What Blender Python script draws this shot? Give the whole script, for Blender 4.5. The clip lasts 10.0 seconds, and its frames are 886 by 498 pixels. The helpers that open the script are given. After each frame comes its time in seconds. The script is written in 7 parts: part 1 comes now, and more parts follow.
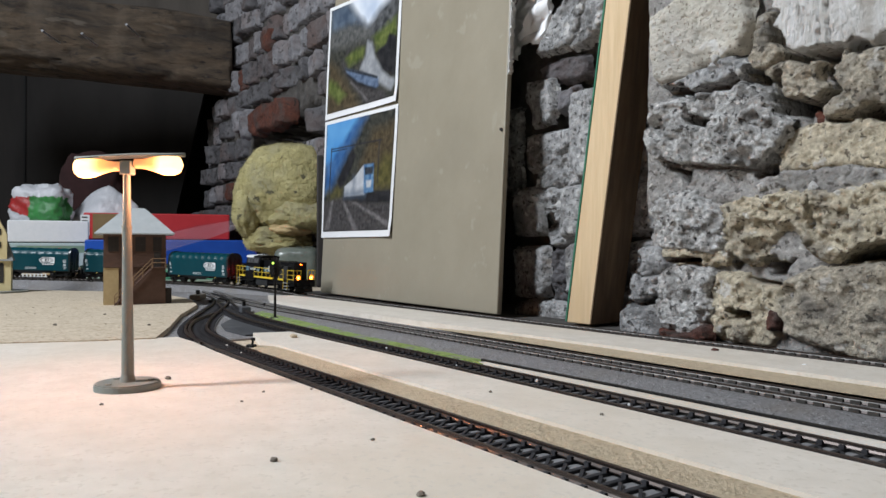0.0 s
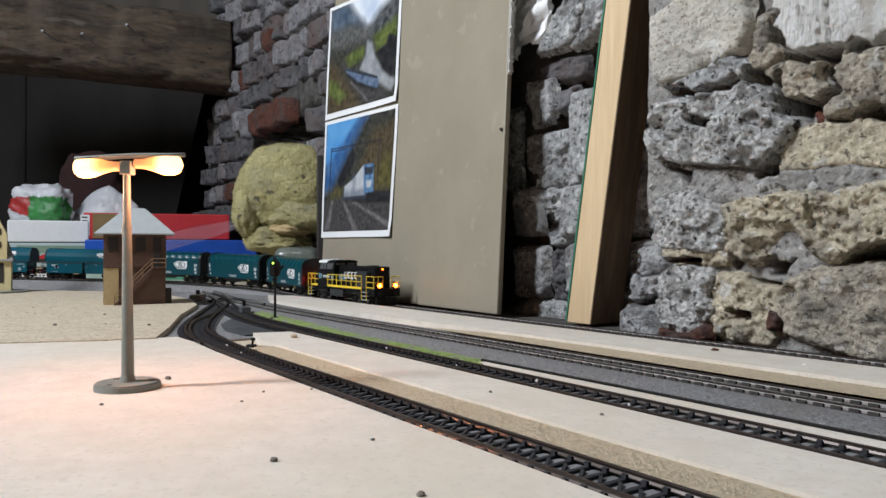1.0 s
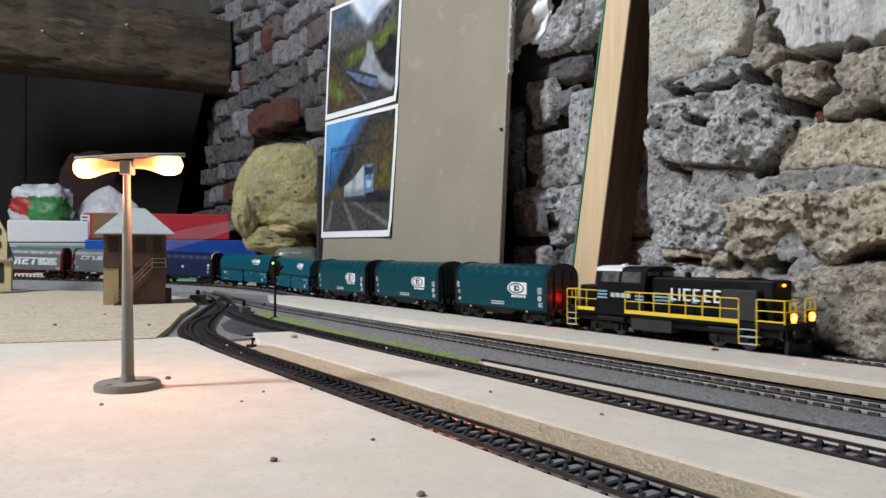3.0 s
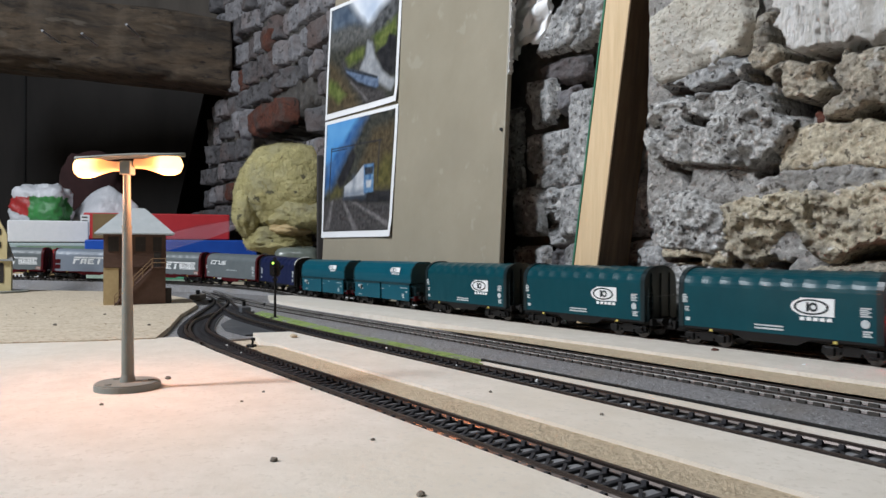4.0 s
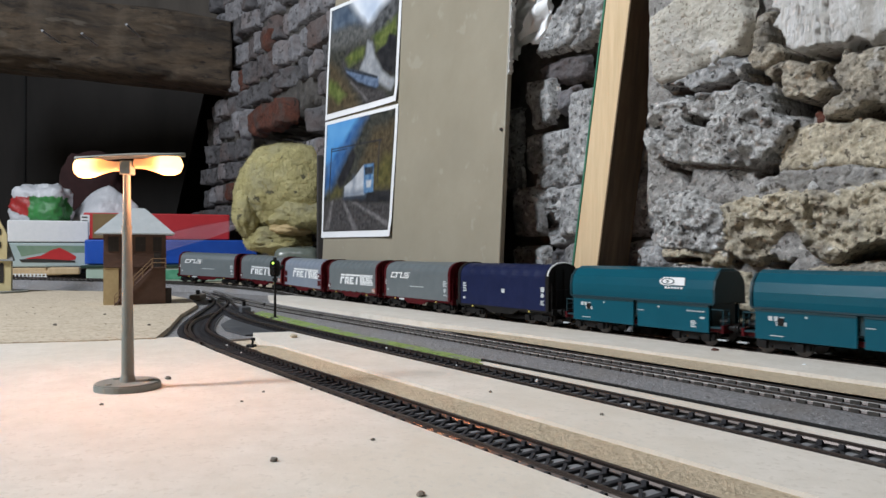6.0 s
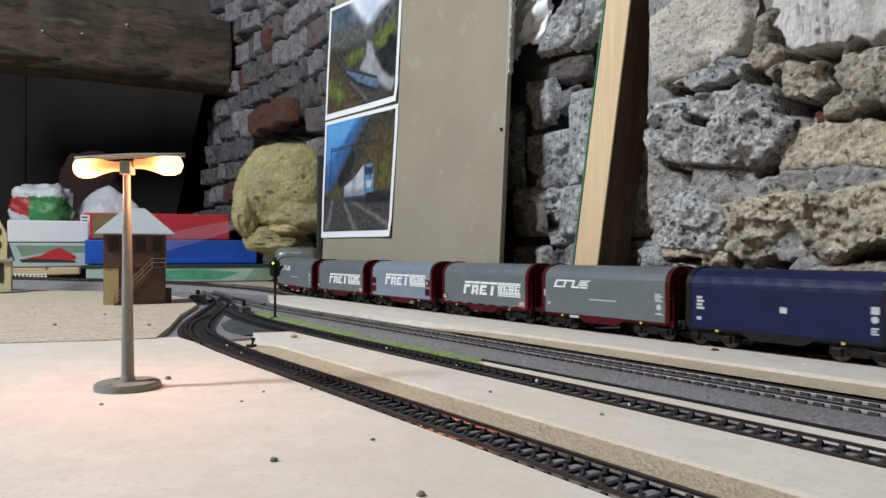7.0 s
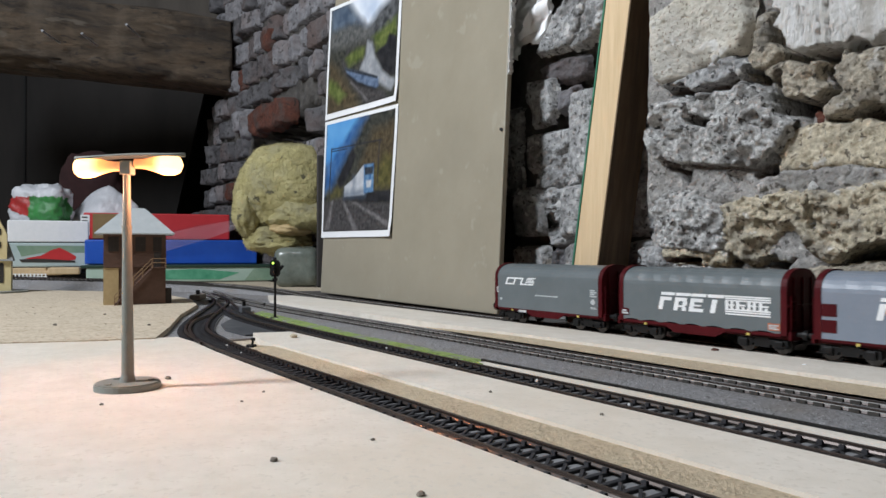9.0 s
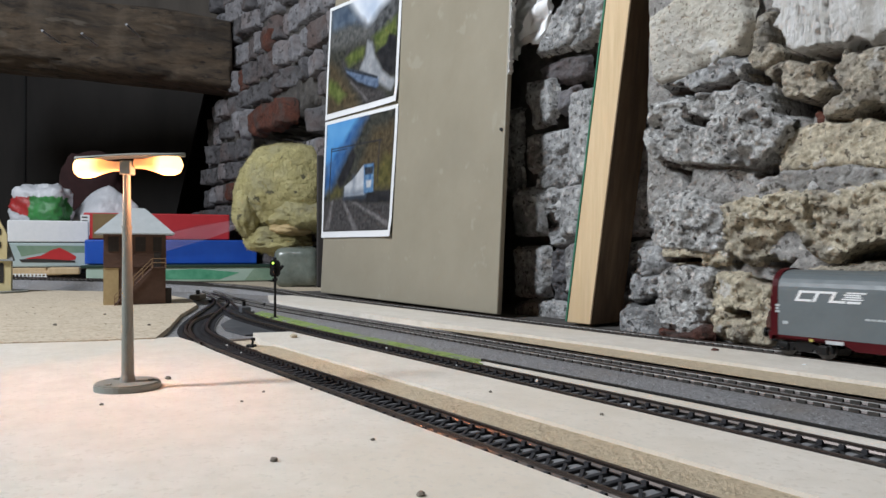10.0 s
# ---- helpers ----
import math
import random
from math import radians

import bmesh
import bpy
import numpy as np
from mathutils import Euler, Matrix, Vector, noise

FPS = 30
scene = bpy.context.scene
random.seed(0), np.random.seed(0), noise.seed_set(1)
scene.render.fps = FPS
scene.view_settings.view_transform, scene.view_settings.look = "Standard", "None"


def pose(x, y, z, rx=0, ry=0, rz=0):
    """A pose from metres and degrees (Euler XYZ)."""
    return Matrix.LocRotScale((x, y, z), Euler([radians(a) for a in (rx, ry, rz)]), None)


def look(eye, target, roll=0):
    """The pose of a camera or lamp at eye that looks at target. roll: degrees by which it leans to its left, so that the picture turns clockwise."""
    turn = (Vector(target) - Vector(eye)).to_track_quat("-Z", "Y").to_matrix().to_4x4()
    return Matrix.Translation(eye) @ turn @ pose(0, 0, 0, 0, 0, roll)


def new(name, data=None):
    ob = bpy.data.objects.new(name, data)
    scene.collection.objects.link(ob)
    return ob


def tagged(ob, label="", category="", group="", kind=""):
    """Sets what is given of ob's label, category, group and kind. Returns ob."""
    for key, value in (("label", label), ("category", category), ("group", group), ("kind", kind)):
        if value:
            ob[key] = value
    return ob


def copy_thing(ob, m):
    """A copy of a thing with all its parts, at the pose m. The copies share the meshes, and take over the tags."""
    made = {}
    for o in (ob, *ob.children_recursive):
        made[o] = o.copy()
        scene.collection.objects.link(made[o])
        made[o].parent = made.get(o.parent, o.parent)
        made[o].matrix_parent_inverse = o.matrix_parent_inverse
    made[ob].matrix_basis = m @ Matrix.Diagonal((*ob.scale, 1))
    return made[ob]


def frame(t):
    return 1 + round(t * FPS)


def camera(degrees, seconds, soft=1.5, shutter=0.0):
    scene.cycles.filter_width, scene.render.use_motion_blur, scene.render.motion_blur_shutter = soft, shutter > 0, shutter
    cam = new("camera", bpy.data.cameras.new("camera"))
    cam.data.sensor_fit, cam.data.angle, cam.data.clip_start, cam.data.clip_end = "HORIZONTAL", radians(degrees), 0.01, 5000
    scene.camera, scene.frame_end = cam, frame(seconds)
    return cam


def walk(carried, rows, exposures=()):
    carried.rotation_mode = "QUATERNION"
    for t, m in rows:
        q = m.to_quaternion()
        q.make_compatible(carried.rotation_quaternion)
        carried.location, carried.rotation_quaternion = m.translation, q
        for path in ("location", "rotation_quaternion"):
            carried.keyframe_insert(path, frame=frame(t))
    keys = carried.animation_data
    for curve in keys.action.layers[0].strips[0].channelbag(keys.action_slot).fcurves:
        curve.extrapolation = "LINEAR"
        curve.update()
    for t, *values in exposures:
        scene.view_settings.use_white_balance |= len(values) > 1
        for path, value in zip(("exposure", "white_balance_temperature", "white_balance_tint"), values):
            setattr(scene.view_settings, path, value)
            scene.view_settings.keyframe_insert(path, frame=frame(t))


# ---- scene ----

# ---- camera: it stands still, a hand's height over the layout ----
cam = camera(64.43, 10.0, soft=1.5, shutter=0.15)
EYE = (0.0, 0.0, 0.0635)
STAND = look(EYE, (-0.8147, 0.5800, 0.0635 + 0.00343))
walk(cam, [(0.0, STAND), (10.0, STAND)])
scene.view_settings.exposure = 0.0

# ---- light ----
world = bpy.data.worlds.new("room_air")
scene.world = world
world.use_nodes = True
world.node_tree.nodes["Background"].inputs[0].default_value = (0.74, 0.85, 1.08, 1)
world.node_tree.nodes["Background"].inputs[1].default_value = 0.013


def area_lamp(name, eye, target, sx, sy, watts, colour):
    d = bpy.data.lights.new(name, "AREA")
    d.shape, d.size, d.size_y, d.energy, d.color = "RECTANGLE", sx, sy, watts, colour
    ob = new(name, d)
    ob.matrix_world = look(eye, target)
    return ob


area_lamp("ceiling_lamp_light", (-0.75, -1.10, 1.32), (-0.32, 0.35, 0.0), 0.22, 0.80, 47.5, (0.918, 0.972, 1.045))
for k, (lx, ly) in enumerate(((-0.337, 0.0515), (-0.3175, 0.0795))):
    d = bpy.data.lights.new("street_lamp_light", "POINT")
    d.energy, d.color, d.shadow_soft_size = 0.10, (1.0, 0.40, 0.20), 0.004
    new("street_lamp_light", d).location = (lx, ly, 0.0915)


# ---- materials ----
def surface(name, c1, c2, scale=40.0, rough=0.7, bump=0.0, bscale=200.0, metal=0.0, dark=None, dscale=8.0, damount=0.5, stretch=(1, 1, 1), spec=0.5, specks=None, sscale=200.0, flecks=None, fscale=70.0):
    """Two colours mixed by noise at two scales, an optional third in blotches, with fine relief."""
    m = bpy.data.materials.new(name)
    m.use_nodes = True
    nt = m.node_tree
    b = nt.nodes["Principled BSDF"]
    b.inputs["Roughness"].default_value, b.inputs["Metallic"].default_value = rough, metal
    b.inputs["Specular IOR Level"].default_value = spec
    tc = nt.nodes.new("ShaderNodeTexCoord")
    mp = nt.nodes.new("ShaderNodeMapping")
    mp.inputs["Scale"].default_value = stretch
    nt.links.new(tc.outputs["Object"], mp.inputs["Vector"])
    info = nt.nodes.new("ShaderNodeObjectInfo")
    add = nt.nodes.new("ShaderNodeVectorMath")
    add.operation = "ADD"
    nt.links.new(mp.outputs[0], add.inputs[0])
    nt.links.new(info.outputs["Random"], add.inputs[1])
    n1 = nt.nodes.new("ShaderNodeTexNoise")
    n1.inputs["Scale"].default_value, n1.inputs["Detail"].default_value, n1.inputs["Roughness"].default_value = scale, 8, 0.65
    nt.links.new(add.outputs[0], n1.inputs["Vector"])
    r1 = nt.nodes.new("ShaderNodeMapRange")
    r1.inputs[1].default_value, r1.inputs[2].default_value = 0.3, 0.7
    nt.links.new(n1.outputs["Fac"], r1.inputs[0])
    mix = nt.nodes.new("ShaderNodeMix")
    mix.data_type = "RGBA"
    mix.inputs[6].default_value, mix.inputs[7].default_value = (*c1, 1), (*c2, 1)
    nt.links.new(r1.outputs[0], mix.inputs[0])
    out = mix.outputs[2]
    if dark:
        n2 = nt.nodes.new("ShaderNodeTexNoise")
        n2.inputs["Scale"].default_value, n2.inputs["Detail"].default_value = dscale, 5
        nt.links.new(add.outputs[0], n2.inputs["Vector"])
        r2 = nt.nodes.new("ShaderNodeMapRange")
        r2.inputs[1].default_value, r2.inputs[2].default_value, r2.inputs[4].default_value = 0.48, 0.68, damount
        nt.links.new(n2.outputs["Fac"], r2.inputs[0])
        mix2 = nt.nodes.new("ShaderNodeMix")
        mix2.data_type = "RGBA"
        mix2.inputs[7].default_value = (*dark, 1)
        nt.links.new(r2.outputs[0], mix2.inputs[0])
        nt.links.new(out, mix2.inputs[6])
        out = mix2.outputs[2]
    for colour, sc, lo, hi in ((specks, sscale, 0.58, 0.65), (flecks, fscale, 0.64, 0.68)):
        if colour:
            n4 = nt.nodes.new("ShaderNodeTexNoise")
            n4.inputs["Scale"].default_value, n4.inputs["Detail"].default_value = sc, 4
            off = nt.nodes.new("ShaderNodeVectorMath")
            off.operation, off.inputs[1].default_value = "ADD", (3.3, 7.1, sc)
            nt.links.new(add.outputs[0], off.inputs[0])
            nt.links.new(off.outputs[0], n4.inputs["Vector"])
            r4 = nt.nodes.new("ShaderNodeMapRange")
            r4.inputs[1].default_value, r4.inputs[2].default_value, r4.inputs[4].default_value = lo, hi, 0.85
            nt.links.new(n4.outputs["Fac"], r4.inputs[0])
            mix4 = nt.nodes.new("ShaderNodeMix")
            mix4.data_type = "RGBA"
            mix4.inputs[7].default_value = (*colour, 1)
            nt.links.new(r4.outputs[0], mix4.inputs[0])
            nt.links.new(out, mix4.inputs[6])
            out = mix4.outputs[2]
    nt.links.new(out, b.inputs["Base Color"])
    if bump:
        n3 = nt.nodes.new("ShaderNodeTexNoise")
        n3.inputs["Scale"].default_value, n3.inputs["Detail"].default_value, n3.inputs["Roughness"].default_value = bscale, 6, 0.7
        nt.links.new(add.outputs[0], n3.inputs["Vector"])
        bp = nt.nodes.new("ShaderNodeBump")
        bp.inputs["Strength"].default_value, bp.inputs["Distance"].default_value = 1.0, bump
        nt.links.new(n3.outputs["Fac"], bp.inputs["Height"])
        nt.links.new(bp.outputs[0], b.inputs["Normal"])
    return m


def glow(name, colour, strength):
    m = bpy.data.materials.new(name)
    m.use_nodes = True
    b = m.node_tree.nodes["Principled BSDF"]
    b.inputs["Base Color"].default_value = (*colour, 1)
    b.inputs["Emission Color"].default_value = (*colour, 1)
    b.inputs["Emission Strength"].default_value = strength
    return m


M = {}
M["plate"] = surface("pale_hardboard", (0.595, 0.548, 0.476), (0.71, 0.662, 0.59), 70, 0.75, 0.0002, 300, dark=(0.62, 0.545, 0.435), dscale=8, damount=0.5, specks=(0.585, 0.535, 0.46), sscale=420)
M["chip"] = surface("raw_chipboard", (0.44, 0.36, 0.26), (0.66, 0.58, 0.46), 260, 0.85, 0.0006, 420, dark=(0.38, 0.30, 0.2), dscale=60, damount=0.4, specks=(0.30, 0.22, 0.14), sscale=330)
M["tan"] = surface("torn_fibreboard", (0.54, 0.435, 0.295), (0.70, 0.585, 0.42), 300, 0.95, 0.0025, 420, specks=(0.45, 0.355, 0.235), sscale=700)
M["ballast"] = surface("grey_ballast", (0.145, 0.143, 0.148), (0.33, 0.325, 0.33), 500, 0.9, 0.0015, 700, dark=(0.20, 0.175, 0.15), dscale=30, specks=(0.06, 0.055, 0.05), sscale=900, flecks=(0.70, 0.70, 0.70), fscale=1100)
M["grass"] = surface("green_flock", (0.17, 0.27, 0.05), (0.31, 0.40, 0.13), 300, 0.95, 0.0015, 600, dark=(0.25, 0.26, 0.215), dscale=90, damount=1.0, specks=(0.12, 0.16, 0.05), sscale=260)
M["sleeper"] = surface("slate_black_sleeper_plastic", (0.020, 0.020, 0.023), (0.046, 0.046, 0.050), 260, 0.7, 0.0004, 500, spec=0.25)
M["sleeper_old"] = surface("dusty_sleeper_plastic", (0.030, 0.028, 0.025), (0.065, 0.060, 0.054), 260, 0.8, 0.0003, 500, spec=0.25)
M["rail"] = surface("dark_rail_head", (0.030, 0.022, 0.019), (0.060, 0.046, 0.040), 90, 0.38, 0.0, spec=0.3, metal=0.3)
# the web's metallic sheen is put into a pale non-metal base colour
M["railtop"] = surface("rail_web_painted_sheen", (0.26, 0.25, 0.235), (0.50, 0.485, 0.46), 60, 0.5, spec=0.25)
M["railside"] = surface("tarnished_rail_web", (0.075, 0.062, 0.056), (0.15, 0.13, 0.12), 70, 0.30, metal=0.9)
M["mortar"] = surface("grey_mortar", (0.22, 0.214, 0.208), (0.58, 0.565, 0.54), 190, 0.95, 0.005, 260, dark=(0.25, 0.235, 0.21), dscale=26, damount=0.7, specks=(0.10, 0.09, 0.082), sscale=230, flecks=(0.68, 0.67, 0.63), fscale=90)
# darker mortar tone for the gap, the far wall and the table edge
M["mortar_dark"] = surface("dark_mortar", (0.056, 0.052, 0.048), (0.128, 0.12, 0.112), 60, 0.95, 0.004, 120, dark=(0.035, 0.032, 0.03), dscale=14, damount=0.6)
M["stone_grey"] = surface("grey_limestone", (0.15, 0.154, 0.157), (0.58, 0.585, 0.585), 170, 0.92, 0.004, 220, dark=(0.085, 0.083, 0.08), dscale=26, damount=0.75, specks=(0.05, 0.048, 0.046), sscale=230, flecks=(0.66, 0.66, 0.645), fscale=80)
M["brick"] = surface("sooty_brick", (0.055, 0.054, 0.059), (0.145, 0.142, 0.150), 45, 0.92, 0.005, 110, dark=(0.12, 0.075, 0.062), dscale=12, damount=0.6, specks=(0.03, 0.028, 0.027), sscale=70)
M["brick_red"] = surface("red_brick", (0.0616, 0.0224, 0.01456), (0.1512, 0.04816, 0.02912), 80, 0.9, 0.005, 150, dark=(0.06, 0.05, 0.046), dscale=40, damount=0.85, specks=(0.03, 0.022, 0.018), sscale=130)
M["panel"] = surface("olive_painted_hardboard", (0.272, 0.244, 0.183), (0.315, 0.284, 0.218), 14, 0.42, 0.0003, 60, dark=(0.222, 0.205, 0.162), dscale=5, damount=0.4, flecks=(0.335, 0.308, 0.245), fscale=38)
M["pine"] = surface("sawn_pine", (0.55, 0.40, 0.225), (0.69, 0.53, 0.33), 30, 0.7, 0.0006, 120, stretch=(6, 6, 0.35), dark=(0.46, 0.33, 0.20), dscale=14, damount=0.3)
M["pine_dark"] = surface("darker_brown_pine", (0.13, 0.082, 0.044), (0.235, 0.155, 0.090), 24, 0.75, 0.0008, 120, stretch=(5, 5, 0.5), dark=(0.075, 0.052, 0.034), dscale=16, damount=0.6)
M["beam"] = surface("old_timber", (0.030, 0.022, 0.0155), (0.122, 0.088, 0.058), 22, 0.9, 0.006, 40, stretch=(2.5, 0.30, 2.5), dark=(0.025, 0.021, 0.018), dscale=7, damount=0.85, specks=(0.02, 0.017, 0.015), sscale=34, flecks=(0.11, 0.092, 0.072), fscale=11)
bt = M["beam"].node_tree  # pale stains that run across the grain
tc, mp, nz, mr, mx = (bt.nodes.new("ShaderNode" + k) for k in ("TexCoord", "Mapping", "TexNoise", "MapRange", "Mix"))
mp.inputs["Scale"].default_value = (4.0, 14.0, 3.5)
nz.inputs["Scale"].default_value, nz.inputs["Detail"].default_value = 1.3, 7
mr.inputs[1].default_value, mr.inputs[2].default_value, mr.inputs[4].default_value = 0.54, 0.74, 0.42
mx.data_type = "RGBA"
mx.inputs[7].default_value = (0.165, 0.130, 0.095, 1)
bt.links.new(tc.outputs["Object"], mp.inputs["Vector"])
bt.links.new(mp.outputs[0], nz.inputs["Vector"])
bt.links.new(nz.outputs["Fac"], mr.inputs[0])
bt.links.new(mr.outputs[0], mx.inputs[0])
bb = bt.nodes["Principled BSDF"].inputs["Base Color"]
bt.links.new(bb.links[0].from_socket, mx.inputs[6])
bt.links.new(mx.outputs[2], bb)
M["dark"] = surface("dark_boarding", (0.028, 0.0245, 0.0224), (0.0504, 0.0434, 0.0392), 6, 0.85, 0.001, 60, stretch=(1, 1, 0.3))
M["partition"] = surface("dark_brown_boarding", (0.014, 0.0125, 0.0118), (0.028, 0.025, 0.0235), 6, 0.9, 0.001, 60, stretch=(1, 1, 0.3))
M["room"] = surface("dull_plaster", (0.07, 0.066, 0.062), (0.11, 0.105, 0.098), 5, 0.9, 0.002, 40)
M["boards"] = surface("grey_brown_boards", (0.07, 0.06, 0.05), (0.12, 0.105, 0.09), 12, 0.9, 0.002, 50, stretch=(1, 1, 0.25))
M["teal"] = surface("teal_wagon_paint", (0.001, 0.042, 0.056), (0.002, 0.052, 0.067), 60, 0.32, 0.0001, 300, spec=0.32)
M["teal_dark"] = surface("dark_teal_paint", (0.006, 0.014, 0.017), (0.009, 0.020, 0.024), 60, 0.3)
M["hopper"] = surface("blue_teal_paint", (0.002, 0.066, 0.098), (0.003, 0.078, 0.113), 60, 0.32, 0.0001, 300, spec=0.28)
M["navy"] = surface("navy_tarpaulin", (0.006, 0.010, 0.042), (0.009, 0.015, 0.056), 60, 0.5, 0.0002, 200, spec=0.2)
M["grey"] = surface("grey_tarpaulin", (0.105, 0.124, 0.130), (0.130, 0.150, 0.157), 60, 0.42, 0.0002, 200)
M["greyblue"] = surface("pale_grey_tarpaulin", (0.175, 0.205, 0.25), (0.205, 0.238, 0.285), 60, 0.40, 0.0002, 200)
M["wine"] = surface("oxide_red_paint", (0.048, 0.0025, 0.0045), (0.072, 0.0045, 0.0072), 60, 0.5, spec=0.15)
M["black"] = surface("black_plastic", (0.005, 0.005, 0.005), (0.0092, 0.0088, 0.0088), 80, 0.5, spec=0.25)
M["white"] = surface("white_print", (0.70, 0.72, 0.72), (0.80, 0.81, 0.81), 90, 0.6)
M["loco"] = surface("black_loco_paint", (0.004, 0.004, 0.005), (0.0075, 0.0075, 0.009), 80, 0.5, spec=0.14)
M["yellow"] = surface("yellow_rail_paint", (0.75, 0.52, 0.03), (0.8, 0.58, 0.05), 80, 0.45)
M["steel"] = surface("worn_wheel_steel", (0.06, 0.054, 0.051), (0.12, 0.114, 0.108), 200, 0.4, metal=0.8)
M["lampgrey"] = surface("grey_lamp_plastic", (0.19, 0.20, 0.18), (0.24, 0.25, 0.225), 80, 0.55, 0.0001, 300)
M["yellow_dull"] = surface("dull_yellow_paint", (0.45, 0.36, 0.08), (0.55, 0.45, 0.12), 80, 0.6)
M["white_dull"] = surface("faded_white_print", (0.38, 0.42, 0.43), (0.52, 0.55, 0.55), 300, 0.6)
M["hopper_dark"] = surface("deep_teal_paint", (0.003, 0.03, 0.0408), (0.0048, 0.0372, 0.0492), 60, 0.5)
M["rust"] = surface("rust_red_paint", (0.35, 0.10, 0.05), (0.45, 0.16, 0.08), 300, 0.6)
M["loco_grey"] = surface("dark_grey_loco_paint", (0.024, 0.025, 0.026), (0.034, 0.035, 0.036), 80, 0.6, spec=0.25)
M["stripe"] = surface("pale_blue_print", (0.12, 0.30, 0.42), (0.35, 0.50, 0.58), 500, 0.6)
# cab glass: the mottled grey paints in a reflection
M["pane"] = surface("painted_reflection_glazing", (0.03, 0.031, 0.032), (0.15, 0.153, 0.155), 120, 0.12)
M["bed"] = surface("grey_track_bed", (0.16, 0.16, 0.166), (0.29, 0.29, 0.296), 200, 0.7, 0.0005, 500, dark=(0.09, 0.09, 0.09), dscale=60, damount=0.6)
M["stone_smooth"] = surface("worn_beige_stone", (0.49, 0.465, 0.39), (0.75, 0.72, 0.63), 60, 0.95, 0.004, 240, dark=(0.44, 0.43, 0.41), dscale=14, damount=0.6, specks=(0.26, 0.225, 0.18), sscale=420, flecks=(0.70, 0.695, 0.67), fscale=60)
M["stone_white"] = surface("limewashed_stone", (0.66, 0.645, 0.60), (0.90, 0.90, 0.90), 60, 0.95, 0.004, 240, stretch=(2.4, 2.4, 0.4), dark=(0.40, 0.375, 0.325), dscale=18, damount=0.7, specks=(0.18, 0.16, 0.135), sscale=60)
M["stone_pit"] = surface("pitted_pale_stone", (0.22, 0.216, 0.208), (0.94, 0.94, 0.92), 260, 0.95, 0.005, 300, dark=(0.17, 0.162, 0.15), dscale=70, damount=0.85, specks=(0.022, 0.020, 0.019), sscale=200, flecks=(0.80, 0.795, 0.78), fscale=100)
M["stone_yellow"] = surface("pitted_yellow_stone", (0.40, 0.335, 0.225), (0.90, 0.82, 0.64), 240, 0.95, 0.005, 300, dark=(0.24, 0.225, 0.20), dscale=44, damount=0.8, specks=(0.10, 0.08, 0.06), sscale=250, flecks=(0.80, 0.78, 0.73), fscale=85)
M["stone_brown"] = surface("brown_grey_stone", (0.22, 0.192, 0.145), (0.82, 0.74, 0.60), 230, 0.95, 0.005, 300, dark=(0.17, 0.16, 0.145), dscale=48, damount=0.8, specks=(0.06, 0.052, 0.044), sscale=240, flecks=(0.64, 0.62, 0.575), fscale=85)
M["brick_pale"] = surface("limed_grey_brick", (0.112, 0.113, 0.124), (0.285, 0.282, 0.298), 45, 0.92, 0.005, 120, dark=(0.17, 0.12, 0.105), dscale=14, damount=0.5, specks=(0.05, 0.045, 0.043), sscale=70)
M["paper"] = surface("white_paper", (0.74, 0.75, 0.76), (0.80, 0.81, 0.82), 20, 0.5, 0.0002, 60)
M["slate_card"] = surface("slate_grey_card", (0.030, 0.033, 0.038), (0.062, 0.067, 0.075), 60, 0.7, 0.0004, 300, dark=(0.10, 0.105, 0.112), dscale=30, damount=0.5)
M["crumb"] = surface("dark_grit", (0.11, 0.092, 0.074), (0.23, 0.20, 0.165), 300, 0.9)
M["hut_brown"] = surface("brown_model_plastic", (0.085, 0.045, 0.030), (0.12, 0.065, 0.045), 160, 0.7, 0.0003, 500)
M["hut_tan"] = surface("tan_model_plastic", (0.42, 0.31, 0.15), (0.50, 0.38, 0.20), 160, 0.7, 0.0003, 500)
M["hut_dark"] = surface("near_black_plastic", (0.02, 0.017, 0.015), (0.035, 0.03, 0.027), 160, 0.6)
M["hut_glass"] = surface("dark_model_glazing", (0.012, 0.010, 0.009), (0.022, 0.019, 0.017), 160, 0.5)
M["hut_roof"] = surface("pale_grey_roof_plastic", (0.38, 0.41, 0.42), (0.45, 0.48, 0.49), 120, 0.6, 0.0003, 400)
M["hut_rail"] = surface("ochre_brown_plastic", (0.20, 0.12, 0.06), (0.26, 0.16, 0.08), 160, 0.7)
M["cream"] = surface("cream_model_plastic", (0.60, 0.50, 0.26), (0.68, 0.58, 0.33), 100, 0.7, 0.0003, 400)
M["slate"] = surface("slate_grey_plastic", (0.16, 0.17, 0.17), (0.24, 0.25, 0.25), 160, 0.7, 0.0004, 500)
M["wool"] = surface("yellow_glass_wool", (0.385, 0.338, 0.145), (0.57, 0.515, 0.265), 45, 1.0, 0.006, 150, dark=(0.34, 0.32, 0.215), dscale=16, damount=0.8, specks=(0.36, 0.32, 0.14), sscale=120, flecks=(0.09, 0.085, 0.06), fscale=48)
M["jar"] = surface("murky_plastic", (0.085, 0.10, 0.085), (0.20, 0.225, 0.195), 30, 0.2, 0.001, 40)
M["film"] = surface("clear_plastic_film", (0.30, 0.22, 0.27), (0.38, 0.28, 0.34), 30, 0.6)
M["film"].node_tree.nodes["Principled BSDF"].inputs["Alpha"].default_value = 0.22
M["c_white"] = surface("white_polystyrene", (0.76, 0.78, 0.80), (0.83, 0.84, 0.86), 90, 0.8, 0.0008, 300)
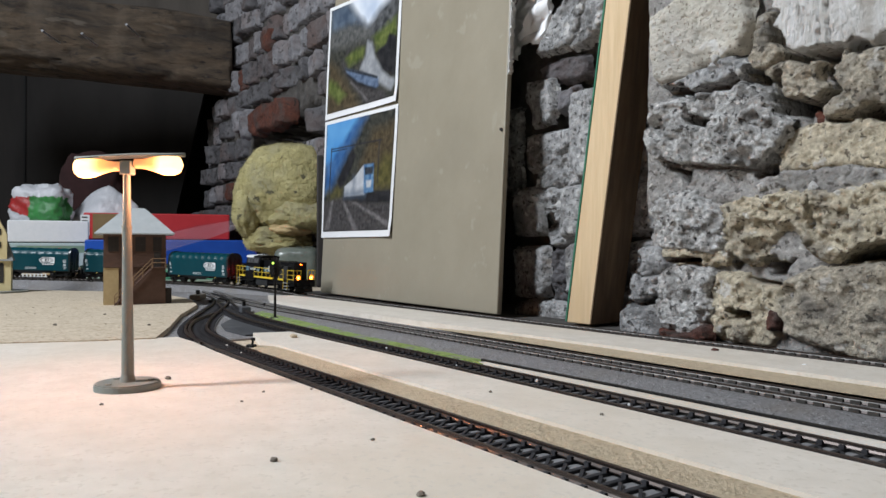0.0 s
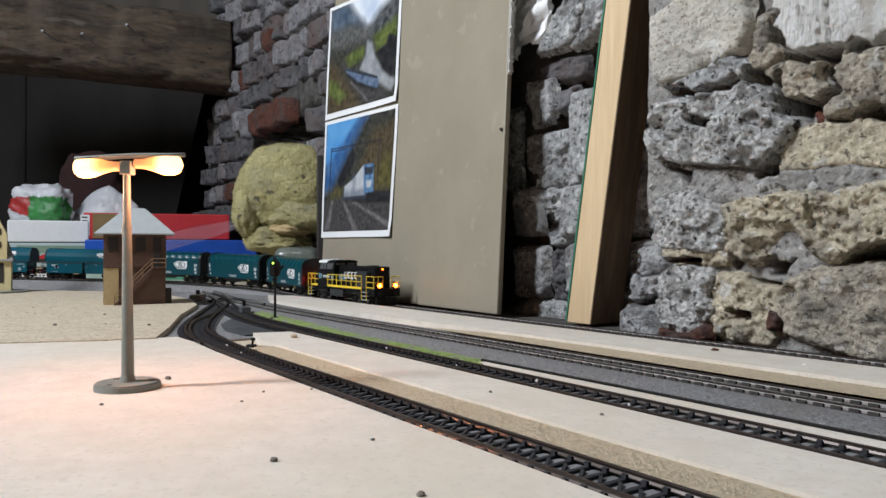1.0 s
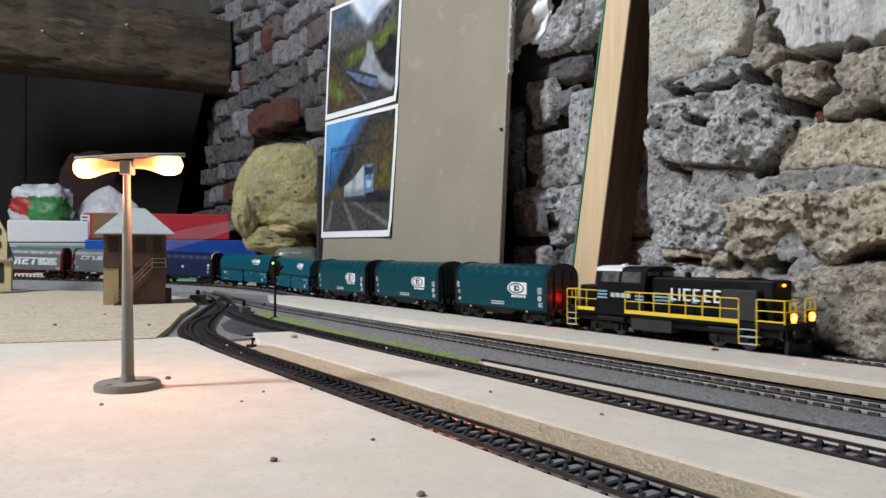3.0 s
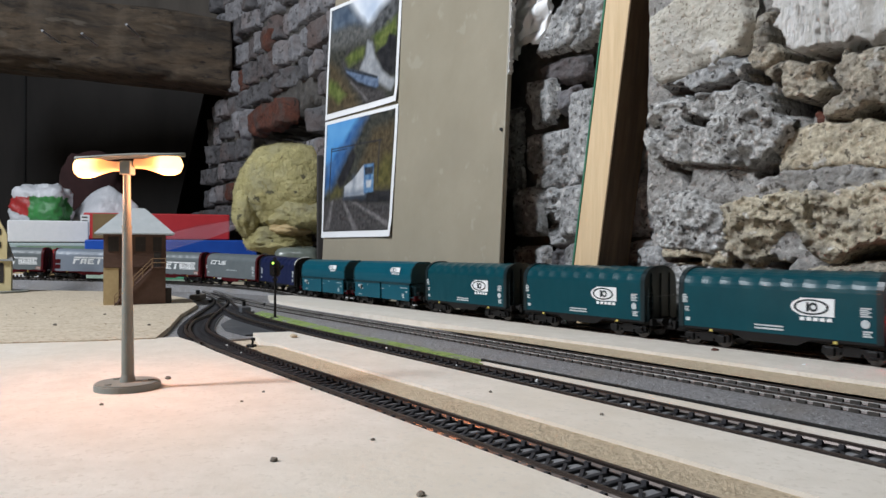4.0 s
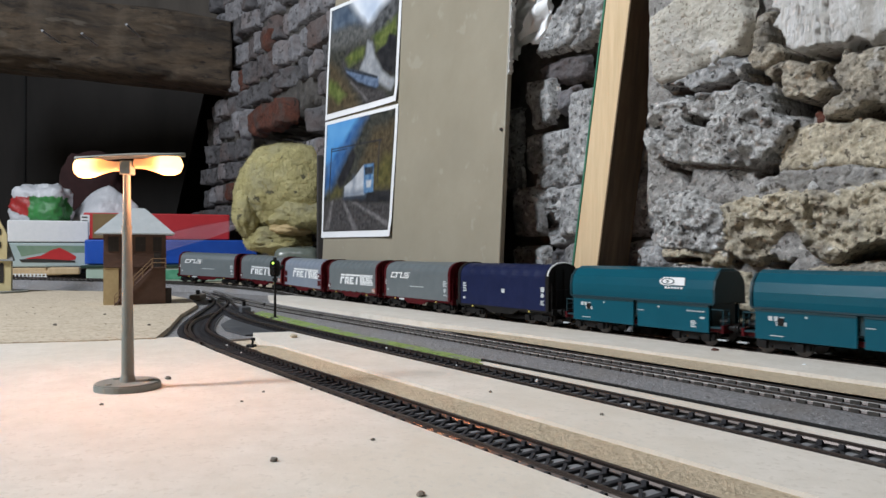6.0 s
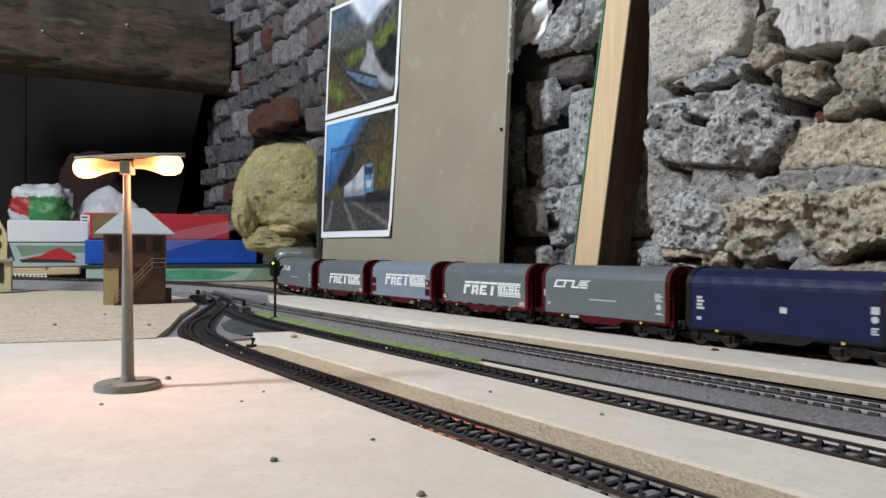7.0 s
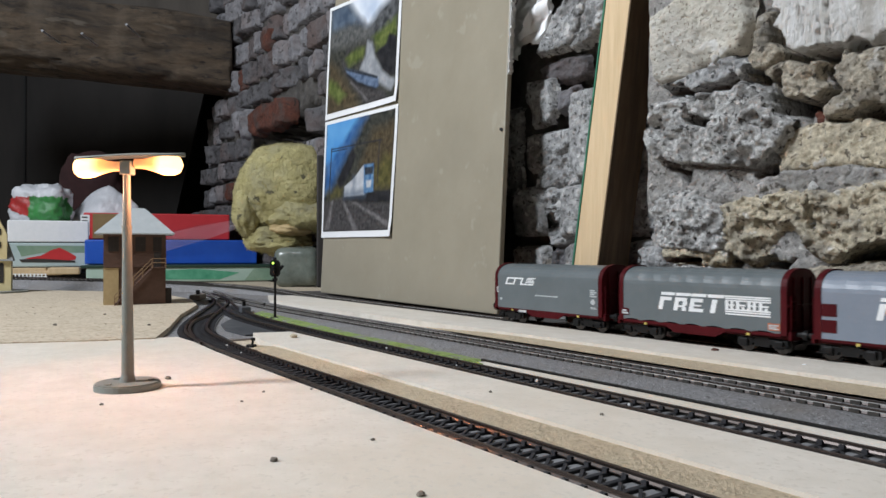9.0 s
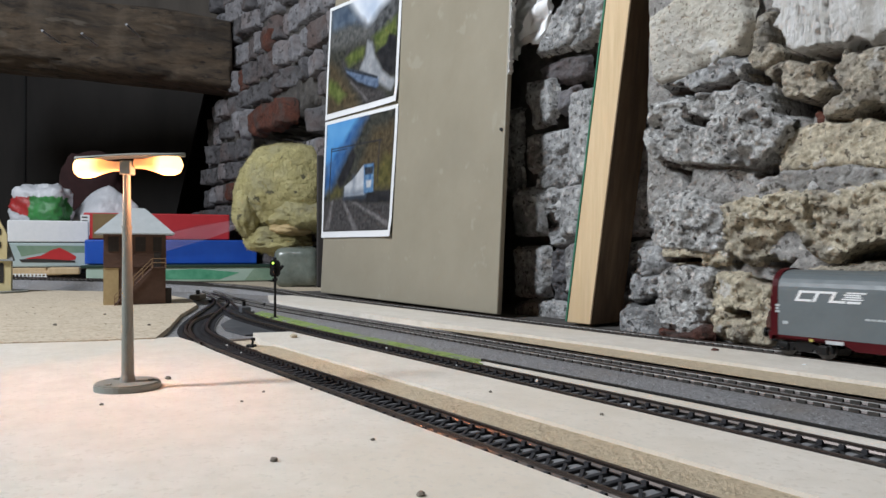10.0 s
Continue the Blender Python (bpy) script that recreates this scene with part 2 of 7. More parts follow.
M["c_pale"] = surface("pale_blue_card", (0.357, 0.4675, 0.4675), (0.493, 0.578, 0.578), 12, 0.45)
M["c_red"] = surface("red_card", (0.4675, 0.0213, 0.0255), (0.5525, 0.034, 0.0382), 20, 0.45)
M["c_gold"] = surface("gold_brown_card", (0.20, 0.13, 0.05), (0.27, 0.18, 0.08), 20, 0.5)
M["c_blue"] = surface("bright_blue_card", (0.010, 0.070, 0.42), (0.018, 0.105, 0.53), 20, 0.4)
M["c_green"] = surface("pale_green_card", (0.306, 0.425, 0.357), (0.425, 0.527, 0.459), 25, 0.5)
M["c_dkgreen"] = surface("dark_green_card", (0.008, 0.03, 0.02), (0.015, 0.045, 0.03), 20, 0.5)
M["c_leaf"] = surface("leaf_green_print", (0.03, 0.22, 0.12), (0.12, 0.38, 0.24), 60, 0.5)
M["c_dull"] = surface("dull_green_print", (0.16, 0.26, 0.18), (0.24, 0.34, 0.25), 40, 0.5)
M["bag_white"] = surface("white_plastic_film", (0.51, 0.527, 0.561), (0.663, 0.68, 0.714), 18, 0.3, 0.004, 40)
M["bag_green"] = surface("green_printed_film", (0.02, 0.14, 0.03), (0.06, 0.28, 0.08), 40, 0.3, 0.003, 50)
M["bag_red"] = surface("red_printed_film", (0.32, 0.02, 0.02), (0.45, 0.05, 0.05), 40, 0.3, 0.003, 50)
M["cloth"] = surface("dark_red_cloth", (0.025, 0.009, 0.009), (0.04, 0.014, 0.014), 40, 0.95)
M["nail"] = surface("dull_nail", (0.25, 0.26, 0.28), (0.45, 0.46, 0.48), 80, 0.4, metal=0.3)
M["greentape"] = surface("green_edge_paint", (0.02, 0.14, 0.08), (0.04, 0.22, 0.13), 80, 0.6)
M["ink"] = surface("printed_photo_ink", (0.5, 0.5, 0.5), (0.5, 0.5, 0.5), 40, 0.38)
ink = M["ink"].node_tree
tint = ink.nodes.new("ShaderNodeVertexColor")
tint.layer_name = "print"
ink.links.new(tint.outputs[0], ink.nodes["Principled BSDF"].inputs["Base Color"])
M["bulb"] = glow("warm_bulb", (1.0, 0.50, 0.20), 6.0)
nt = M["bulb"].node_tree
tc, sep, ab = nt.nodes.new("ShaderNodeTexCoord"), nt.nodes.new("ShaderNodeSeparateXYZ"), nt.nodes.new("ShaderNodeMath")
ab.operation = "ABSOLUTE"
nt.links.new(tc.outputs["Object"], sep.inputs[0])
nt.links.new(sep.outputs[0], ab.inputs[0])
mr, rp = nt.nodes.new("ShaderNodeMapRange"), nt.nodes.new("ShaderNodeValToRGB")
mr.inputs[1].default_value, mr.inputs[2].default_value = 0.005, 0.0155
nt.links.new(ab.outputs[0], mr.inputs[0])
nt.links.new(mr.outputs[0], rp.inputs[0])
rp.color_ramp.elements[0].color = (0.55, 0.22, 0.09, 1)
rp.color_ramp.elements[1].color = (3.4, 1.9, 0.80, 1)
rp.color_ramp.elements.new(0.62).color = (1.7, 0.62, 0.17, 1)
nt.links.new(rp.outputs[0], nt.nodes["Principled BSDF"].inputs["Emission Color"])
nt.nodes["Principled BSDF"].inputs["Emission Strength"].default_value = 1.0
M["head"] = glow("amber_headlight", (1.0, 0.13, 0.010), 16.0)
M["headcore"] = glow("hot_lamp_filament", (1.0, 0.45, 0.10), 14.0)
M["tail"] = glow("red_lamp", (1.0, 0.012, 0.012), 70.0)
M["siglight"] = glow("green_signal_aspect", (0.5, 1.0, 0.1), 2.2)


# ---- mesh helpers ----
def mesh_object(name, bm, material, smooth=False):
    me = bpy.data.meshes.new(name)
    bm.normal_update()
    bm.to_mesh(me)
    bm.free()
    if smooth:
        for p in me.polygons:
            p.use_smooth = True
    for mt in (material if isinstance(material, (list, tuple)) else [material]):
        me.materials.append(mt)
    return new(name, me)


def part(name, bm, material, parent, label="", smooth=False):
    ob = mesh_object(name, bm, material, smooth)
    ob.parent = parent
    if label:
        ob["label"] = label
    if name in ("print", "stripe", "lettering"):
        ob["kind"] = "stuff"
    return ob


def thing(name, m, label, category, group="", kind=""):
    ob = new(name)
    ob.empty_display_size = 0.01
    ob.matrix_world = m
    return tagged(ob, label, category, group, kind)


def box(bm, x0, y0, z0, x1, y1, z1, bevel=0.0):
    r = bmesh.ops.create_cube(bm, size=1.0)
    vs = r["verts"]
    for v in vs:
        v.co = Vector(((x0 + x1) / 2 + v.co.x * (x1 - x0), (y0 + y1) / 2 + v.co.y * (y1 - y0), (z0 + z1) / 2 + v.co.z * (z1 - z0)))
    if bevel:
        es = list({e for v in vs for e in v.link_edges})
        bmesh.ops.bevel(bm, geom=es, offset=bevel, segments=2, profile=0.5, affect="EDGES", clamp_overlap=True)
    return bm


def boxed(*a, bevel=0.0):
    return box(bmesh.new(), *a, bevel=bevel)


def rod(bm, a, b, r, n=8, r2=None):
    a, b = Vector(a), Vector(b)
    d = b - a
    m = Matrix.Translation((a + b) / 2) @ d.to_track_quat("Z", "Y").to_matrix().to_4x4()
    bmesh.ops.create_cone(bm, cap_ends=True, segments=n, radius1=r, radius2=r if r2 is None else r2, depth=d.length, matrix=m)
    return bm


def prism(bm, profile, x0, x1):
    """A profile in (y, z) drawn out along x."""
    a = [bm.verts.new((x0, y, z)) for y, z in profile]
    b = [bm.verts.new((x1, y, z)) for y, z in profile]
    n = len(profile)
    for i in range(n):
        j = (i + 1) % n
        bm.faces.new((a[i], a[j], b[j], b[i]))
    bm.faces.new(a[::-1])
    bm.faces.new(b)
    bmesh.ops.recalc_face_normals(bm, faces=bm.faces[:])
    return bm


def slab(bm, outline, z0, z1):
    """A plan outline in (x, y) given thickness."""
    a = [bm.verts.new((x, y, z0)) for x, y in outline]
    b = [bm.verts.new((x, y, z1)) for x, y in outline]
    n = len(outline)
    for i in range(n):
        j = (i + 1) % n
        bm.faces.new((a[i], a[j], b[j], b[i]))
    bm.faces.new(a[::-1])
    bm.faces.new(b)
    bmesh.ops.recalc_face_normals(bm, faces=bm.faces[:])
    return bm


# ---- lines of the tracks, in plan ----
TRAIN_Y = 0.392
BEND_X, BEND_R, BEND_A = -0.91, 0.39, 1.05


def train_line(s):
    """The place of the train's track, s metres along it: straight, a bend, and straight again, climbing in the bend."""
    if s > BEND_X:
        p = Vector((s, TRAIN_Y, 0))
    else:
        a = min((BEND_X - s) / BEND_R, BEND_A)
        p = Vector((BEND_X - BEND_R * math.sin(a), TRAIN_Y - BEND_R + BEND_R * math.cos(a), 0))
        rest = (BEND_X - s) - a * BEND_R
        p += rest * Vector((-math.cos(a), -math.sin(a), 0))
    climb = min(max(-0.80 - s, 0.0), 0.80)
    p.z = 0.0285 * (climb - 0.03) if climb > 0.06 else 0.2375 * climb * climb
    return p


def smooth_line(points, step=0.01):
    """A smooth line through points in plan."""
    pts = [Vector((*p, 0.0)) if len(p) == 2 else Vector(p) for p in points]
    out = []
    for i in range(len(pts) - 1):
        p0, p1, p2, p3 = pts[max(i - 1, 0)], pts[i], pts[i + 1], pts[min(i + 2, len(pts) - 1)]
        k = max(2, int((p2 - p1).length / step))
        for j in range(k):
            t = j / k
            out.append(0.5 * ((2 * p1) + (p2 - p0) * t + (2 * p0 - 5 * p1 + 4 * p2 - p3) * t * t + (3 * p1 - p0 - 3 * p2 + p3) * t ** 3))
    out.append(pts[-1])
    return out


def resample(line, step):
    out, left = [line[0].copy()], step
    for a, b in zip(line, line[1:]):
        d, pos = (b - a).length, 0.0
        while d - pos >= left:
            pos += left
            out.append(a.lerp(b, pos / d))
            left = step
        left -= d - pos
    return out


def ribbon(line, profile):
    """A profile (across, up) swept along a line."""
    bm = bmesh.new()
    rows = []
    for i, p in enumerate(line):
        d = (line[min(i + 1, len(line) - 1)] - line[max(i - 1, 0)])
        d.z = 0
        d.normalize()
        side = Vector((-d.y, d.x, 0))
        rows.append([bm.verts.new(p + side * a + Vector((0, 0, u))) for a, u in profile])
    n = len(profile)
    for r, q in zip(rows, rows[1:]):
        for i in range(n):
            j = (i + 1) % n
            bm.faces.new((r[i], r[j], q[j], q[i]))
    bm.faces.new(rows[0][::-1])
    bm.faces.new(rows[-1])
    bmesh.ops.recalc_face_normals(bm, faces=bm.faces[:])
    return bm


def base(c):
    """Height of the track bed: level but on the climb at the far end."""
    return 0.0285 * max(0.0, -0.83 - c.x) if c.y > 0.34 and c.x < -0.83 else 0.0


RAIL = [(-0.0011, 0.0034), (0.0011, 0.0034), (0.0011, 0.0039), (0.0006, 0.0047), (0.0005, 0.0053), (0.0008, 0.0055), (0.0008, 0.0058), (0.0005, 0.0060), (-0.0005, 0.0060), (-0.0008, 0.0058), (-0.0008, 0.0055), (-0.0005, 0.0053), (-0.0006, 0.0047), (-0.0011, 0.0039)]


def sleeper_mesh(material, old, half):
    """One sleeper with its rail chairs; the newer kind is narrow and linked to the next by slanting webs."""
    w = 0.0021 if old else 0.0010
    e = 0.0150 if old else 0.0136
    bm = boxed(-w, -e, 0.0010, w, e, 0.0034, bevel=0.0004)
    cw = 0.0019 if old else 0.0008
    for off in (-half, half):
        for o2 in (-0.0014, 0.0014):
            box(bm, -cw, off + o2 - 0.0005, 0.0034, cw, off + o2 + 0.0005, 0.0050 if old else 0.0045)
    if not old:
        a = [bm.verts.new(p) for z in (0.0024, 0.00335) for p in ((0.0004, 0.0040, z), (-0.0004, 0.0034, z), (0.0048, -0.0034, z), (0.0056, -0.0028, z))]
        for f in ((3, 2, 1, 0), (4, 5, 6, 7), (0, 1, 5, 4), (1, 2, 6, 5), (2, 3, 7, 6), (3, 0, 4, 7)):
            bm.faces.new([a[k] for k in f])
        bmesh.ops.recalc_face_normals(bm, faces=bm.faces[:])
    me = bpy.data.meshes.new("sleeper")
    bm.to_mesh(me)
    bm.free()
    me.materials.append(material)
    return me


def track(label, line, material, old=False, half=0.0078, sleeper_step=0.0066):
    """Two rails on a row of sleepers."""
    t = thing("track", Matrix(), label, "railway track")
    fine = resample(line, 0.012)
    for off in (-half, half):
        ob = part("rail", ribbon(fine, [(off + a, u if old else 0.0034 + 0.8 * (u - 0.0034)) for a, u in RAIL]), [M["rail"], M["railtop" if old else "railside"]], t)
        # on old tracks the web band takes the pale painted sheen
        for p in ob.data.polygons:
            h = p.center.z - base(p.center)
            low, high = (0.0047, 0.0054) if old else (0.0035, 0.0050)
            p.material_index = 1 if low < h < high else 0
    me = sleeper_mesh(material, old, half)
    pts = resample(line, sleeper_step)
    rest = bmesh.new()
    for i, p in enumerate(pts[:-1]):
        d = pts[i + 1] - p
        m = Matrix.Translation(p) @ Matrix.Rotation(math.atan2(d.y, d.x), 4, "Z")
        if -1.02 < p.x < 0.12:
            ob = new("sleeper", me)
            ob.parent, ob.matrix_basis = t, m
        else:
            rest.from_mesh(me)
            rest.verts.ensure_lookup_table()
            bmesh.ops.transform(rest, matrix=m, verts=rest.verts[-len(me.vertices):])
    part("sleeper_row", rest, material, t)["kind"] = "stuff"
    return t


train_pts = [train_line(0.75 - 0.02 * i) for i in range(170)]
near_line = smooth_line([(0.45, 0.1412), (-0.30, 0.1412), (-0.40, 0.1420), (-0.47, 0.1455), (-0.54, 0.1560), (-0.62, 0.1830), (-0.70, 0.2165), (-0.80, 0.258), (-0.90, 0.288), (-1.00, 0.302)])
mid_line = smooth_line([(0.45, 0.2172), (-0.30, 0.2176), (-0.50, 0.2190), (-0.62, 0.2260), (-0.72, 0.2440), (-0.82, 0.2680)])
back_line = smooth_line([(0.45, 0.2850), (-0.2, 0.2850), (-0.40, 0.2840), (-0.55, 0.2820), (-0.72, 0.2825), (-0.88, 0.2930), (-0.97, 0.3080), (-1.05, 0.3200)])

# ---- the table and its layers ----
def plain(name, bm, material, label, category, kind="structure", smooth=False):
    return tagged(mesh_object(name, bm, material, smooth), label, category, kind=kind)


plain("table_board", slab(bmesh.new(), [(-2.6, -1.0), (1.0, -1.0), (1.0, 0.44), (-0.34, 0.44), (-0.345, 0.56), (-2.6, 0.56)], -0.02, 0.0), M["chip"], "raw chipboard table top under the layout", "table")
plain("pale_board", slab(bmesh.new(), [(0.6, -0.8), (0.6, 0.1314), (-0.36, 0.1314), (-0.42, 0.1322), (-0.47, 0.1345), (-0.505, 0.1330), (-0.512, 0.08), (-0.545, 0.0), (-0.60, -0.15), (-0.8, -0.8)], 0.0002, 0.0042), M["plate"], "pale hardboard sheet at the front of the layout", "board")
plain("pale_board.001", slab(bmesh.new(), [(0.6, 0.1712), (0.6, 0.2085), (-0.30, 0.2080), (-0.44, 0.2085), (-0.485, 0.2085), (-0.494, 0.1830), (-0.45, 0.1720), (-0.30, 0.1712)], 0.0002, 0.0047), M["plate"], "pale hardboard strip between two tracks", "board")
plain("pale_board.002", slab(bmesh.new(), [(0.6, 0.345), (0.6, 0.3826), (-0.60, 0.3826), (-0.75, 0.3822), (-0.87, 0.3770), (-0.8905, 0.3500), (-0.8058, 0.3195), (-0.6637, 0.3154), (-0.30, 0.3350)], 0.0002, 0.0055), M["plate"], "pale hardboard strip beside the rear track", "board")
plain("pale_strip", slab(bmesh.new(), [(0.6, 0.2335), (0.6, 0.2388), (-0.20, 0.2388), (-0.294, 0.2370), (-0.296, 0.2345), (-0.22, 0.2338)], 0.0002, 0.0044), M["plate"], "narrow pale strip of hardboard along the track", "board")
# no cable here: a black strip drawn for the shaded crack beside the ballast
plain("black_gap", slab(bmesh.new(), [(0.6, 0.2388), (0.6, 0.2412), (-0.20, 0.2412), (-0.300, 0.2396), (-0.298, 0.2374), (-0.20, 0.2388)], 0.0002, 0.0052), M["black"], "black strip standing in for the shaded crack along the ballast edge", "cable")
plain("dust_strip", slab(bmesh.new(), [(0.9, 0.4000), (0.9, 0.445), (-0.33, 0.445), (-0.34, 0.55), (-0.99, 0.57), (-1.05, 0.42), (-0.8, 0.4000)], 0.0001, 0.0009), M["mortar_dark"], "dark strip on the table along the foot of the wall", "table edge")
plain("torn_strip", slab(bmesh.new(), [(0.6, 0.150), (0.6, 0.1730), (-0.30, 0.1730), (-0.42, 0.1730), (-0.44, 0.164), (-0.42, 0.156), (-0.36, 0.150)], 0.0001, 0.0034), M["tan"], "torn brown fibreboard edge beside the track", "board")
plain("torn_strip.001", slab(bmesh.new(), [(0.6, 0.290), (0.6, 0.346), (-0.28, 0.340), (-0.40, 0.330), (-0.46, 0.312), (-0.40, 0.304)], 0.0001, 0.0036), M["tan"], "torn brown fibreboard behind the ballasted track", "board")
plain("ballast_bed", slab(bmesh.new(), [(0.6, 0.236), (0.6, 0.298), (-0.4, 0.298), (-0.52, 0.312), (-0.7, 0.335), (-0.86, 0.375), (-1.02, 0.40), (-1.20, 0.33), (-1.32, 0.16), (-1.45, -0.05), (-1.3, -0.05), (-1.20, 0.10), (-1.05, 0.20), (-0.92, 0.22), (-0.78, 0.20), (-0.66, 0.160), (-0.57, 0.120), (-0.49, 0.112), (-0.49, 0.20), (-0.30, 0.236)], 0.0001, 0.0014), M["ballast"], "grey ballast sheet under the rear tracks", "ballast")
plain("chip_board", slab(bmesh.new(), [(-0.502, 0.1180), (-0.5690, 0.1440), (-0.6700, 0.1790), (-0.7860, 0.2280), (-0.8800, 0.2480), (-0.9900, 0.2480), (-1.1280, 0.1960), (-1.1930, 0.1420), (-1.2700, 0.0800), (-1.45, -0.20), (-1.8, -0.7), (-1.75, -0.95), (-0.85, -0.95), (-0.60, -0.15), (-0.545, 0.0), (-0.512, 0.08)], 0.0002, 0.0050), M["chip"], "raw chipboard sheet inside the bend of the track", "board")
plain("grass_strip", slab(bmesh.new(), [(-0.29, 0.2345), (-0.30, 0.2420), (-0.36, 0.2432), (-0.42, 0.2425), (-0.47, 0.2450), (-0.53, 0.2490), (-0.60, 0.2535), (-0.675, 0.2600), (-0.66, 0.2460), (-0.52, 0.2350), (-0.40, 0.2330)], 0.0011, 0.0040), M["grass"], "narrow strip of bright green scatter grass", "grass")
plain("ballast_bank", ribbon(resample(back_line, 0.012), [(-0.030, 0.0006), (0.040, 0.0006), (0.020, 0.0036), (-0.026, 0.0036)]), M["ballast"], "grey ballast bank under the dusty track", "ballast")
bank = [p.copy() for p in train_pts if -1.95 < p.x < -0.78]
plain("embankment", ribbon(bank, [(-0.034, -0.02), (0.042, -0.02), (0.020, 0.0018), (-0.020, 0.0018)]), M["ballast"], "grey ballast bank under the climbing bend", "ballast")

for line, lab in ((near_line, "dark bed under the front track"), (mid_line, "dark bed under the middle track")):
    plain("track_bed", ribbon(resample(line, 0.012), [(-0.0140, 0.0004), (0.0140, 0.0004), (0.0140, 0.0024), (-0.0140, 0.0024)]), M["bed"], lab, "track bed")
tr1 = track("black plastic track with tarnished rails, curving to the points", near_line, M["sleeper"])
check = smooth_line([(-0.4553, 0.1346), (-0.4917, 0.1404), (-0.5363, 0.1502), (-0.5693, 0.1595), (-0.6048, 0.1726), (-0.6417, 0.1927), (-0.6939, 0.2249)])
part("rail", ribbon(check, [(a, 0.0034 + 0.8 * (u - 0.0034)) for a, u in RAIL]), M["rail"], tr1, "inner rail of the points")
tr2 = track("black plastic track with tarnished rails on the middle line", mid_line, M["sleeper"])
tr3 = track("dusty brown track set in grey ballast", back_line, M["sleeper_old"], True)
tr4 = track("dusty dark track along the wall under the train", train_pts, M["sleeper_old"], True, 0.0087)


# ---- the cellar room ----
def joint_depth(x, z, cuts):
    """How deep the open joints are cut at a place on the wall."""
    d = 0.0
    for a, b, e, f, w, deep in cuts:
        if min(a, e) - 2 * w < x < max(a, e) + 2 * w and min(b, f) - 2 * w < z < max(b, f) + 2 * w:
            wob = (noise.noise_vector(Vector((x * 60, z * 60, 1.0))) * 0.9 + noise.noise_vector(Vector((x * 230, z * 230, 4.0))) * 0.6) * w
            k = max(0.0, min(1.0, ((x - a) * (e - a) + (z - b) * (f - b)) / ((e - a) ** 2 + (f - b) ** 2)))
            c = math.hypot(x - a - k * (e - a) + wob.x, z - b - k * (f - b) + wob.y)
            d = max(d, deep * max(0.0, min(1.0, 2.2 - 2.2 * c / w)))
    return d


def wall_sheet(name, x0, x1, z0, z1, y, depth, nx, nz, material, label, rough=0.02, seed=0.0, crack=0.0, cuts=()):
    """An uneven wall face towards -y with a thick body behind."""
    bm = bmesh.new()
    rows = []
    for j in range(nz + 1):
        row = []
        for i in range(nx + 1):
            x, z = x0 + (x1 - x0) * i / nx, z0 + (z1 - z0) * j / nz
            q = Vector((x * 9 + seed, z * 9, seed))
            d = rough * noise.fractal(q, 1.0, 2.0, 5) + 0.3 * rough * noise.fractal(q * 5, 1.0, 2.0, 3)
            if crack:
                c = abs(noise.noise(q * 1.5 + Vector((4, 0, 2))) + 0.35 * noise.noise(q * 6))
                d += crack * max(0.0, 0.05 - c) / 0.05
            d += joint_depth(x, z, cuts)
            row.append(bm.verts.new((x, y + d, z)))
        rows.append(row)
    for r, q in zip(rows, rows[1:]):
        for i in range(nx):
            bm.faces.new((r[i], r[i + 1], q[i + 1], q[i]))
    box(bm, x0, y + rough + 0.01 + max([c[5] for c in cuts] or [0.0]), z0, x1, y + depth, z1)
    return plain(name, bm, material, label, "wall", smooth=True)


JOINTS = []  # deep open joints and holes: from x, z to x, z, half width, depth
JOINTS.append((-0.2433, 0.2204, -0.2396, 0.2001, 0.0051, 0.075))
JOINTS.append((-0.2396, 0.2001, -0.2334, 0.1887, 0.0044, 0.075))
JOINTS.append((-0.2334, 0.1887, -0.2191, 0.1817, 0.0038, 0.075))
JOINTS.append((-0.2191, 0.1820, -0.2035, 0.1814, 0.0033, 0.075))
JOINTS.append((-0.2062, 0.1819, -0.2061, 0.1585, 0.0041, 0.075))
JOINTS.append((-0.2061, 0.1585, -0.2131, 0.1549, 0.0038, 0.075))
JOINTS.append((-0.2403, 0.1745, -0.2391, 0.1510, 0.0048, 0.075))
JOINTS.append((-0.2367, 0.1562, -0.2131, 0.1534, 0.0046, 0.075))
JOINTS.append((-0.2350, 0.1527, -0.2222, 0.1490, 0.0051, 0.075))
JOINTS.append((-0.1873, 0.1425, -0.1508, 0.1386, 0.0051, 0.075))
JOINTS.append((-0.1935, 0.1809, -0.1860, 0.1803, 0.0038, 0.075))
JOINTS.append((-0.3190, 0.1809, -0.2969, 0.1729, 0.0038, 0.075))
JOINTS.append((-0.2969, 0.1725, -0.2689, 0.1776, 0.0035, 0.075))
JOINTS.append((-0.2580, 0.1806, -0.2510, 0.1731, 0.0041, 0.075))
JOINTS.append((-0.2093, 0.1439, -0.1970, 0.1396, 0.0014, 0.012))
JOINTS.append((-0.3223, 0.1245, -0.3094, 0.1169, 0.0060, 0.075))
JOINTS.append((-0.2536, 0.1175, -0.2433, 0.1201, 0.0060, 0.075))
JOINTS.append((-0.3290, 0.1289, -0.2554, 0.1167, 0.0018, 0.012))
JOINTS.append((-0.3031, 0.1567, -0.2899, 0.1530, 0.0055, 0.075))
JOINTS.append((-0.3464, 0.0848, -0.3495, 0.0713, 0.0060, 0.075))
JOINTS.append((-0.3548, 0.0539, -0.3560, 0.0441, 0.0052, 0.075))
JOINTS.append((-0.3622, 0.0233, -0.3347, 0.0259, 0.0039, 0.075))
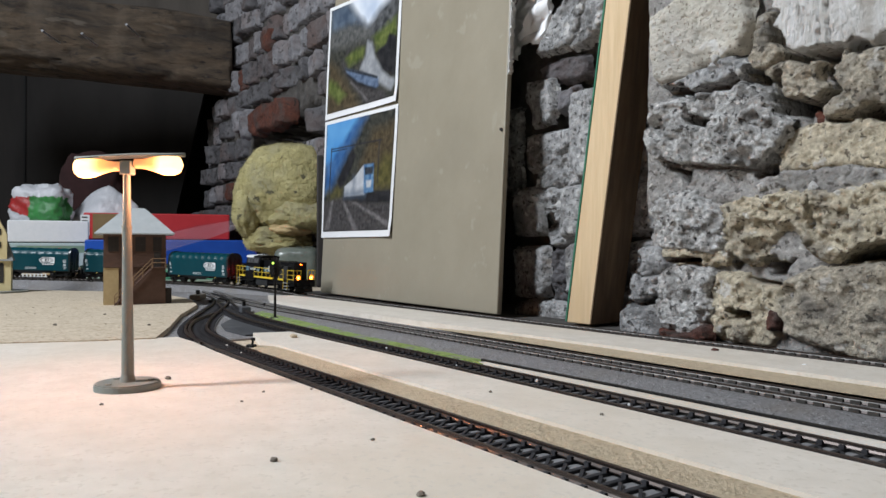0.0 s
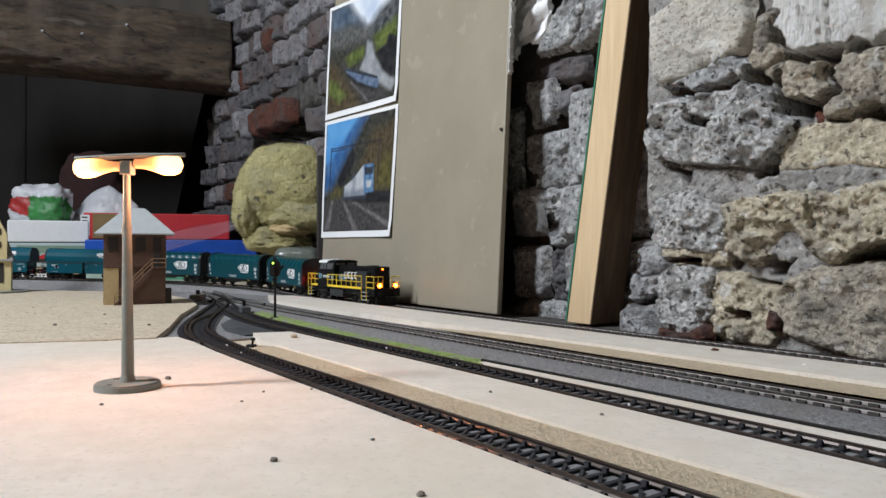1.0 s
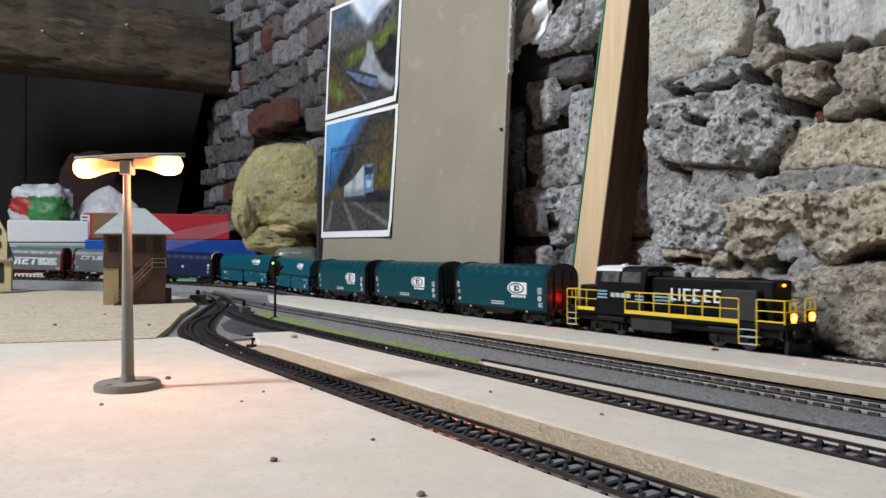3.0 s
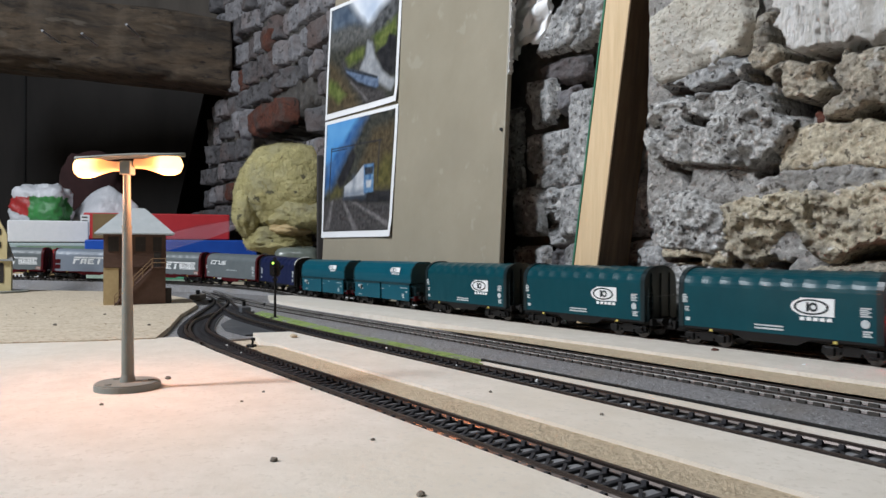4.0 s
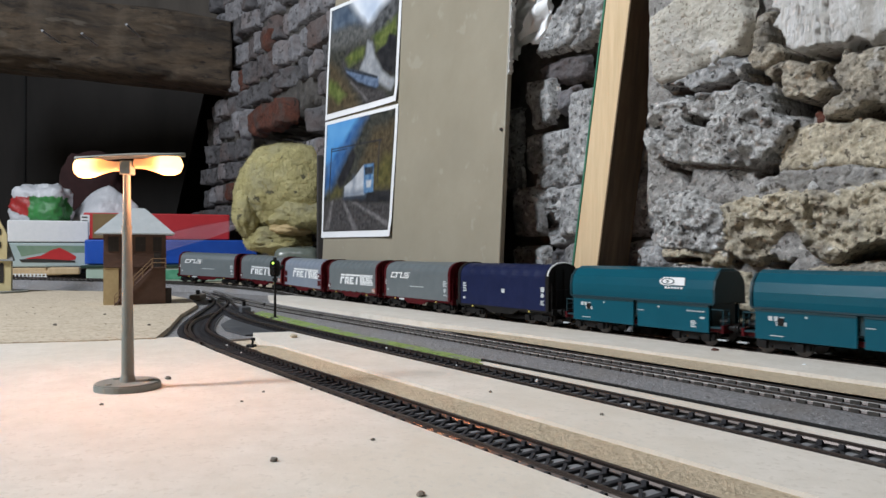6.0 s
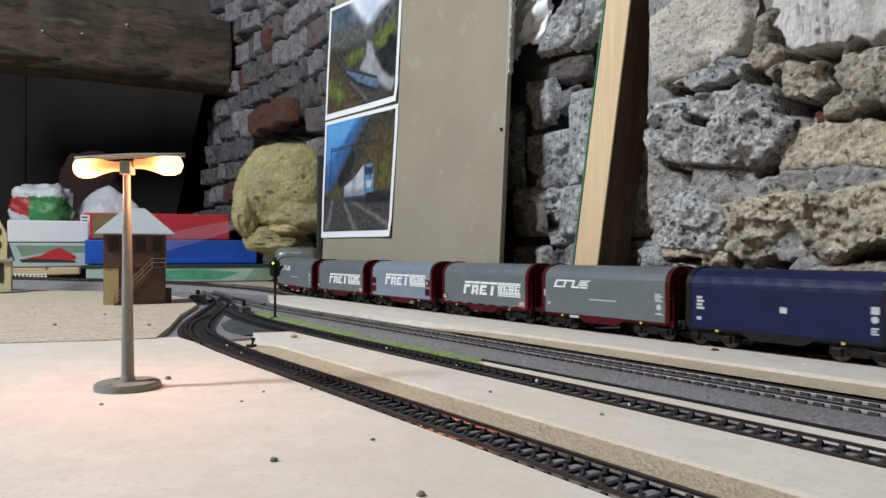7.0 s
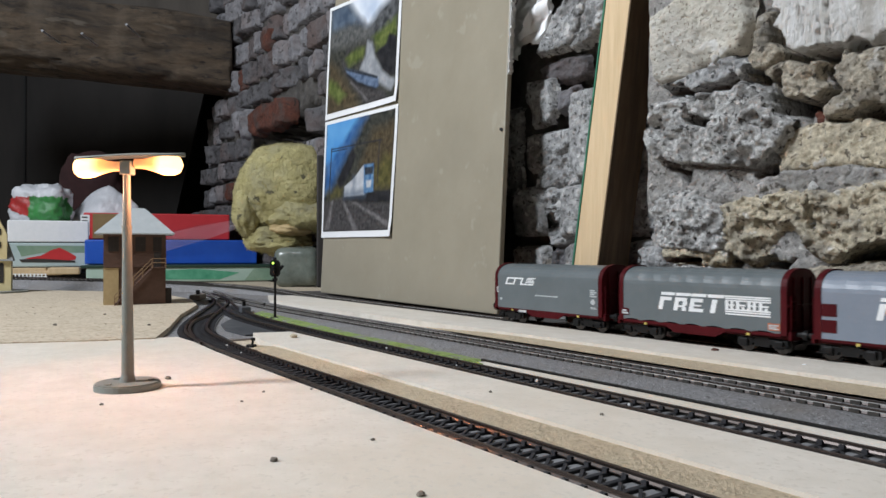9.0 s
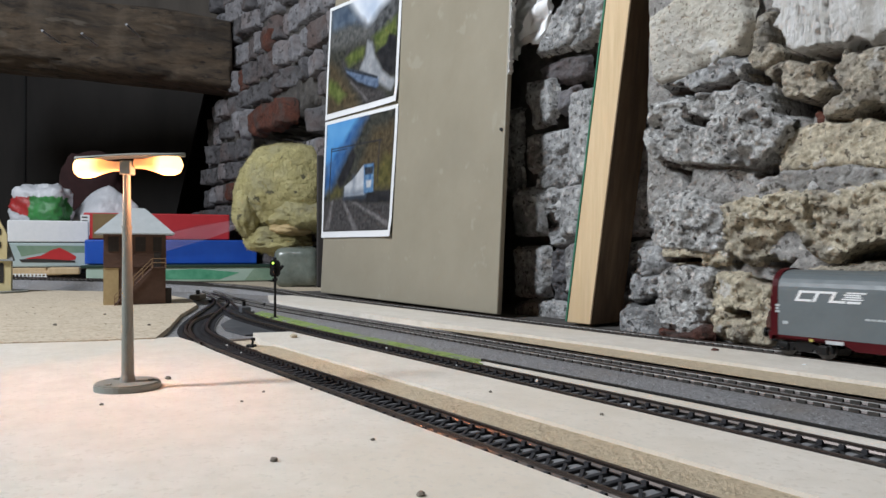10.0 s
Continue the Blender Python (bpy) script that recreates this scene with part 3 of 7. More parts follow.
JOINTS.append((-0.2625, 0.0455, -0.2416, 0.0423, 0.0016, 0.012))
JOINTS.append((-0.1984, 0.0603, -0.1508, 0.0656, 0.0050, 0.075))
JOINTS.append((-0.2743, 0.0807, -0.2743, 0.0739, 0.0016, 0.012))
JOINTS.append((-0.2196, 0.0961, -0.2202, 0.0791, 0.0018, 0.012))
JOINTS.append((-0.2726, 0.0571, -0.2713, 0.0559, 0.0048, 0.075))
JOINTS.append((-0.2459, 0.0563, -0.2400, 0.0552, 0.0055, 0.075))
JOINTS.append((-0.3245, 0.0571, -0.2990, 0.0565, 0.0029, 0.075))
JOINTS.append((-0.2735, 0.0201, -0.2625, 0.0200, 0.0046, 0.075))
JOINTS.append((-0.2113, 0.2235, -0.2105, 0.1840, 0.0012, 0.004))
JOINTS.append((-0.2059, 0.2218, -0.2054, 0.1877, 0.0014, 0.004))
JOINTS.append((-0.2191, 0.2104, -0.2199, 0.1936, 0.0006, 0.004))
wall_right = wall_sheet("wall_right", -0.346, 0.02, -0.03, 0.32, 0.4395, 0.3, 420, 400, M["mortar"], "rough grey mortar of the old rubble wall", 0.0042, 3.0, 0.0, JOINTS)
wall_sheet("wall_right_far", 0.02, 2.2, -0.9, 2.0, 0.4395, 0.3, 120, 120, M["mortar"], "rough rubble wall beyond the layout", 0.013, 5.0)
wall_sheet("wall_right_upper", -0.346, 0.02, 0.32, 2.0, 0.4395, 0.3, 60, 150, M["mortar"], "upper part of the rubble wall", 0.013, 6.0)
wall_sheet("wall_right_lower", -0.346, 0.02, -0.9, -0.03, 0.4395, 0.3, 60, 60, M["mortar"], "foot of the rubble wall", 0.013, 7.0)
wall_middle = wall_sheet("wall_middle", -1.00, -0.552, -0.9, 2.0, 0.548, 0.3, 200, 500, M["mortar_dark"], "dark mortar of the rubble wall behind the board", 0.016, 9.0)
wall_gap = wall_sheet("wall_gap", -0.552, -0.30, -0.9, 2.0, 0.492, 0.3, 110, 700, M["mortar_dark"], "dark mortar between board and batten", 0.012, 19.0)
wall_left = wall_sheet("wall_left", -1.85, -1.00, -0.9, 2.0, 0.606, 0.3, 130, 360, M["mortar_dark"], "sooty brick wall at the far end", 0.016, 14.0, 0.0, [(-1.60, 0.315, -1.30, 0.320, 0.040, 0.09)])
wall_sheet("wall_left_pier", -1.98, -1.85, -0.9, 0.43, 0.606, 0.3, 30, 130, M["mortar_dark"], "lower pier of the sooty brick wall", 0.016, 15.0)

plain("floor", boxed(-3.2, -3.2, -0.95, 2.2, 1.2, -0.90), M["room"], "bare cellar floor under the table", "floor")
plain("ceiling", boxed(-3.2, -3.2, 1.95, 2.2, 1.2, 2.02), M["dark"], "dark boarded cellar ceiling", "ceiling")
plain("wall_back", boxed(-3.2, -3.25, -0.9, 2.2, -3.2, 2.0), M["room"], "plain plastered cellar wall", "wall")
plain("wall_side", boxed(2.2, -3.2, -0.9, 2.25, 1.2, 2.0), M["room"], "plain plastered cellar wall", "wall")
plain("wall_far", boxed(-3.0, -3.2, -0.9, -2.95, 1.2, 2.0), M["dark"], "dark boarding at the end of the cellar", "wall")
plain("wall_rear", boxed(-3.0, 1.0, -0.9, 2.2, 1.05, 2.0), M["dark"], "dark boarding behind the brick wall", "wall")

# leaning hardboard sheet
A, B = Vector((-0.933, 0.446, 0.004)), Vector((-0.505, 0.420, 0.004))
E1 = (B - A).normalized()
E2 = Vector((0, 0.055, 1)).normalized()
E3 = E1.cross(E2).normalized()
LEAN = Matrix((( E1.x, -E3.x, E2.x, A.x), (E1.y, -E3.y, E2.y, A.y), (E1.z, -E3.z, E2.z, A.z), (0, 0, 0, 1)))
if (LEAN.to_3x3() @ Vector((0, 1, 0))).y < 0:
    LEAN = LEAN @ Matrix.Diagonal((1, -1, 1, 1))
sheet = mesh_object("leaning_board", boxed(0, 0.0, 0, 0.430, 0.006, 0.62, bevel=0.0012), M["panel"])
sheet.matrix_world = LEAN
tagged(sheet, "olive-grey painted hardboard sheet leaning on the wall", "board")

# batten
bm = bmesh.new()
a = [Vector(p) for p in ((-0.4276, 0.4338, 0.003), (-0.4006, 0.4338, 0.003), (-0.4006, 0.4720, 0.003), (-0.4276, 0.4720, 0.003))]
up = Vector((0.073, 0.021, 0.56))
vs = [bm.verts.new(p) for p in a] + [bm.verts.new(p + up) for p in a]
for f in ((0, 1, 2, 3), (4, 5, 6, 7), (0, 1, 5, 4), (1, 2, 6, 5), (2, 3, 7, 6), (3, 0, 4, 7)):
    bm.faces.new([vs[i] for i in f])
bmesh.ops.recalc_face_normals(bm, faces=bm.faces[:])
bmesh.ops.bevel(bm, geom=bm.edges[:], offset=0.0008, segments=1, affect="EDGES")
batten = thing("timber_batten", Matrix(), "sawn pine batten leaning on the rubble wall", "timber")
ob = part("batten", bm, [M["pine"], M["pine_dark"]], batten, "pale sawn edge and darker brown face")
# faces turned to +x take the darker brown
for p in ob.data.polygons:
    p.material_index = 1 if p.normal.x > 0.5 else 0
bm = bmesh.new()
vs = [bm.verts.new(Vector(p)) for p in ((-0.4290, 0.4335, 0.004), (-0.4274, 0.4332, 0.004), (-0.4274, 0.4360, 0.004), (-0.4290, 0.4363, 0.004))]
vs += [bm.verts.new(v.co + up) for v in vs]
for f in ((0, 1, 2, 3), (4, 5, 6, 7), (0, 1, 5, 4), (1, 2, 6, 5), (2, 3, 7, 6), (3, 0, 4, 7)):
    bm.faces.new([vs[i] for i in f])
bmesh.ops.recalc_face_normals(bm, faces=bm.faces[:])
part("painted_edge", bm, M["greentape"], batten, "green painted edge")
bm = bmesh.new()
rng = random.Random(21)
for k in range(150):
    z = 0.004 + k * 0.0037
    q = Vector((-0.4006, 0.4338, 0.003)) + up * (z / 0.56)
    w = 0.0007 + 0.0006 * noise.noise(Vector((z * 40, 0.0, 3.0))) + rng.uniform(-0.0002, 0.0002)
    box(bm, q.x - w, q.y - 0.0002, z, q.x + 0.0004, q.y + 0.0012, z + 0.0039)
part("waney_edge", bm, M["pine_dark"], batten, "ragged brown bark edge")

# beam
beam = thing("ceiling_beam", Matrix(), "old hewn timber beam with nails, dark with age", "beam")
bm = bmesh.new()
p0, p1 = Vector((-2.03, -0.12, 0.600)), Vector((-1.787, 0.606, 0.554))
nseg, nr = 110, 72
rows = []
for i in range(nseg + 1):
    c = p0.lerp(p1, i / nseg)
    d = (p1 - p0).normalized()
    sx = Vector((d.y, -d.x, 0)).normalized()
    row = []
    for j in range(nr):
        ang = 2 * math.pi * j / nr
        ca, sa = math.cos(ang), math.sin(ang)
        k = (abs(ca) ** 4 + abs(sa) ** 4) ** -0.25
        q = c + sx * ca * k * 0.085 + Vector((0, 0, sa * k * (0.094 - 0.006 * i / nseg)))
        q += 0.012 * noise.noise_vector(Vector((q.x * 6, q.y * 4, q.z * 14)))
        groove = max(0.0, 0.12 - abs(noise.noise(Vector((ang * 3.0, i * 0.035, 4.0))))) / 0.12
        split = max(0.0, 1.0 - abs(ang - 0.40 + 0.10 * i / nseg - 0.10 * noise.noise(Vector((i * 0.05, 2.0, 0.0)))) / 0.055)
        q -= (q - c) * (0.10 * groove + 0.16 * split)
        row.append(bm.verts.new(q))
    rows.append(row)
for r, q in zip(rows, rows[1:]):
    for j in range(nr):
        bm.faces.new((r[j], r[(j + 1) % nr], q[(j + 1) % nr], q[j]))
bm.faces.new(rows[0])
bm.faces.new(rows[-1])
bmesh.ops.recalc_face_normals(bm, faces=bm.faces[:])
part("timber", bm, M["beam"], beam, smooth=True)


# ---- the train ----
def arch(w, z0, shoulder, top, n=10):
    """Half-round hood section: straight sides, round top."""
    pts = [(-w, z0), (w, z0)]
    for i in range(n + 1):
        a = math.pi * i / n
        ca, sa = math.cos(a), math.sin(a)
        k = (abs(ca) ** 2.3 + abs(sa) ** 2.3) ** (-1 / 2.3)
        pts.append((w * ca * k, shoulder + (top - shoulder) * sa * k))
    return pts


def hood_mesh(x0, x1, w, z0, shoulder, top, hoops, sag, hem=0.0):
    """A tarpaulin drawn over hoops: it sinks a little between them; hem: the depth of a scalloped lower edge."""
    bm = bmesh.new()
    n = hoops * 6
    rows = []
    for i in range(n + 1):
        ph = i / 6 % 1.0
        dip = sag * math.sin(math.pi * ph) ** 1.2
        base = z0 + hem * abs(math.sin(math.pi * i / n * hoops * 0.8)) if hem else z0
        x = x0 + (x1 - x0) * i / n
        prof = [(-w, base), (w, base)] + arch(w, z0, shoulder, top, 16)[2:]
        row = []
        for y, z in prof:
            k = min(1.0, max(0.0, (z - shoulder + 0.001) / 0.005))
            wob = 0.00015 * noise.noise(Vector((x * 160, y * 160 + w * 900, z * 160)))
            row.append(bm.verts.new((x, y * (1 - k * dip / w) + wob, z - dip * k)))
        rows.append(row)
    m = len(rows[0])
    for r, q in zip(rows, rows[1:]):
        for i in range(m):
            j = (i + 1) % m
            bm.faces.new((r[i], r[j], q[j], q[i]))
    bm.faces.new(rows[0][::-1])
    bm.faces.new(rows[-1])
    bmesh.ops.recalc_face_normals(bm, faces=bm.faces[:])
    return bm


def running_gear(t, half, frame_mat, pivot=0.042, belly=True):
    """Underframe, bogies, buffers and couplings."""
    bm = boxed(-half, -0.0125, 0.0088, half, 0.0125, 0.0118)
    if belly:
        for sy in (-1, 1):
            y0, y1 = sorted((sy * 0.0150, sy * 0.0162))
            a = [bm.verts.new((x, y0, z)) for x, z in ((-half * 0.92, 0.0122), (half * 0.92, 0.0122), (half * 0.92, 0.0104), (half * 0.36, 0.0104), (half * 0.24, 0.0066), (-half * 0.24, 0.0066), (-half * 0.36, 0.0104), (-half * 0.92, 0.0104))]
            b = [bm.verts.new((v.co.x, y1, v.co.z)) for v in a]
            for i in range(8):
                bm.faces.new((a[i], a[(i + 1) % 8], b[(i + 1) % 8], b[i]))
            bm.faces.new(a[::-1])
            bm.faces.new(b)
        bmesh.ops.recalc_face_normals(bm, faces=bm.faces[:])
    part("underframe", bm, frame_mat, t)
    for sx in (-1, 1):
        c = sx * pivot
        bm = bmesh.new()
        for sy in (-1, 1):
            y0, y1 = sorted((sy * 0.0112, sy * 0.0130))
            box(bm, c - 0.0150, y0, 0.0050, c + 0.0150, y1, 0.0078, bevel=0.0004)
            box(bm, c - 0.0045, y0, 0.0034, c + 0.0045, y1, 0.0090)
            for ax in (-0.0105, 0.0105):
                box(bm, c + ax - 0.0024, sy * 0.0136 - 0.0012, 0.0030, c + ax + 0.0024, sy * 0.0136 + 0.0012, 0.0074, bevel=0.0004)
                box(bm, c + ax - 0.0046, y0, 0.0036, c + ax - 0.0030, y1, 0.0060)
                box(bm, c + ax + 0.0030, y0, 0.0036, c + ax + 0.0046, y1, 0.0060)
        box(bm, c - 0.0030, -0.0115, 0.0050, c + 0.0030, 0.0115, 0.0090)
        bg = part("bogie", bm, M["black"], t)
        for ax in (-0.0105, 0.0105):
            w = rod(bmesh.new(), (c + ax, -0.0098, 0.0053), (c + ax, -0.0074, 0.0053), 0.0053, 20)
            rod(w, (c + ax, 0.0074, 0.0053), (c + ax, 0.0098, 0.0053), 0.0053, 20)
            rod(w, (c + ax, -0.0142, 0.0053), (c + ax, 0.0142, 0.0053), 0.0010, 8)
            part("wheelset", w, M["steel"], bg)
        e = sx * half
        for sy in (-0.0098, 0.0098):
            bf = rod(bmesh.new(), (e, sy, 0.0118), (e + sx * 0.0055, sy, 0.0118), 0.0015, 10)
            rod(bf, (e + sx * 0.0050, sy, 0.0118), (e + sx * 0.0062, sy, 0.0118), 0.0027, 14)
            part("buffer", bf, M["black"], t)
        x0, x1 = sorted((e, e + sx * 0.0080))
        part("coupling", boxed(x0, -0.0022, 0.0060, x1, 0.0022, 0.0085, bevel=0.0004), M["black"], t)
        part("headstock", boxed(e - 0.0008, -0.0155, 0.0088, e + 0.0008, 0.0155, 0.0134), frame_mat, t)


SIDE = -0.01655


def mark(bm, x0, z0, x1, z1, y=SIDE, thick=0.00018):
    """One bar of print on the side towards the viewer."""
    return box(bm, x0, y - thick, z0, x1, y, z1)


def bars(bm, x0, z0, x1, z1, n, y=SIDE, gap=0.3, up=False):
    """A line of unreadable print as plain bars."""
    for i in range(n):
        if up:
            h = (z1 - z0) / n
            mark(bm, x0, z0 + i * h, x1 - (0.25 * (x1 - x0) if i % 2 else 0), z0 + (i + 1 - gap) * h, y)
        else:
            w = (x1 - x0) / n
            mark(bm, x0 + i * w, z0, x0 + (i + 1 - gap) * w, z1, y)
    return bm


def oval(bm, cx, cz, rx, rz, y, n=28, inner=None):
    """A flat oval, or an oval ring, on the side."""
    out = [bm.verts.new((cx + rx * math.cos(2 * math.pi * i / n), y, cz + rz * math.sin(2 * math.pi * i / n))) for i in range(n)]
    if inner:
        ins = [bm.verts.new((cx + rx * inner * math.cos(2 * math.pi * i / n), y, cz + rz * (inner - 0.06) * math.sin(2 * math.pi * i / n))) for i in range(n)]
        for i in range(n):
            bm.faces.new((out[i], out[(i + 1) % n], ins[(i + 1) % n], ins[i]))
    else:
        bm.faces.new(out)
    return bm


def wagon_rig(t, h, lob, ends):
    """End ladders, steps, lamp irons and handrails."""
    for sx in (-1, 1):
        bm = bmesh.new()
        e = sx * (h + 0.0014)
        rod(bm, (e, -0.0145, 0.012), (e, -0.0145, 0.033), 0.00035, 6)
        rod(bm, (e, -0.0095, 0.012), (e, -0.0095, 0.033), 0.00035, 6)
        for k in range(4):
            rod(bm, (e, -0.0145, 0.015 + 0.005 * k), (e, -0.0095, 0.015 + 0.005 * k), 0.0003, 6)
        part("ladder", bm, ends, t)
        part("step", boxed(sx * (h - 0.004) - 0.003, -0.0165, 0.0042, sx * (h - 0.004) + 0.003, -0.0140, 0.0048), M["black"], t)
        part("tie_plate", boxed(sx * 0.036 - 0.0013, -0.0168, 0.0096, sx * 0.036 + 0.0006, -0.0163, 0.0110), M["yellow_dull"], t, "small yellow plate")


def hood_wagon(label, hood, ends, frame_mat, length=0.1178, lob=0.1395, hoops=9, sag=0.0005, hem=0.0):
    t = thing("hooded_wagon", Matrix(), label, "freight wagon", "wagons of the train")
    h = length / 2
    part("hood", hood_mesh(-h + 0.003, h - 0.003, 0.0164, 0.0118, 0.0362, 0.0474, hoops, sag, hem), hood, t, "", smooth=False)
    for sx in (-1, 1):
        x0, x1 = sorted((sx * (h - 0.0035), sx * h))
        bm = prism(bmesh.new(), arch(0.0167, 0.0112, 0.0362, 0.0482, 18), x0, x1)
        x2, x3 = sorted((sx * h, sx * (h + 0.0009)))
        for y in (-0.0095, 0.0, 0.0095):
            box(bm, x2, y - 0.0006, 0.012, x3, y + 0.0006, 0.043)
        box(bm, x2, -0.0162, 0.0270, x3, 0.0162, 0.0280)
        part("end_wall", bm, ends, t)
    wagon_rig(t, h, lob, ends)
    running_gear(t, lob / 2 - 0.0065, frame_mat)
    return t


def teal_wagon():
    t = hood_wagon("teal bogie wagon with a rounded hood and white emblem", M["teal"], M["teal_dark"], M["black"])
    part("emblem_panel", mark(bmesh.new(), 0.0171, 0.0233, 0.0352, 0.0328), M["white"], t, "white printed square")
    part("emblem_oval", oval(bmesh.new(), 0.0228, 0.0280, 0.0106, 0.0049, SIDE - 0.00024), M["white"], t, "white printed oval")
    part("emblem_ring", oval(bmesh.new(), 0.0232, 0.0280, 0.0094, 0.0042, SIDE - 0.00030, inner=0.84), M["teal_dark"], t, "dark printed ring")
    bm = mark(bmesh.new(), 0.0208, 0.0256, 0.0222, 0.0304, SIDE - 0.00026)
    oval(bm, 0.0245, 0.0280, 0.0024, 0.0025, SIDE - 0.00040, 16, 0.55)
    part("emblem_mark", bm, M["teal_dark"], t)
    part("print", bars(bmesh.new(), 0.0172, 0.0207, 0.0350, 0.0225, 5), M["white"], t, "line of small white print")
    bm = mark(bmesh.new(), -0.0087, 0.0158, 0.0081, 0.0166)
    mark(bm, -0.0087, 0.0140, 0.0081, 0.0149)
    part("print", bm, M["white_dull"], t)
    bm = bars(bmesh.new(), 0.0478, 0.0245, 0.0530, 0.0295, 5, up=True)
    oval(bm, 0.0503, 0.0210, 0.0022, 0.0022, SIDE - 0.0003, 16)
    bars(bm, 0.0490, 0.0145, 0.0535, 0.0180, 3, up=True)
    part("print", bm, M["white_dull"], t)
    bm = bars(bmesh.new(), -0.0562, 0.0262, -0.0525, 0.0315, 4, up=True)
    bars(bm, -0.0545, 0.0210, -0.0515, 0.0240, 3, up=True)
    mark(bm, -0.0538, 0.0150, -0.0508, 0.0172)
    part("print", bm, M["white_dull"], t)
    return t


def hopper_wagon():
    t = thing("hopper_wagon", Matrix(), "blue-teal bogie hopper wagon with a folded roof and white emblem", "freight wagon", "wagons of the train")
    h = 0.0600
    top = [(-0.0158, 0.0262), (0.0158, 0.0262), (0.0163, 0.0300), (0.0163, 0.0345), (0.0150, 0.0400), (0.0105, 0.0452), (0.0060, 0.0470), (-0.0060, 0.0470), (-0.0105, 0.0452), (-0.0150, 0.0400), (-0.0163, 0.0345), (-0.0163, 0.0300)]
    part("roof", prism(bmesh.new(), top, -h + 0.0030, h - 0.0020), M["hopper"], t)
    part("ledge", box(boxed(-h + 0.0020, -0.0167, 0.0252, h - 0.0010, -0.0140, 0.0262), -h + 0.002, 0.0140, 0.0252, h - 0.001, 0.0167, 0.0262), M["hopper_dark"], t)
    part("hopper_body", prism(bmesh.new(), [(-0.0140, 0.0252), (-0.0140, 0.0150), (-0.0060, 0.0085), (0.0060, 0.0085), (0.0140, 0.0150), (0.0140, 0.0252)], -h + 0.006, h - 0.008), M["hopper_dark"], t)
    for x0, x1 in ((-0.0560, -0.0012), (0.0022, 0.0555)):
        for sy in (-1, 1):
            y0, y1 = sorted((sy * 0.0150, sy * 0.0163))
            d = part("chute_door", boxed(x0, y0, 0.0082, x1, y1, 0.0244, bevel=0.0004), M["hopper"], t)
            part("door_rib", boxed(x0, y0 - 0.0004, 0.0238, x1, y1 + 0.0004, 0.0249), M["hopper_dark"], d)
    for sx in (-1, 1):
        x0, x1 = sorted((sx * (h - 0.002), sx * (h - 0.0006)))
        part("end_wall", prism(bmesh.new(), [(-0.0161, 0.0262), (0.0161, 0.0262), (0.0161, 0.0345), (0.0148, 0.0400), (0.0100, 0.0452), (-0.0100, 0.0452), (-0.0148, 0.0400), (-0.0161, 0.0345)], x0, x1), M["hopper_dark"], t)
        bm = bmesh.new()
        e = sx * (h + 0.0040)
        for y in (-0.0145, -0.0085):
            rod(bm, (e, y, 0.0115), (e, y, 0.0225), 0.0004, 6)
        for z in (0.0150, 0.0190, 0.0225):
            rod(bm, (e, -0.0145, z), (e, -0.0085, z), 0.0004, 6)
        rod(bm, (e, -0.0145, 0.0225), (sx * (h - 0.004), -0.0145, 0.0225), 0.0004, 6)
        part("handrail", bm, M["hopper_dark"], t)
        part("platform", boxed(min(sx * 0.054, sx * 0.0645), -0.0150, 0.0112, max(sx * 0.054, sx * 0.0645), 0.0150, 0.0122), M["hopper_dark"], t)
        part("end_slope", prism(bmesh.new(), [(-0.012, 0.0122), (0.012, 0.0122), (0.012, 0.0255), (-0.012, 0.0255)], min(sx * 0.050, sx * 0.055), max(sx * 0.050, sx * 0.055)), M["hopper_dark"], t)
        part("brake_cylinder", rod(bmesh.new(), (sx * 0.0585, -0.0070, 0.0150), (sx * 0.0635, -0.0070, 0.0150), 0.0026, 12), M["black"], t)
        part("step", boxed(e - 0.003, -0.0160, 0.0045, e + 0.003, -0.0135, 0.0052), M["white_dull"], t)
    bm = mark(bmesh.new(), 0.0225, 0.0362, 0.0385, 0.0412, -0.0163)
    oval(bm, 0.0260, 0.0384, 0.0062, 0.0026, -0.01664, 20)
    em = part("emblem", bm, M["white"], t, "white printed emblem")
    bm = oval(bmesh.new(), 0.0262, 0.0385, 0.0052, 0.0021, -0.01672, 20, inner=0.80)
    mark(bm, 0.0252, 0.0376, 0.0258, 0.0395, -0.01668)
    mark(bm, 0.0264, 0.0376, 0.0270, 0.0395, -0.01668)
    part("emblem_ring", bm, M["hopper_dark"], em, "dark printed ring")
    em.matrix_basis = Matrix.Translation((0, 0.0, 0)) @ Matrix.Translation((0, -0.0163, 0.036)) @ Matrix.Rotation(radians(-9), 4, "X") @ Matrix.Translation((0, 0.0163, -0.036))
    part("print", bars(bmesh.new(), 0.0240, 0.0340, 0.0380, 0.0352, 6, -0.0164), M["white"], t)
    bm = bars(bmesh.new(), -0.0480, 0.0190, -0.0380, 0.0215, 3, -0.0163)
    mark(bm, -0.0435, 0.0165, -0.0375, 0.0185, -0.0163)
    mark(bm, -0.0470, 0.0105, -0.0390, 0.0110, -0.0163)
    bars(bm, 0.0400, 0.0205, 0.0530, 0.0213, 7, -0.0163)
    bars(bm, 0.0430, 0.0110, 0.0470, 0.0155, 4, -0.0163, up=True)
    mark(bm, 0.0495, 0.0165, 0.0525, 0.0178, -0.0163)
    mark(bm, 0.0185, 0.0215, 0.0198, 0.0226, -0.0163)
    mark(bm, -0.0275, 0.0215, -0.0262, 0.0226, -0.0163)
    mark(bm, 0.0030, 0.0188, 0.0075, 0.0193, -0.0163)
    part("print", bm, M["white_dull"], t)
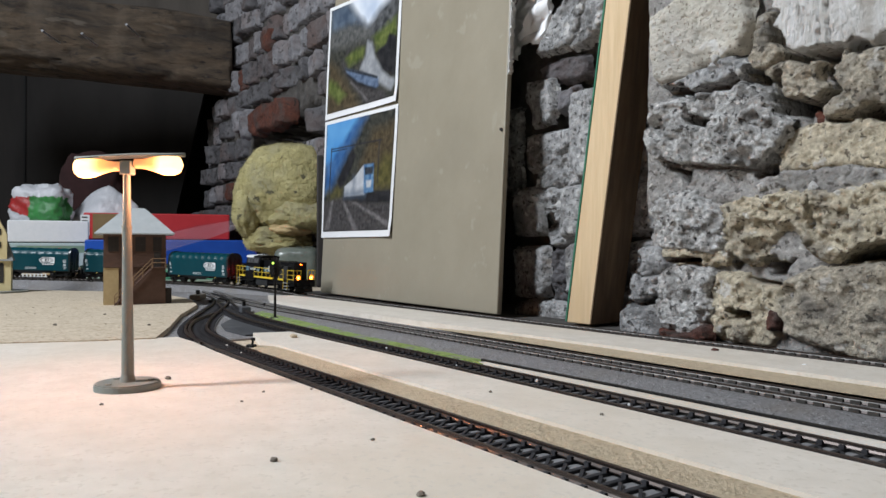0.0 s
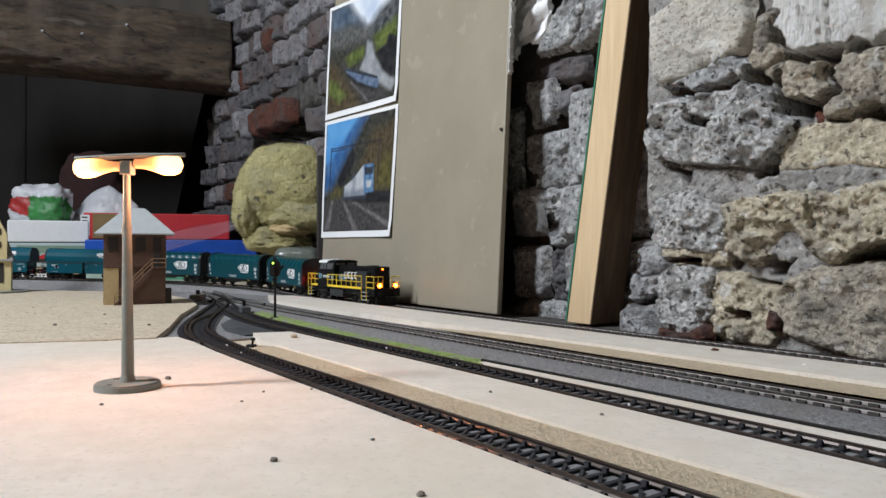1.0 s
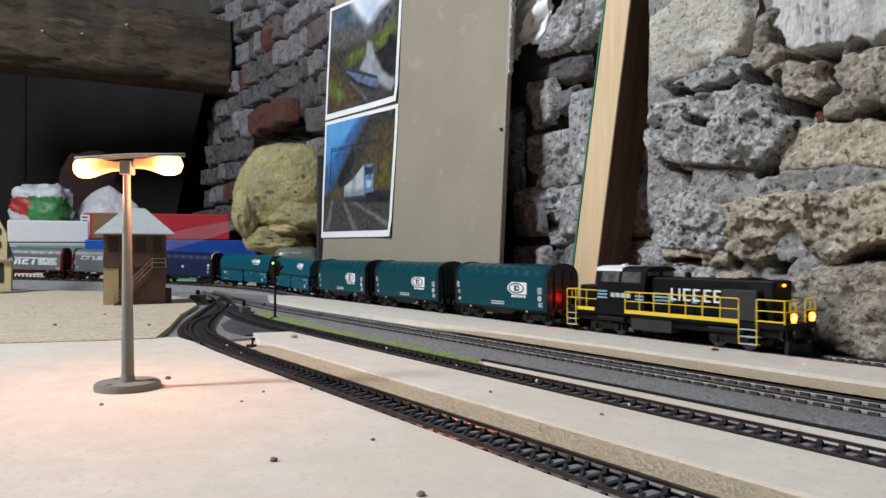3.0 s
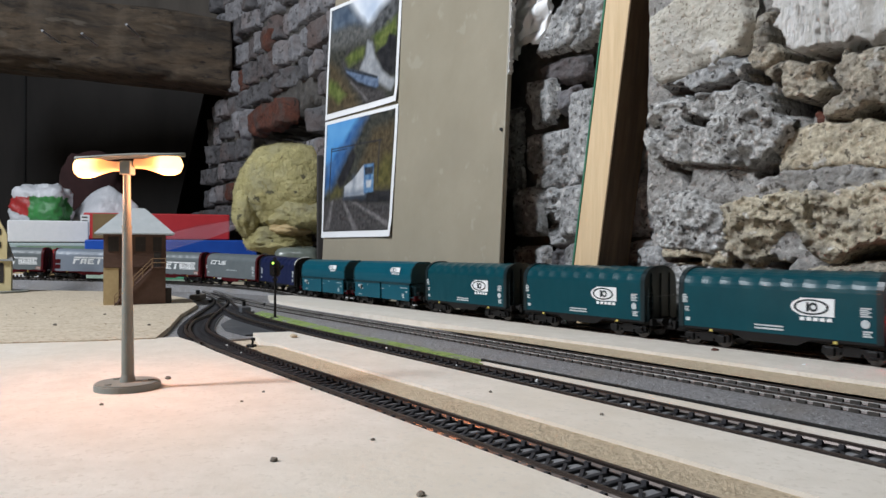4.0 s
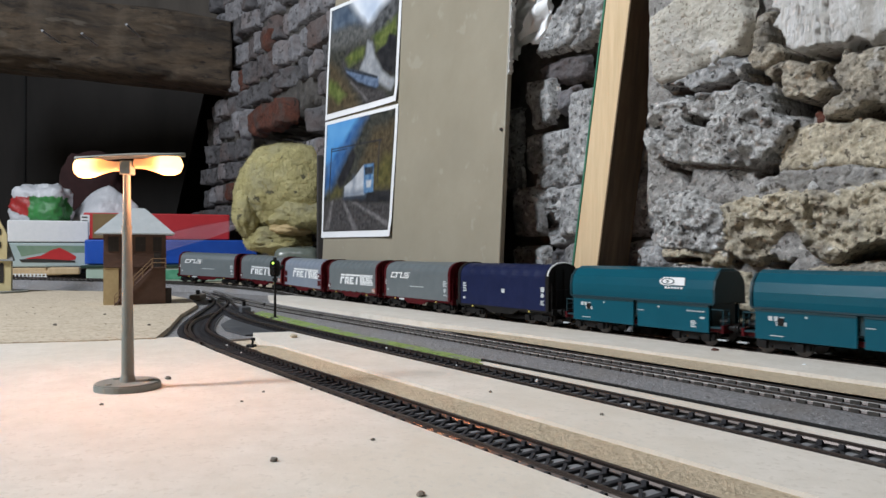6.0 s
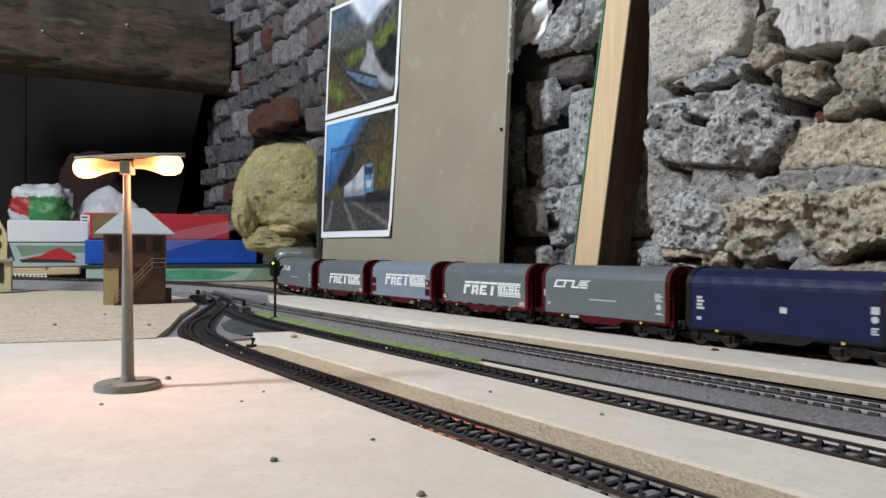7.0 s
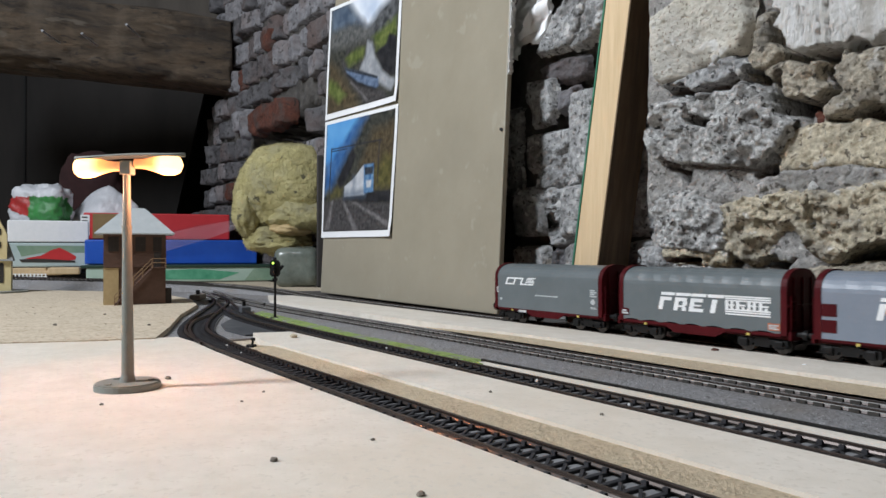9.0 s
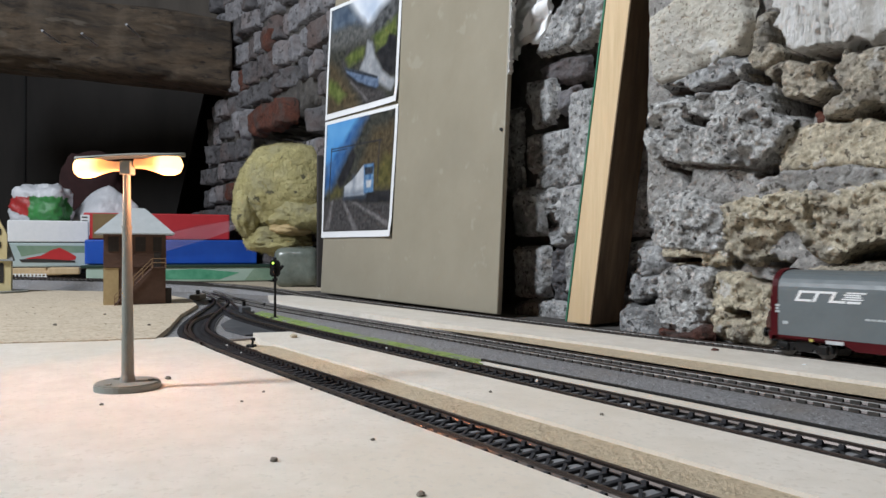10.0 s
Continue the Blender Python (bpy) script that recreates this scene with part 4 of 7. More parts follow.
    part("vent", mark(bmesh.new(), -0.0425, 0.0166, -0.0390, 0.0208, -0.01635, 0.0004), M["black"], t)
    running_gear(t, 0.0640, M["wine"], belly=False)
    return t


def navy_wagon():
    t = hood_wagon("navy-blue bogie wagon with a rounded hood", M["navy"], M["black"], M["black"], 0.1150, 0.1335, 8, 0.0003)
    bm = mark(bmesh.new(), 0.0022, 0.0235, 0.0062, 0.0268)
    mark(bm, -0.0500, 0.0160, -0.0470, 0.0180)
    bars(bm, -0.0500, 0.0225, -0.0450, 0.0310, 4, up=True)
    bars(bm, 0.0490, 0.0160, 0.0525, 0.0200, 3, up=True)
    oval(bm, 0.0508, 0.0235, 0.0018, 0.0018, SIDE - 0.0003, 14)
    mark(bm, 0.0490, 0.0262, 0.0528, 0.0300)
    part("print", bm, M["white_dull"], t)
    rim = [(y, z) for y, z in arch(0.0171, 0.0116, 0.0364, 0.0486, 18)[2:] if y < 0.004 and z > 0.037]
    bm = bmesh.new()
    for (y0, z0), (y1, z1) in zip(rim, rim[1:]):
        rod(bm, (0.0570, y0, z0), (0.0570, y1, z1), 0.0007, 6)
    part("rim", bm, M["white"], t, "white edge of the end wall")
    return t


def letters_a(bm):
    """A slanted white company mark drawn as plain slotted blocks."""
    mark(bm, -0.0436, 0.0354, -0.0256, 0.0366)
    mark(bm, -0.0440, 0.0308, -0.0422, 0.0366)
    mark(bm, -0.0436, 0.0308, -0.0352, 0.0320)
    mark(bm, -0.0346, 0.0308, -0.0328, 0.0366)
    mark(bm, -0.0262, 0.0308, -0.0244, 0.0366)
    mark(bm, -0.0244, 0.0308, -0.0180, 0.0320)
    for i in range(4):
        mark(bm, -0.0206 + 0.0010 * (i % 2), 0.0326 + 0.0011 * i, -0.0102 - 0.001 * (i % 3), 0.0333 + 0.0011 * i)
    mark(bm, -0.0172, 0.0308, -0.0105, 0.0320)
    for v in bm.verts:
        v.co.x += 0.5 * (v.co.z - 0.0337)
    return bm


def letters_b(bm, dx=0.0):
    """The slanted word FRET cut by a slot, and a striped panel of plain blocks."""
    n0 = len(bm.verts)
    x, z0, z1 = -0.0249 + dx, 0.0205, 0.0287
    for k, w in enumerate((0.0104, 0.0106, 0.0104, 0.0110)):
        xx = x + 0.0112 * k
        mark(bm, xx, 0.0298, xx + w, 0.0317)
        if k < 3:
            mark(bm, xx, z0, xx + 0.0031, z1)
            mark(bm, xx + 0.0031, z1 - 0.0022, xx + 0.0086, z1)
        if k == 1:
            mark(bm, xx + 0.0060, z0 + 0.0034, xx + 0.0092, z1 - 0.0022)
            mark(bm, xx + 0.0031, z0 + 0.0022, xx + 0.0082, z0 + 0.0034)
            mark(bm, xx + 0.0062, z0, xx + 0.0092, z0 + 0.0022)
        if k == 2:
            mark(bm, xx + 0.0031, z0, xx + 0.0100, z0 + 0.0021)
            mark(bm, xx + 0.0031, z0 + 0.0034, xx + 0.0078, z0 + 0.0044)
        if k == 3:
            mark(bm, xx + 0.0036, z0, xx + 0.0070, z1)
    for v in list(bm.verts)[n0:]:
        v.co.x += 0.22 * (v.co.z - 0.026)
    x = 0.0213 + dx
    for z in (0.0205, 0.0219, 0.0296, 0.0308):
        mark(bm, x, z, x + 0.0280, z + 0.0009)
    mark(bm, x, 0.0231, x + 0.0280, 0.0240)
    mark(bm, x, 0.0284, x + 0.0280, 0.0292)
    for j in range(4):
        a = x + 0.0070 * j
        mark(bm, a, 0.0240, a + 0.0020, 0.0284)
        mark(bm, a + 0.0034, 0.0240, a + 0.0052, 0.0254 if j % 2 else 0.0284)
        mark(bm, a + 0.0020, 0.0258, a + 0.0058, 0.0268)
    return bm


def grey_wagon(kind):
    label = {"a": "grey tarpaulin-hooded wagon with oxide-red ends and short white lettering", "b": "grey tarpaulin-hooded wagon with oxide-red ends and bold white lettering", "c": "pale blue-grey hooded wagon with oxide-red ends and bold lettering"}[kind]
    t = hood_wagon(label, M["greyblue" if kind == "c" else "grey"], M["wine"], M["wine"], 0.1165, 0.1320, 9, 0.0001 if kind == "a" else 0.0003, 0.0012 if kind == "b" else 0.0)
    if kind == "a":
        part("lettering", letters_a(bmesh.new()), M["white"], t, "white company lettering")
        bm = bars(bmesh.new(), -0.0095, 0.0228, 0.0152, 0.0238, 9, gap=0.15)
        bars(bm, 0.0470, 0.0250, 0.0530, 0.0305, 4, up=True)
        oval(bm, 0.0500, 0.0215, 0.0020, 0.0020, SIDE - 0.0003, 14)
        bars(bm, 0.0475, 0.0165, 0.0535, 0.0180, 2, up=True)
        bars(bm, -0.0560, 0.0240, -0.0535, 0.0290, 3, up=True)
        mark(bm, -0.0518, 0.0178, -0.0490, 0.0196)
        part("print", bm, M["white_dull"], t)
        part("print", mark(bmesh.new(), -0.0290, 0.0092, -0.0200, 0.0110, -0.0163), M["white_dull"], t)
    else:
        bm = letters_b(bmesh.new(), -0.002 if kind == "c" else 0.0)
        bmesh.ops.translate(bm, verts=bm.verts[:], vec=(0.0, 0.0, 0.0030 if kind == "c" else 0.0))
        part("lettering", bm, M["white"], t, "bold white company lettering")
    if kind == "b":
        bm = mark(bmesh.new(), 0.0475, 0.0135, 0.0545, 0.0175)
        part("plate", bm, M["rust"], t, "rust-red data plate")
        bm = bars(bmesh.new(), 0.0482, 0.0142, 0.0538, 0.0170, 3, SIDE - 0.0002, up=True)
        part("print", bm, M["white_dull"], t)
        part("plate", mark(bmesh.new(), -0.0560, 0.0150, -0.0500, 0.0195), M["wine"], t)
        part("print", bars(bmesh.new(), -0.0555, 0.0157, -0.0505, 0.0190, 2, SIDE - 0.0002, up=True), M["white_dull"], t)
    if kind == "c":
        for x0, x1 in ((-0.0545, -0.0468), (0.0462, 0.0540)):
            part("plate", mark(bmesh.new(), x0, 0.0237, x1, 0.0302), M["wine"], t, "oxide-red plate")
            part("plate", mark(bmesh.new(), x0, 0.0152, x1, 0.0218), M["wine"], t, "oxide-red plate")
        part("print", mark(bmesh.new(), 0.0490, 0.0258, 0.0506, 0.0285, SIDE - 0.0002), M["white"], t)
    return t


def rake():
    """The wagons, with their places along the train."""
    made = []
    first = teal_wagon()
    made.append((0.0235, first))
    for s in (-0.1207, -0.2597):
        made.append((s, copy_thing(first, Matrix())))
    hop = hopper_wagon()
    made.append((-0.4040, hop))
    made.append((-0.5450, copy_thing(hop, Matrix())))
    made.append((-0.6840, navy_wagon()))
    a, b = grey_wagon("a"), grey_wagon("b")
    made += [(-0.8120, a), (-0.9440, b), (-1.0770, grey_wagon("c")), (-1.2085, copy_thing(b, Matrix())), (-1.3405, copy_thing(a, Matrix()))]
    return made


def railing(bm, pts, posts, z0, r=0.00042):
    """A handrail through pts with a middle bar and posts down to z0."""
    for a, b in zip(pts, pts[1:]):
        rod(bm, a, b, r, 6)
        a2, b2 = Vector(a), Vector(b)
        a2.z -= 0.0062
        b2.z -= 0.0062
        rod(bm, a2, b2, r * 0.8, 6)
    for x, y, z in posts:
        rod(bm, (x, y, z0), (x, y, z), r, 6)
    return bm


SHORTEN = 0.955  # the locomotive over its buffers against the drawing it follows


def locomotive():
    t = thing("diesel_locomotive", Matrix(), "black diesel shunting locomotive with yellow handrails and lit amber headlights", "locomotive")
    part("frame", box(boxed(-0.0865, -0.0162, 0.0140, 0.0865, 0.0162, 0.0170), -0.0865, -0.0130, 0.0090, 0.0865, 0.0130, 0.0140), M["loco"], t)
    for sy in (-1, 1):
        for x0, x1 in ((-0.0300, 0.0575), (-0.0750, -0.0580)):
            y0, y1 = sorted((sy * 0.0160, sy * 0.0168))
            part("walkway_edge", boxed(x0, y0, 0.0158, x1, y1, 0.0182), M["yellow"], t, "yellow walkway edge")
    hood = part("long_hood", boxed(-0.0130, -0.0098, 0.0170, 0.0760, 0.0098, 0.0408, bevel=0.0012), M["loco"], t)
    for x in (0.004, 0.014, 0.024, 0.034, 0.050):
        part("hood_door", boxed(x, -0.01005, 0.0185, x + 0.0088, -0.0096, 0.0385, bevel=0.0002), M["loco"], hood)
    part("radiator_grille", boxed(0.0610, -0.0102, 0.0270, 0.0745, -0.0096, 0.0385), M["black"], hood)
    part("exhaust", rod(bmesh.new(), (0.010, 0, 0.0405), (0.010, 0, 0.0440), 0.0022, 12), M["black"], hood)
    part("roof_fan", rod(bmesh.new(), (0.055, 0, 0.0405), (0.055, 0, 0.0418), 0.0065, 20), M["black"], hood)
    part("equipment_box", boxed(0.0455, -0.0162, 0.0175, 0.0690, -0.0100, 0.0352, bevel=0.0006), M["loco_grey"], t, "dark grey locker")
    part("short_hood", boxed(-0.0780, -0.0110, 0.0170, -0.0540, 0.0110, 0.0335, bevel=0.0010), M["loco"], t)
    cab = part("cab", prism(bmesh.new(), [(-0.0160, 0.0150), (0.0160, 0.0150), (0.0160, 0.0360), (0.0140, 0.0455), (-0.0140, 0.0455), (-0.0160, 0.0360)], -0.0560, -0.0130), M["loco"], t)
    for x0, x1 in ((-0.0520, -0.0360), (-0.0330, -0.0170)):
        g = boxed(x0, -0.0160, 0.0366, x1, -0.0146, 0.0440)
        for v in g.verts:
            v.co.y += (v.co.z - 0.0366) * 0.21 - 0.0002
        part("window", g, M["pane"], cab, "cab window with a grey reflection put into its colour")
    part("windscreen", box(boxed(-0.0132, -0.0128, 0.0412, -0.0124, -0.0020, 0.0448), -0.0132, 0.0020, 0.0412, -0.0124, 0.0128, 0.0448), M["pane"], cab)
    part("windscreen", box(boxed(-0.0566, -0.0128, 0.0365, -0.0558, -0.0020, 0.0440), -0.0566, 0.0020, 0.0365, -0.0558, 0.0128, 0.0440), M["pane"], cab)
    roof = prism(bmesh.new(), [(-0.0150, 0.0440), (0.0150, 0.0440), (0.0145, 0.0462), (0.0085, 0.0476), (-0.0085, 0.0476), (-0.0145, 0.0462)], -0.0575, -0.0335)
    part("roof", roof, M["white"], cab, "white cab roof")
    part("roof", prism(bmesh.new(), [(-0.0150, 0.0440), (0.0150, 0.0440), (0.0145, 0.0460), (0.0085, 0.0472), (-0.0085, 0.0472), (-0.0145, 0.0460)], -0.0335, -0.0115), M["loco"], cab)
    part("horn", rod(rod(bmesh.new(), (-0.044, -0.004, 0.0474), (-0.040, -0.004, 0.0484), 0.0008, 8), (-0.046, 0.004, 0.0474), (-0.046, 0.004, 0.0490), 0.0010, 8), M["white"], cab)
    stripes = bmesh.new()
    for i, z in enumerate((0.0250, 0.0272, 0.0294)):
        mark(stripes, -0.0110, z, 0.0060 - 0.001 * i, z + 0.0011, -0.0101)
        mark(stripes, 0.0200, z, 0.0245, z + 0.0011, -0.0101)
        mark(stripes, 0.0420, z, 0.0450, z + 0.0011, -0.0101)
    part("stripe", stripes, M["stripe"], hood, "pale blue printed stripes")
    cs = bmesh.new()
    for z in (0.0250, 0.0272, 0.0294):
        mark(cs, -0.0555, z, -0.0465, z + 0.0011, -0.0160)
        mark(cs, -0.0210, z, -0.0140, z + 0.0011, -0.0160)
    part("stripe", cs, M["stripe"], cab)
    part("print", bars(bmesh.new(), -0.0430, 0.0262, -0.0245, 0.0292, 4, -0.0160, 0.2), M["white_dull"], cab)
    bm = bmesh.new()
    for x, w in ((0.0040, 0.0046), (0.0100, 0.0018), (0.0136, 0.0058), (0.0212, 0.0050), (0.0290, 0.0052), (0.0362, 0.0050)):
        mark(bm, x, 0.0262, x + 0.0014, 0.0340, -0.0102)
        if w > 0.002:
            mark(bm, x + 0.0014, 0.0262, x + w, 0.0274, -0.0102)
            if x > 0.01:
                mark(bm, x + 0.0014, 0.0328, x + w, 0.0340, -0.0102)
            if x > 0.025:
                mark(bm, x + 0.0014, 0.0296, x + w - 0.001, 0.0307, -0.0102)
    part("lettering", bm, M["white"], hood, "white company lettering")
    for sy in (-1, 1):
        y = sy * 0.0164
        xs = (-0.0295, -0.0170, -0.0050, 0.0075, 0.0200, 0.0325, 0.0450, 0.0575)
        bm = railing(bmesh.new(), [(-0.0295, y, 0.0302), (0.0575, y, 0.0302)], [(x, y, 0.0302) for x in xs], 0.0180)
        rod(bm, (0.0575, y, 0.0302), (0.0575, y, 0.0040), 0.0004, 6)
        part("handrail", bm, M["yellow"], t, "yellow wire handrail")
        bm = railing(bmesh.new(), [(-0.0860, y, 0.0302), (-0.0560, y, 0.0302)], [(x, y, 0.0302) for x in (-0.0860, -0.0770, -0.0660)], 0.0170)
        rod(bm, (-0.0860, y, 0.0302), (-0.0860, y, 0.0040), 0.0004, 6)
        rod(bm, (-0.0770, y, 0.0302), (-0.0770, y, 0.0040), 0.0004, 6)
        part("handrail", bm, M["yellow"], t, "yellow wire handrail")
        bm = railing(bmesh.new(), [(0.0690, y, 0.0302), (0.0860, y, 0.0302)], [(x, y, 0.0302) for x in (0.0690, 0.0860)], 0.0170)
        rod(bm, (0.0690, y, 0.0302), (0.0690, y, 0.0040), 0.0004, 6)
        rod(bm, (0.0690, y, 0.0182), (0.0860, y, 0.0182), 0.0005, 6)
        part("handrail", bm, M["yellow"], t, "yellow wire handrail")
        for x0, x1 in ((0.0580, 0.0690), (-0.0860, -0.0770)):
            bm = bmesh.new()
            for z in (0.0040, 0.0082, 0.0124):
                box(bm, x0, min(y, y - sy * 0.004), z, x1, max(y, y - sy * 0.004), z + 0.0006)
            part("step", bm, M["white_dull"], t, "pale step treads")
    for sx in (-1, 1):
        e = sx * 0.0862
        bm = railing(bmesh.new(), [(e, -0.0164, 0.0302), (e, -0.0050, 0.0302)], [(e, -0.0110, 0.0302), (e, -0.0050, 0.0302)], 0.0170)
        railing(bm, [(e, 0.0050, 0.0302), (e, 0.0164, 0.0302)], [(e, 0.0110, 0.0302), (e, 0.0050, 0.0302)], 0.0170)
        part("end_rail", bm, M["yellow"], t, "yellow end handrail")
        part("end_plate", boxed(min(e, e + sx * 0.001), -0.0160, 0.0085, max(e, e + sx * 0.001), 0.0160, 0.0175, bevel=0.0003), M["loco"], t)
        part("plough", prism(bmesh.new(), [(-0.0135, 0.0012), (0.0135, 0.0012), (0.0125, 0.0080), (-0.0125, 0.0080)], min(e, e - sx * 0.002), max(e, e - sx * 0.002)), M["black"], t)
        for y in (-0.0098, 0.0098):
            house = part("lamp_housing", rod(bmesh.new(), (e - sx * 0.001, y, 0.0204), (e + sx * 0.0012, y, 0.0204), 0.0031, 16), M["loco"], t)
            part("headlight" if sx > 0 else "tail_lamp", rod(bmesh.new(), (e + sx * 0.0011, y, 0.0206), (e + sx * 0.0018, y, 0.0206), 0.0027 if sx > 0 else 0.0022, 16), M["head"] if sx > 0 else M["tail"], house, "lit amber headlight" if sx > 0 else "lit red tail lamp")
    for y in (-0.0098, 0.0098):
        part("filament", rod(bmesh.new(), (0.0880, y, 0.0206), (0.0884, y, 0.0206), 0.0010, 12), M["headcore"], t, "white-hot lamp core")
    part("marker_lamp", boxed(0.0756, -0.0010, 0.0374, 0.0768, 0.0010, 0.0386), M["head"], hood, "small lit lamp")
    part("fuel_tank", boxed(-0.0260, -0.0150, 0.0052, 0.0080, 0.0150, 0.0140, bevel=0.0008), M["loco_grey"], t, "dark grey tank")
    for x in (-0.043, 0.048):
        part("air_tank", rod(bmesh.new(), (x - 0.012, -0.0150, 0.0112), (x + 0.012, -0.0150, 0.0112), 0.0016, 10), M["black"], t)
    running_gear(t, 0.0835, M["black"], 0.050, belly=False)
    for ob in t.children_recursive:
        for v in ob.data.vertices:
            v.co.x = -0.0862 + (v.co.x + 0.0862) * SHORTEN
    return t


LOCO = locomotive()
WAGONS = rake()


def travelled(t):
    """How far the train has come, in metres, from its place at the middle of the clip."""
    u = t - 5.0
    early = max(0.0, 1.5 - t) / 1.5
    return 0.23772 * u - 7.5e-6 * u * u - 0.00027864 * u ** 3 + 5.2311e-5 * u ** 4 - 0.025 * early * early


def rail_pose(s, half=0.042):
    """A vehicle's pose on the rails: its two pivots stand on the line."""
    a, b = train_line(s - half), train_line(s + half)
    d = (b - a).normalized()
    side = Vector((0, 0, 1)).cross(d).normalized()
    upv = d.cross(side)
    c = (a + b) / 2
    return Matrix(((d.x, side.x, upv.x, c.x), (d.y, side.y, upv.y, c.y), (d.z, side.z, upv.z, c.z + 0.006), (0, 0, 0, 1)))


def motions():
    """The train runs along its line."""
    times = [round(0.2 * i, 2) for i in range(51)]
    for s, ob in [(0.189, LOCO)] + WAGONS:
        walk(ob, [(t, rail_pose(s + travelled(t))) for t in times])

# ---- posters on the leaning sheet ----
INK = {  # two colours of each printed tone, the size of its grain and the softness of its edge
    "forest": ((0.014, 0.018, 0.016), (0.070, 0.068, 0.056), 26, 0.04), "sky": ((0.46, 0.54, 0.66), (0.76, 0.80, 0.85), 4, 0.05),
    "haze": ((0.05, 0.075, 0.115), (0.13, 0.17, 0.22), 9, 0.05), "village": ((0.045, 0.05, 0.05), (0.15, 0.15, 0.145), 24, 0.05),
    "rock": ((0.03, 0.033, 0.035), (0.12, 0.125, 0.13), 20, 0.05), "green": ((0.045, 0.068, 0.016), (0.15, 0.18, 0.055), 18, 0.03),
    "river": ((0.22, 0.235, 0.255), (0.34, 0.355, 0.375), 16, 0.02), "gravel": ((0.022, 0.021, 0.022), (0.085, 0.080, 0.080), 40, 0.02),
    "brush": ((0.035, 0.027, 0.016), (0.11, 0.085, 0.05), 26, 0.05), "straw": ((0.05, 0.048, 0.018), (0.13, 0.115, 0.04), 22, 0.06),
    "train": ((0.05, 0.08, 0.14), (0.17, 0.23, 0.33), 16, 0.008), "roof": ((0.015, 0.02, 0.03), (0.05, 0.06, 0.075), 30, 0.006),
    "blue": ((0.06, 0.24, 0.55), (0.13, 0.36, 0.66), 3, 0.03), "slope": ((0.02, 0.085, 0.24), (0.07, 0.17, 0.36), 12, 0.06),
    "rail": ((0.08, 0.077, 0.078), (0.19, 0.18, 0.18), 30, 0.010), "white": ((0.36, 0.385, 0.42), (0.50, 0.52, 0.55), 12, 0.006),
    "front": ((0.04, 0.12, 0.26), (0.16, 0.28, 0.42), 26, 0.006), "shadow": ((0.010, 0.011, 0.013), (0.03, 0.03, 0.033), 18, 0.012),
    "wire": ((0.015, 0.017, 0.02), (0.04, 0.04, 0.045), 18, 0.004)}


def sheet_poly(bm, pts, y):
    bm.faces.new([bm.verts.new((a, y, b)) for a, b in pts])
    return bm


def inside(u, v, pts):
    """Signed distance into an outline: positive within."""
    best, within = 9.0, False
    for (a, b), (c, d) in zip(pts, pts[1:] + pts[:1]):
        ex, ez = c - a, d - b
        k = max(0.0, min(1.0, ((u - a) * ex + (v - b) * ez) / (ex * ex + ez * ez)))
        best = min(best, math.hypot(u - a - k * ex, v - b - k * ez))
        if (b > v) != (d > v) and u < a + (v - b) / (d - b) * ex:
            within = not within
    return best if within else -best


def poster(label, corners, layers):
    """A printed photograph on white paper: corners bottom-left, bottom-right, top-right, top-left on the board; layers of tone in the picture's own 0 to 1."""
    t = thing("poster", LEAN, label, "poster", "posters on the board")
    c = [Vector((a, b)) for a, b in corners]

    def at(u, v, lift):
        p = c[0].lerp(c[1], u).lerp(c[3].lerp(c[2], u), v)
        curl = 0.0022 * max(0.0, abs(u - 0.5) * 2 - 0.75) + 0.0016 * max(0.0, 0.14 - v) * 7 * (0.4 + u) + 0.0005 * math.sin(u * 7 + v * 5)
        return p.x, -0.0010 - curl - lift, p.y

    bm = bmesh.new()
    n = 24
    front = [[bm.verts.new(at(i / n, j / n, 0.0)) for i in range(n + 1)] for j in range(n + 1)]
    for r, q in zip(front, front[1:]):
        for i in range(n):
            bm.faces.new((r[i], r[i + 1], q[i + 1], q[i]))
    part("paper", bm, M["paper"], t, "white paper margin", smooth=True)
    bm = bmesh.new()
    nu, nv = 120, 100
    tones, grid = [], []
    for j in range(nv + 1):
        row = []
        for i in range(nu + 1):
            u, v = i / nu, j / nv
            row.append(bm.verts.new(at(0.03 + 0.94 * u, 0.05 + 0.92 * v, 0.0004)))
            q = Vector((u, v * 0.8, 0.0))
            warp = noise.noise_vector(q * 14 + Vector((0, 0, len(label)))) * 0.016
            tone = Vector((0, 0, 0))
            for k, (kind, pts) in enumerate(layers):
                lo, hi, grain, soft = INK[kind]
                far_in = 1.0 if not pts else inside(u + warp.x * min(1, soft * 40), v + warp.y * min(1, soft * 40), pts) / soft * 0.5 + 0.5
                if far_in <= 0:
                    continue
                g = max(0.0, min(1.0, 0.5 + 0.75 * noise.fractal(q * grain + Vector((k, 0, k)), 0.8, 2.0, 3)))
                tone = tone.lerp(Vector(lo).lerp(Vector(hi), g), min(1.0, far_in))
            tones.append(tone)
        grid.append(row)
    for r, q in zip(grid, grid[1:]):
        for i in range(nu):
            bm.faces.new((r[i], r[i + 1], q[i + 1], q[i]))
    ob = part("print", bm, M["ink"], t, "printed photograph", smooth=True)
    col = ob.data.color_attributes.new("print", "FLOAT_COLOR", "POINT")
    for d, tone in zip(col.data, tones):
        d.color = (*tone, 1.0)
    return t


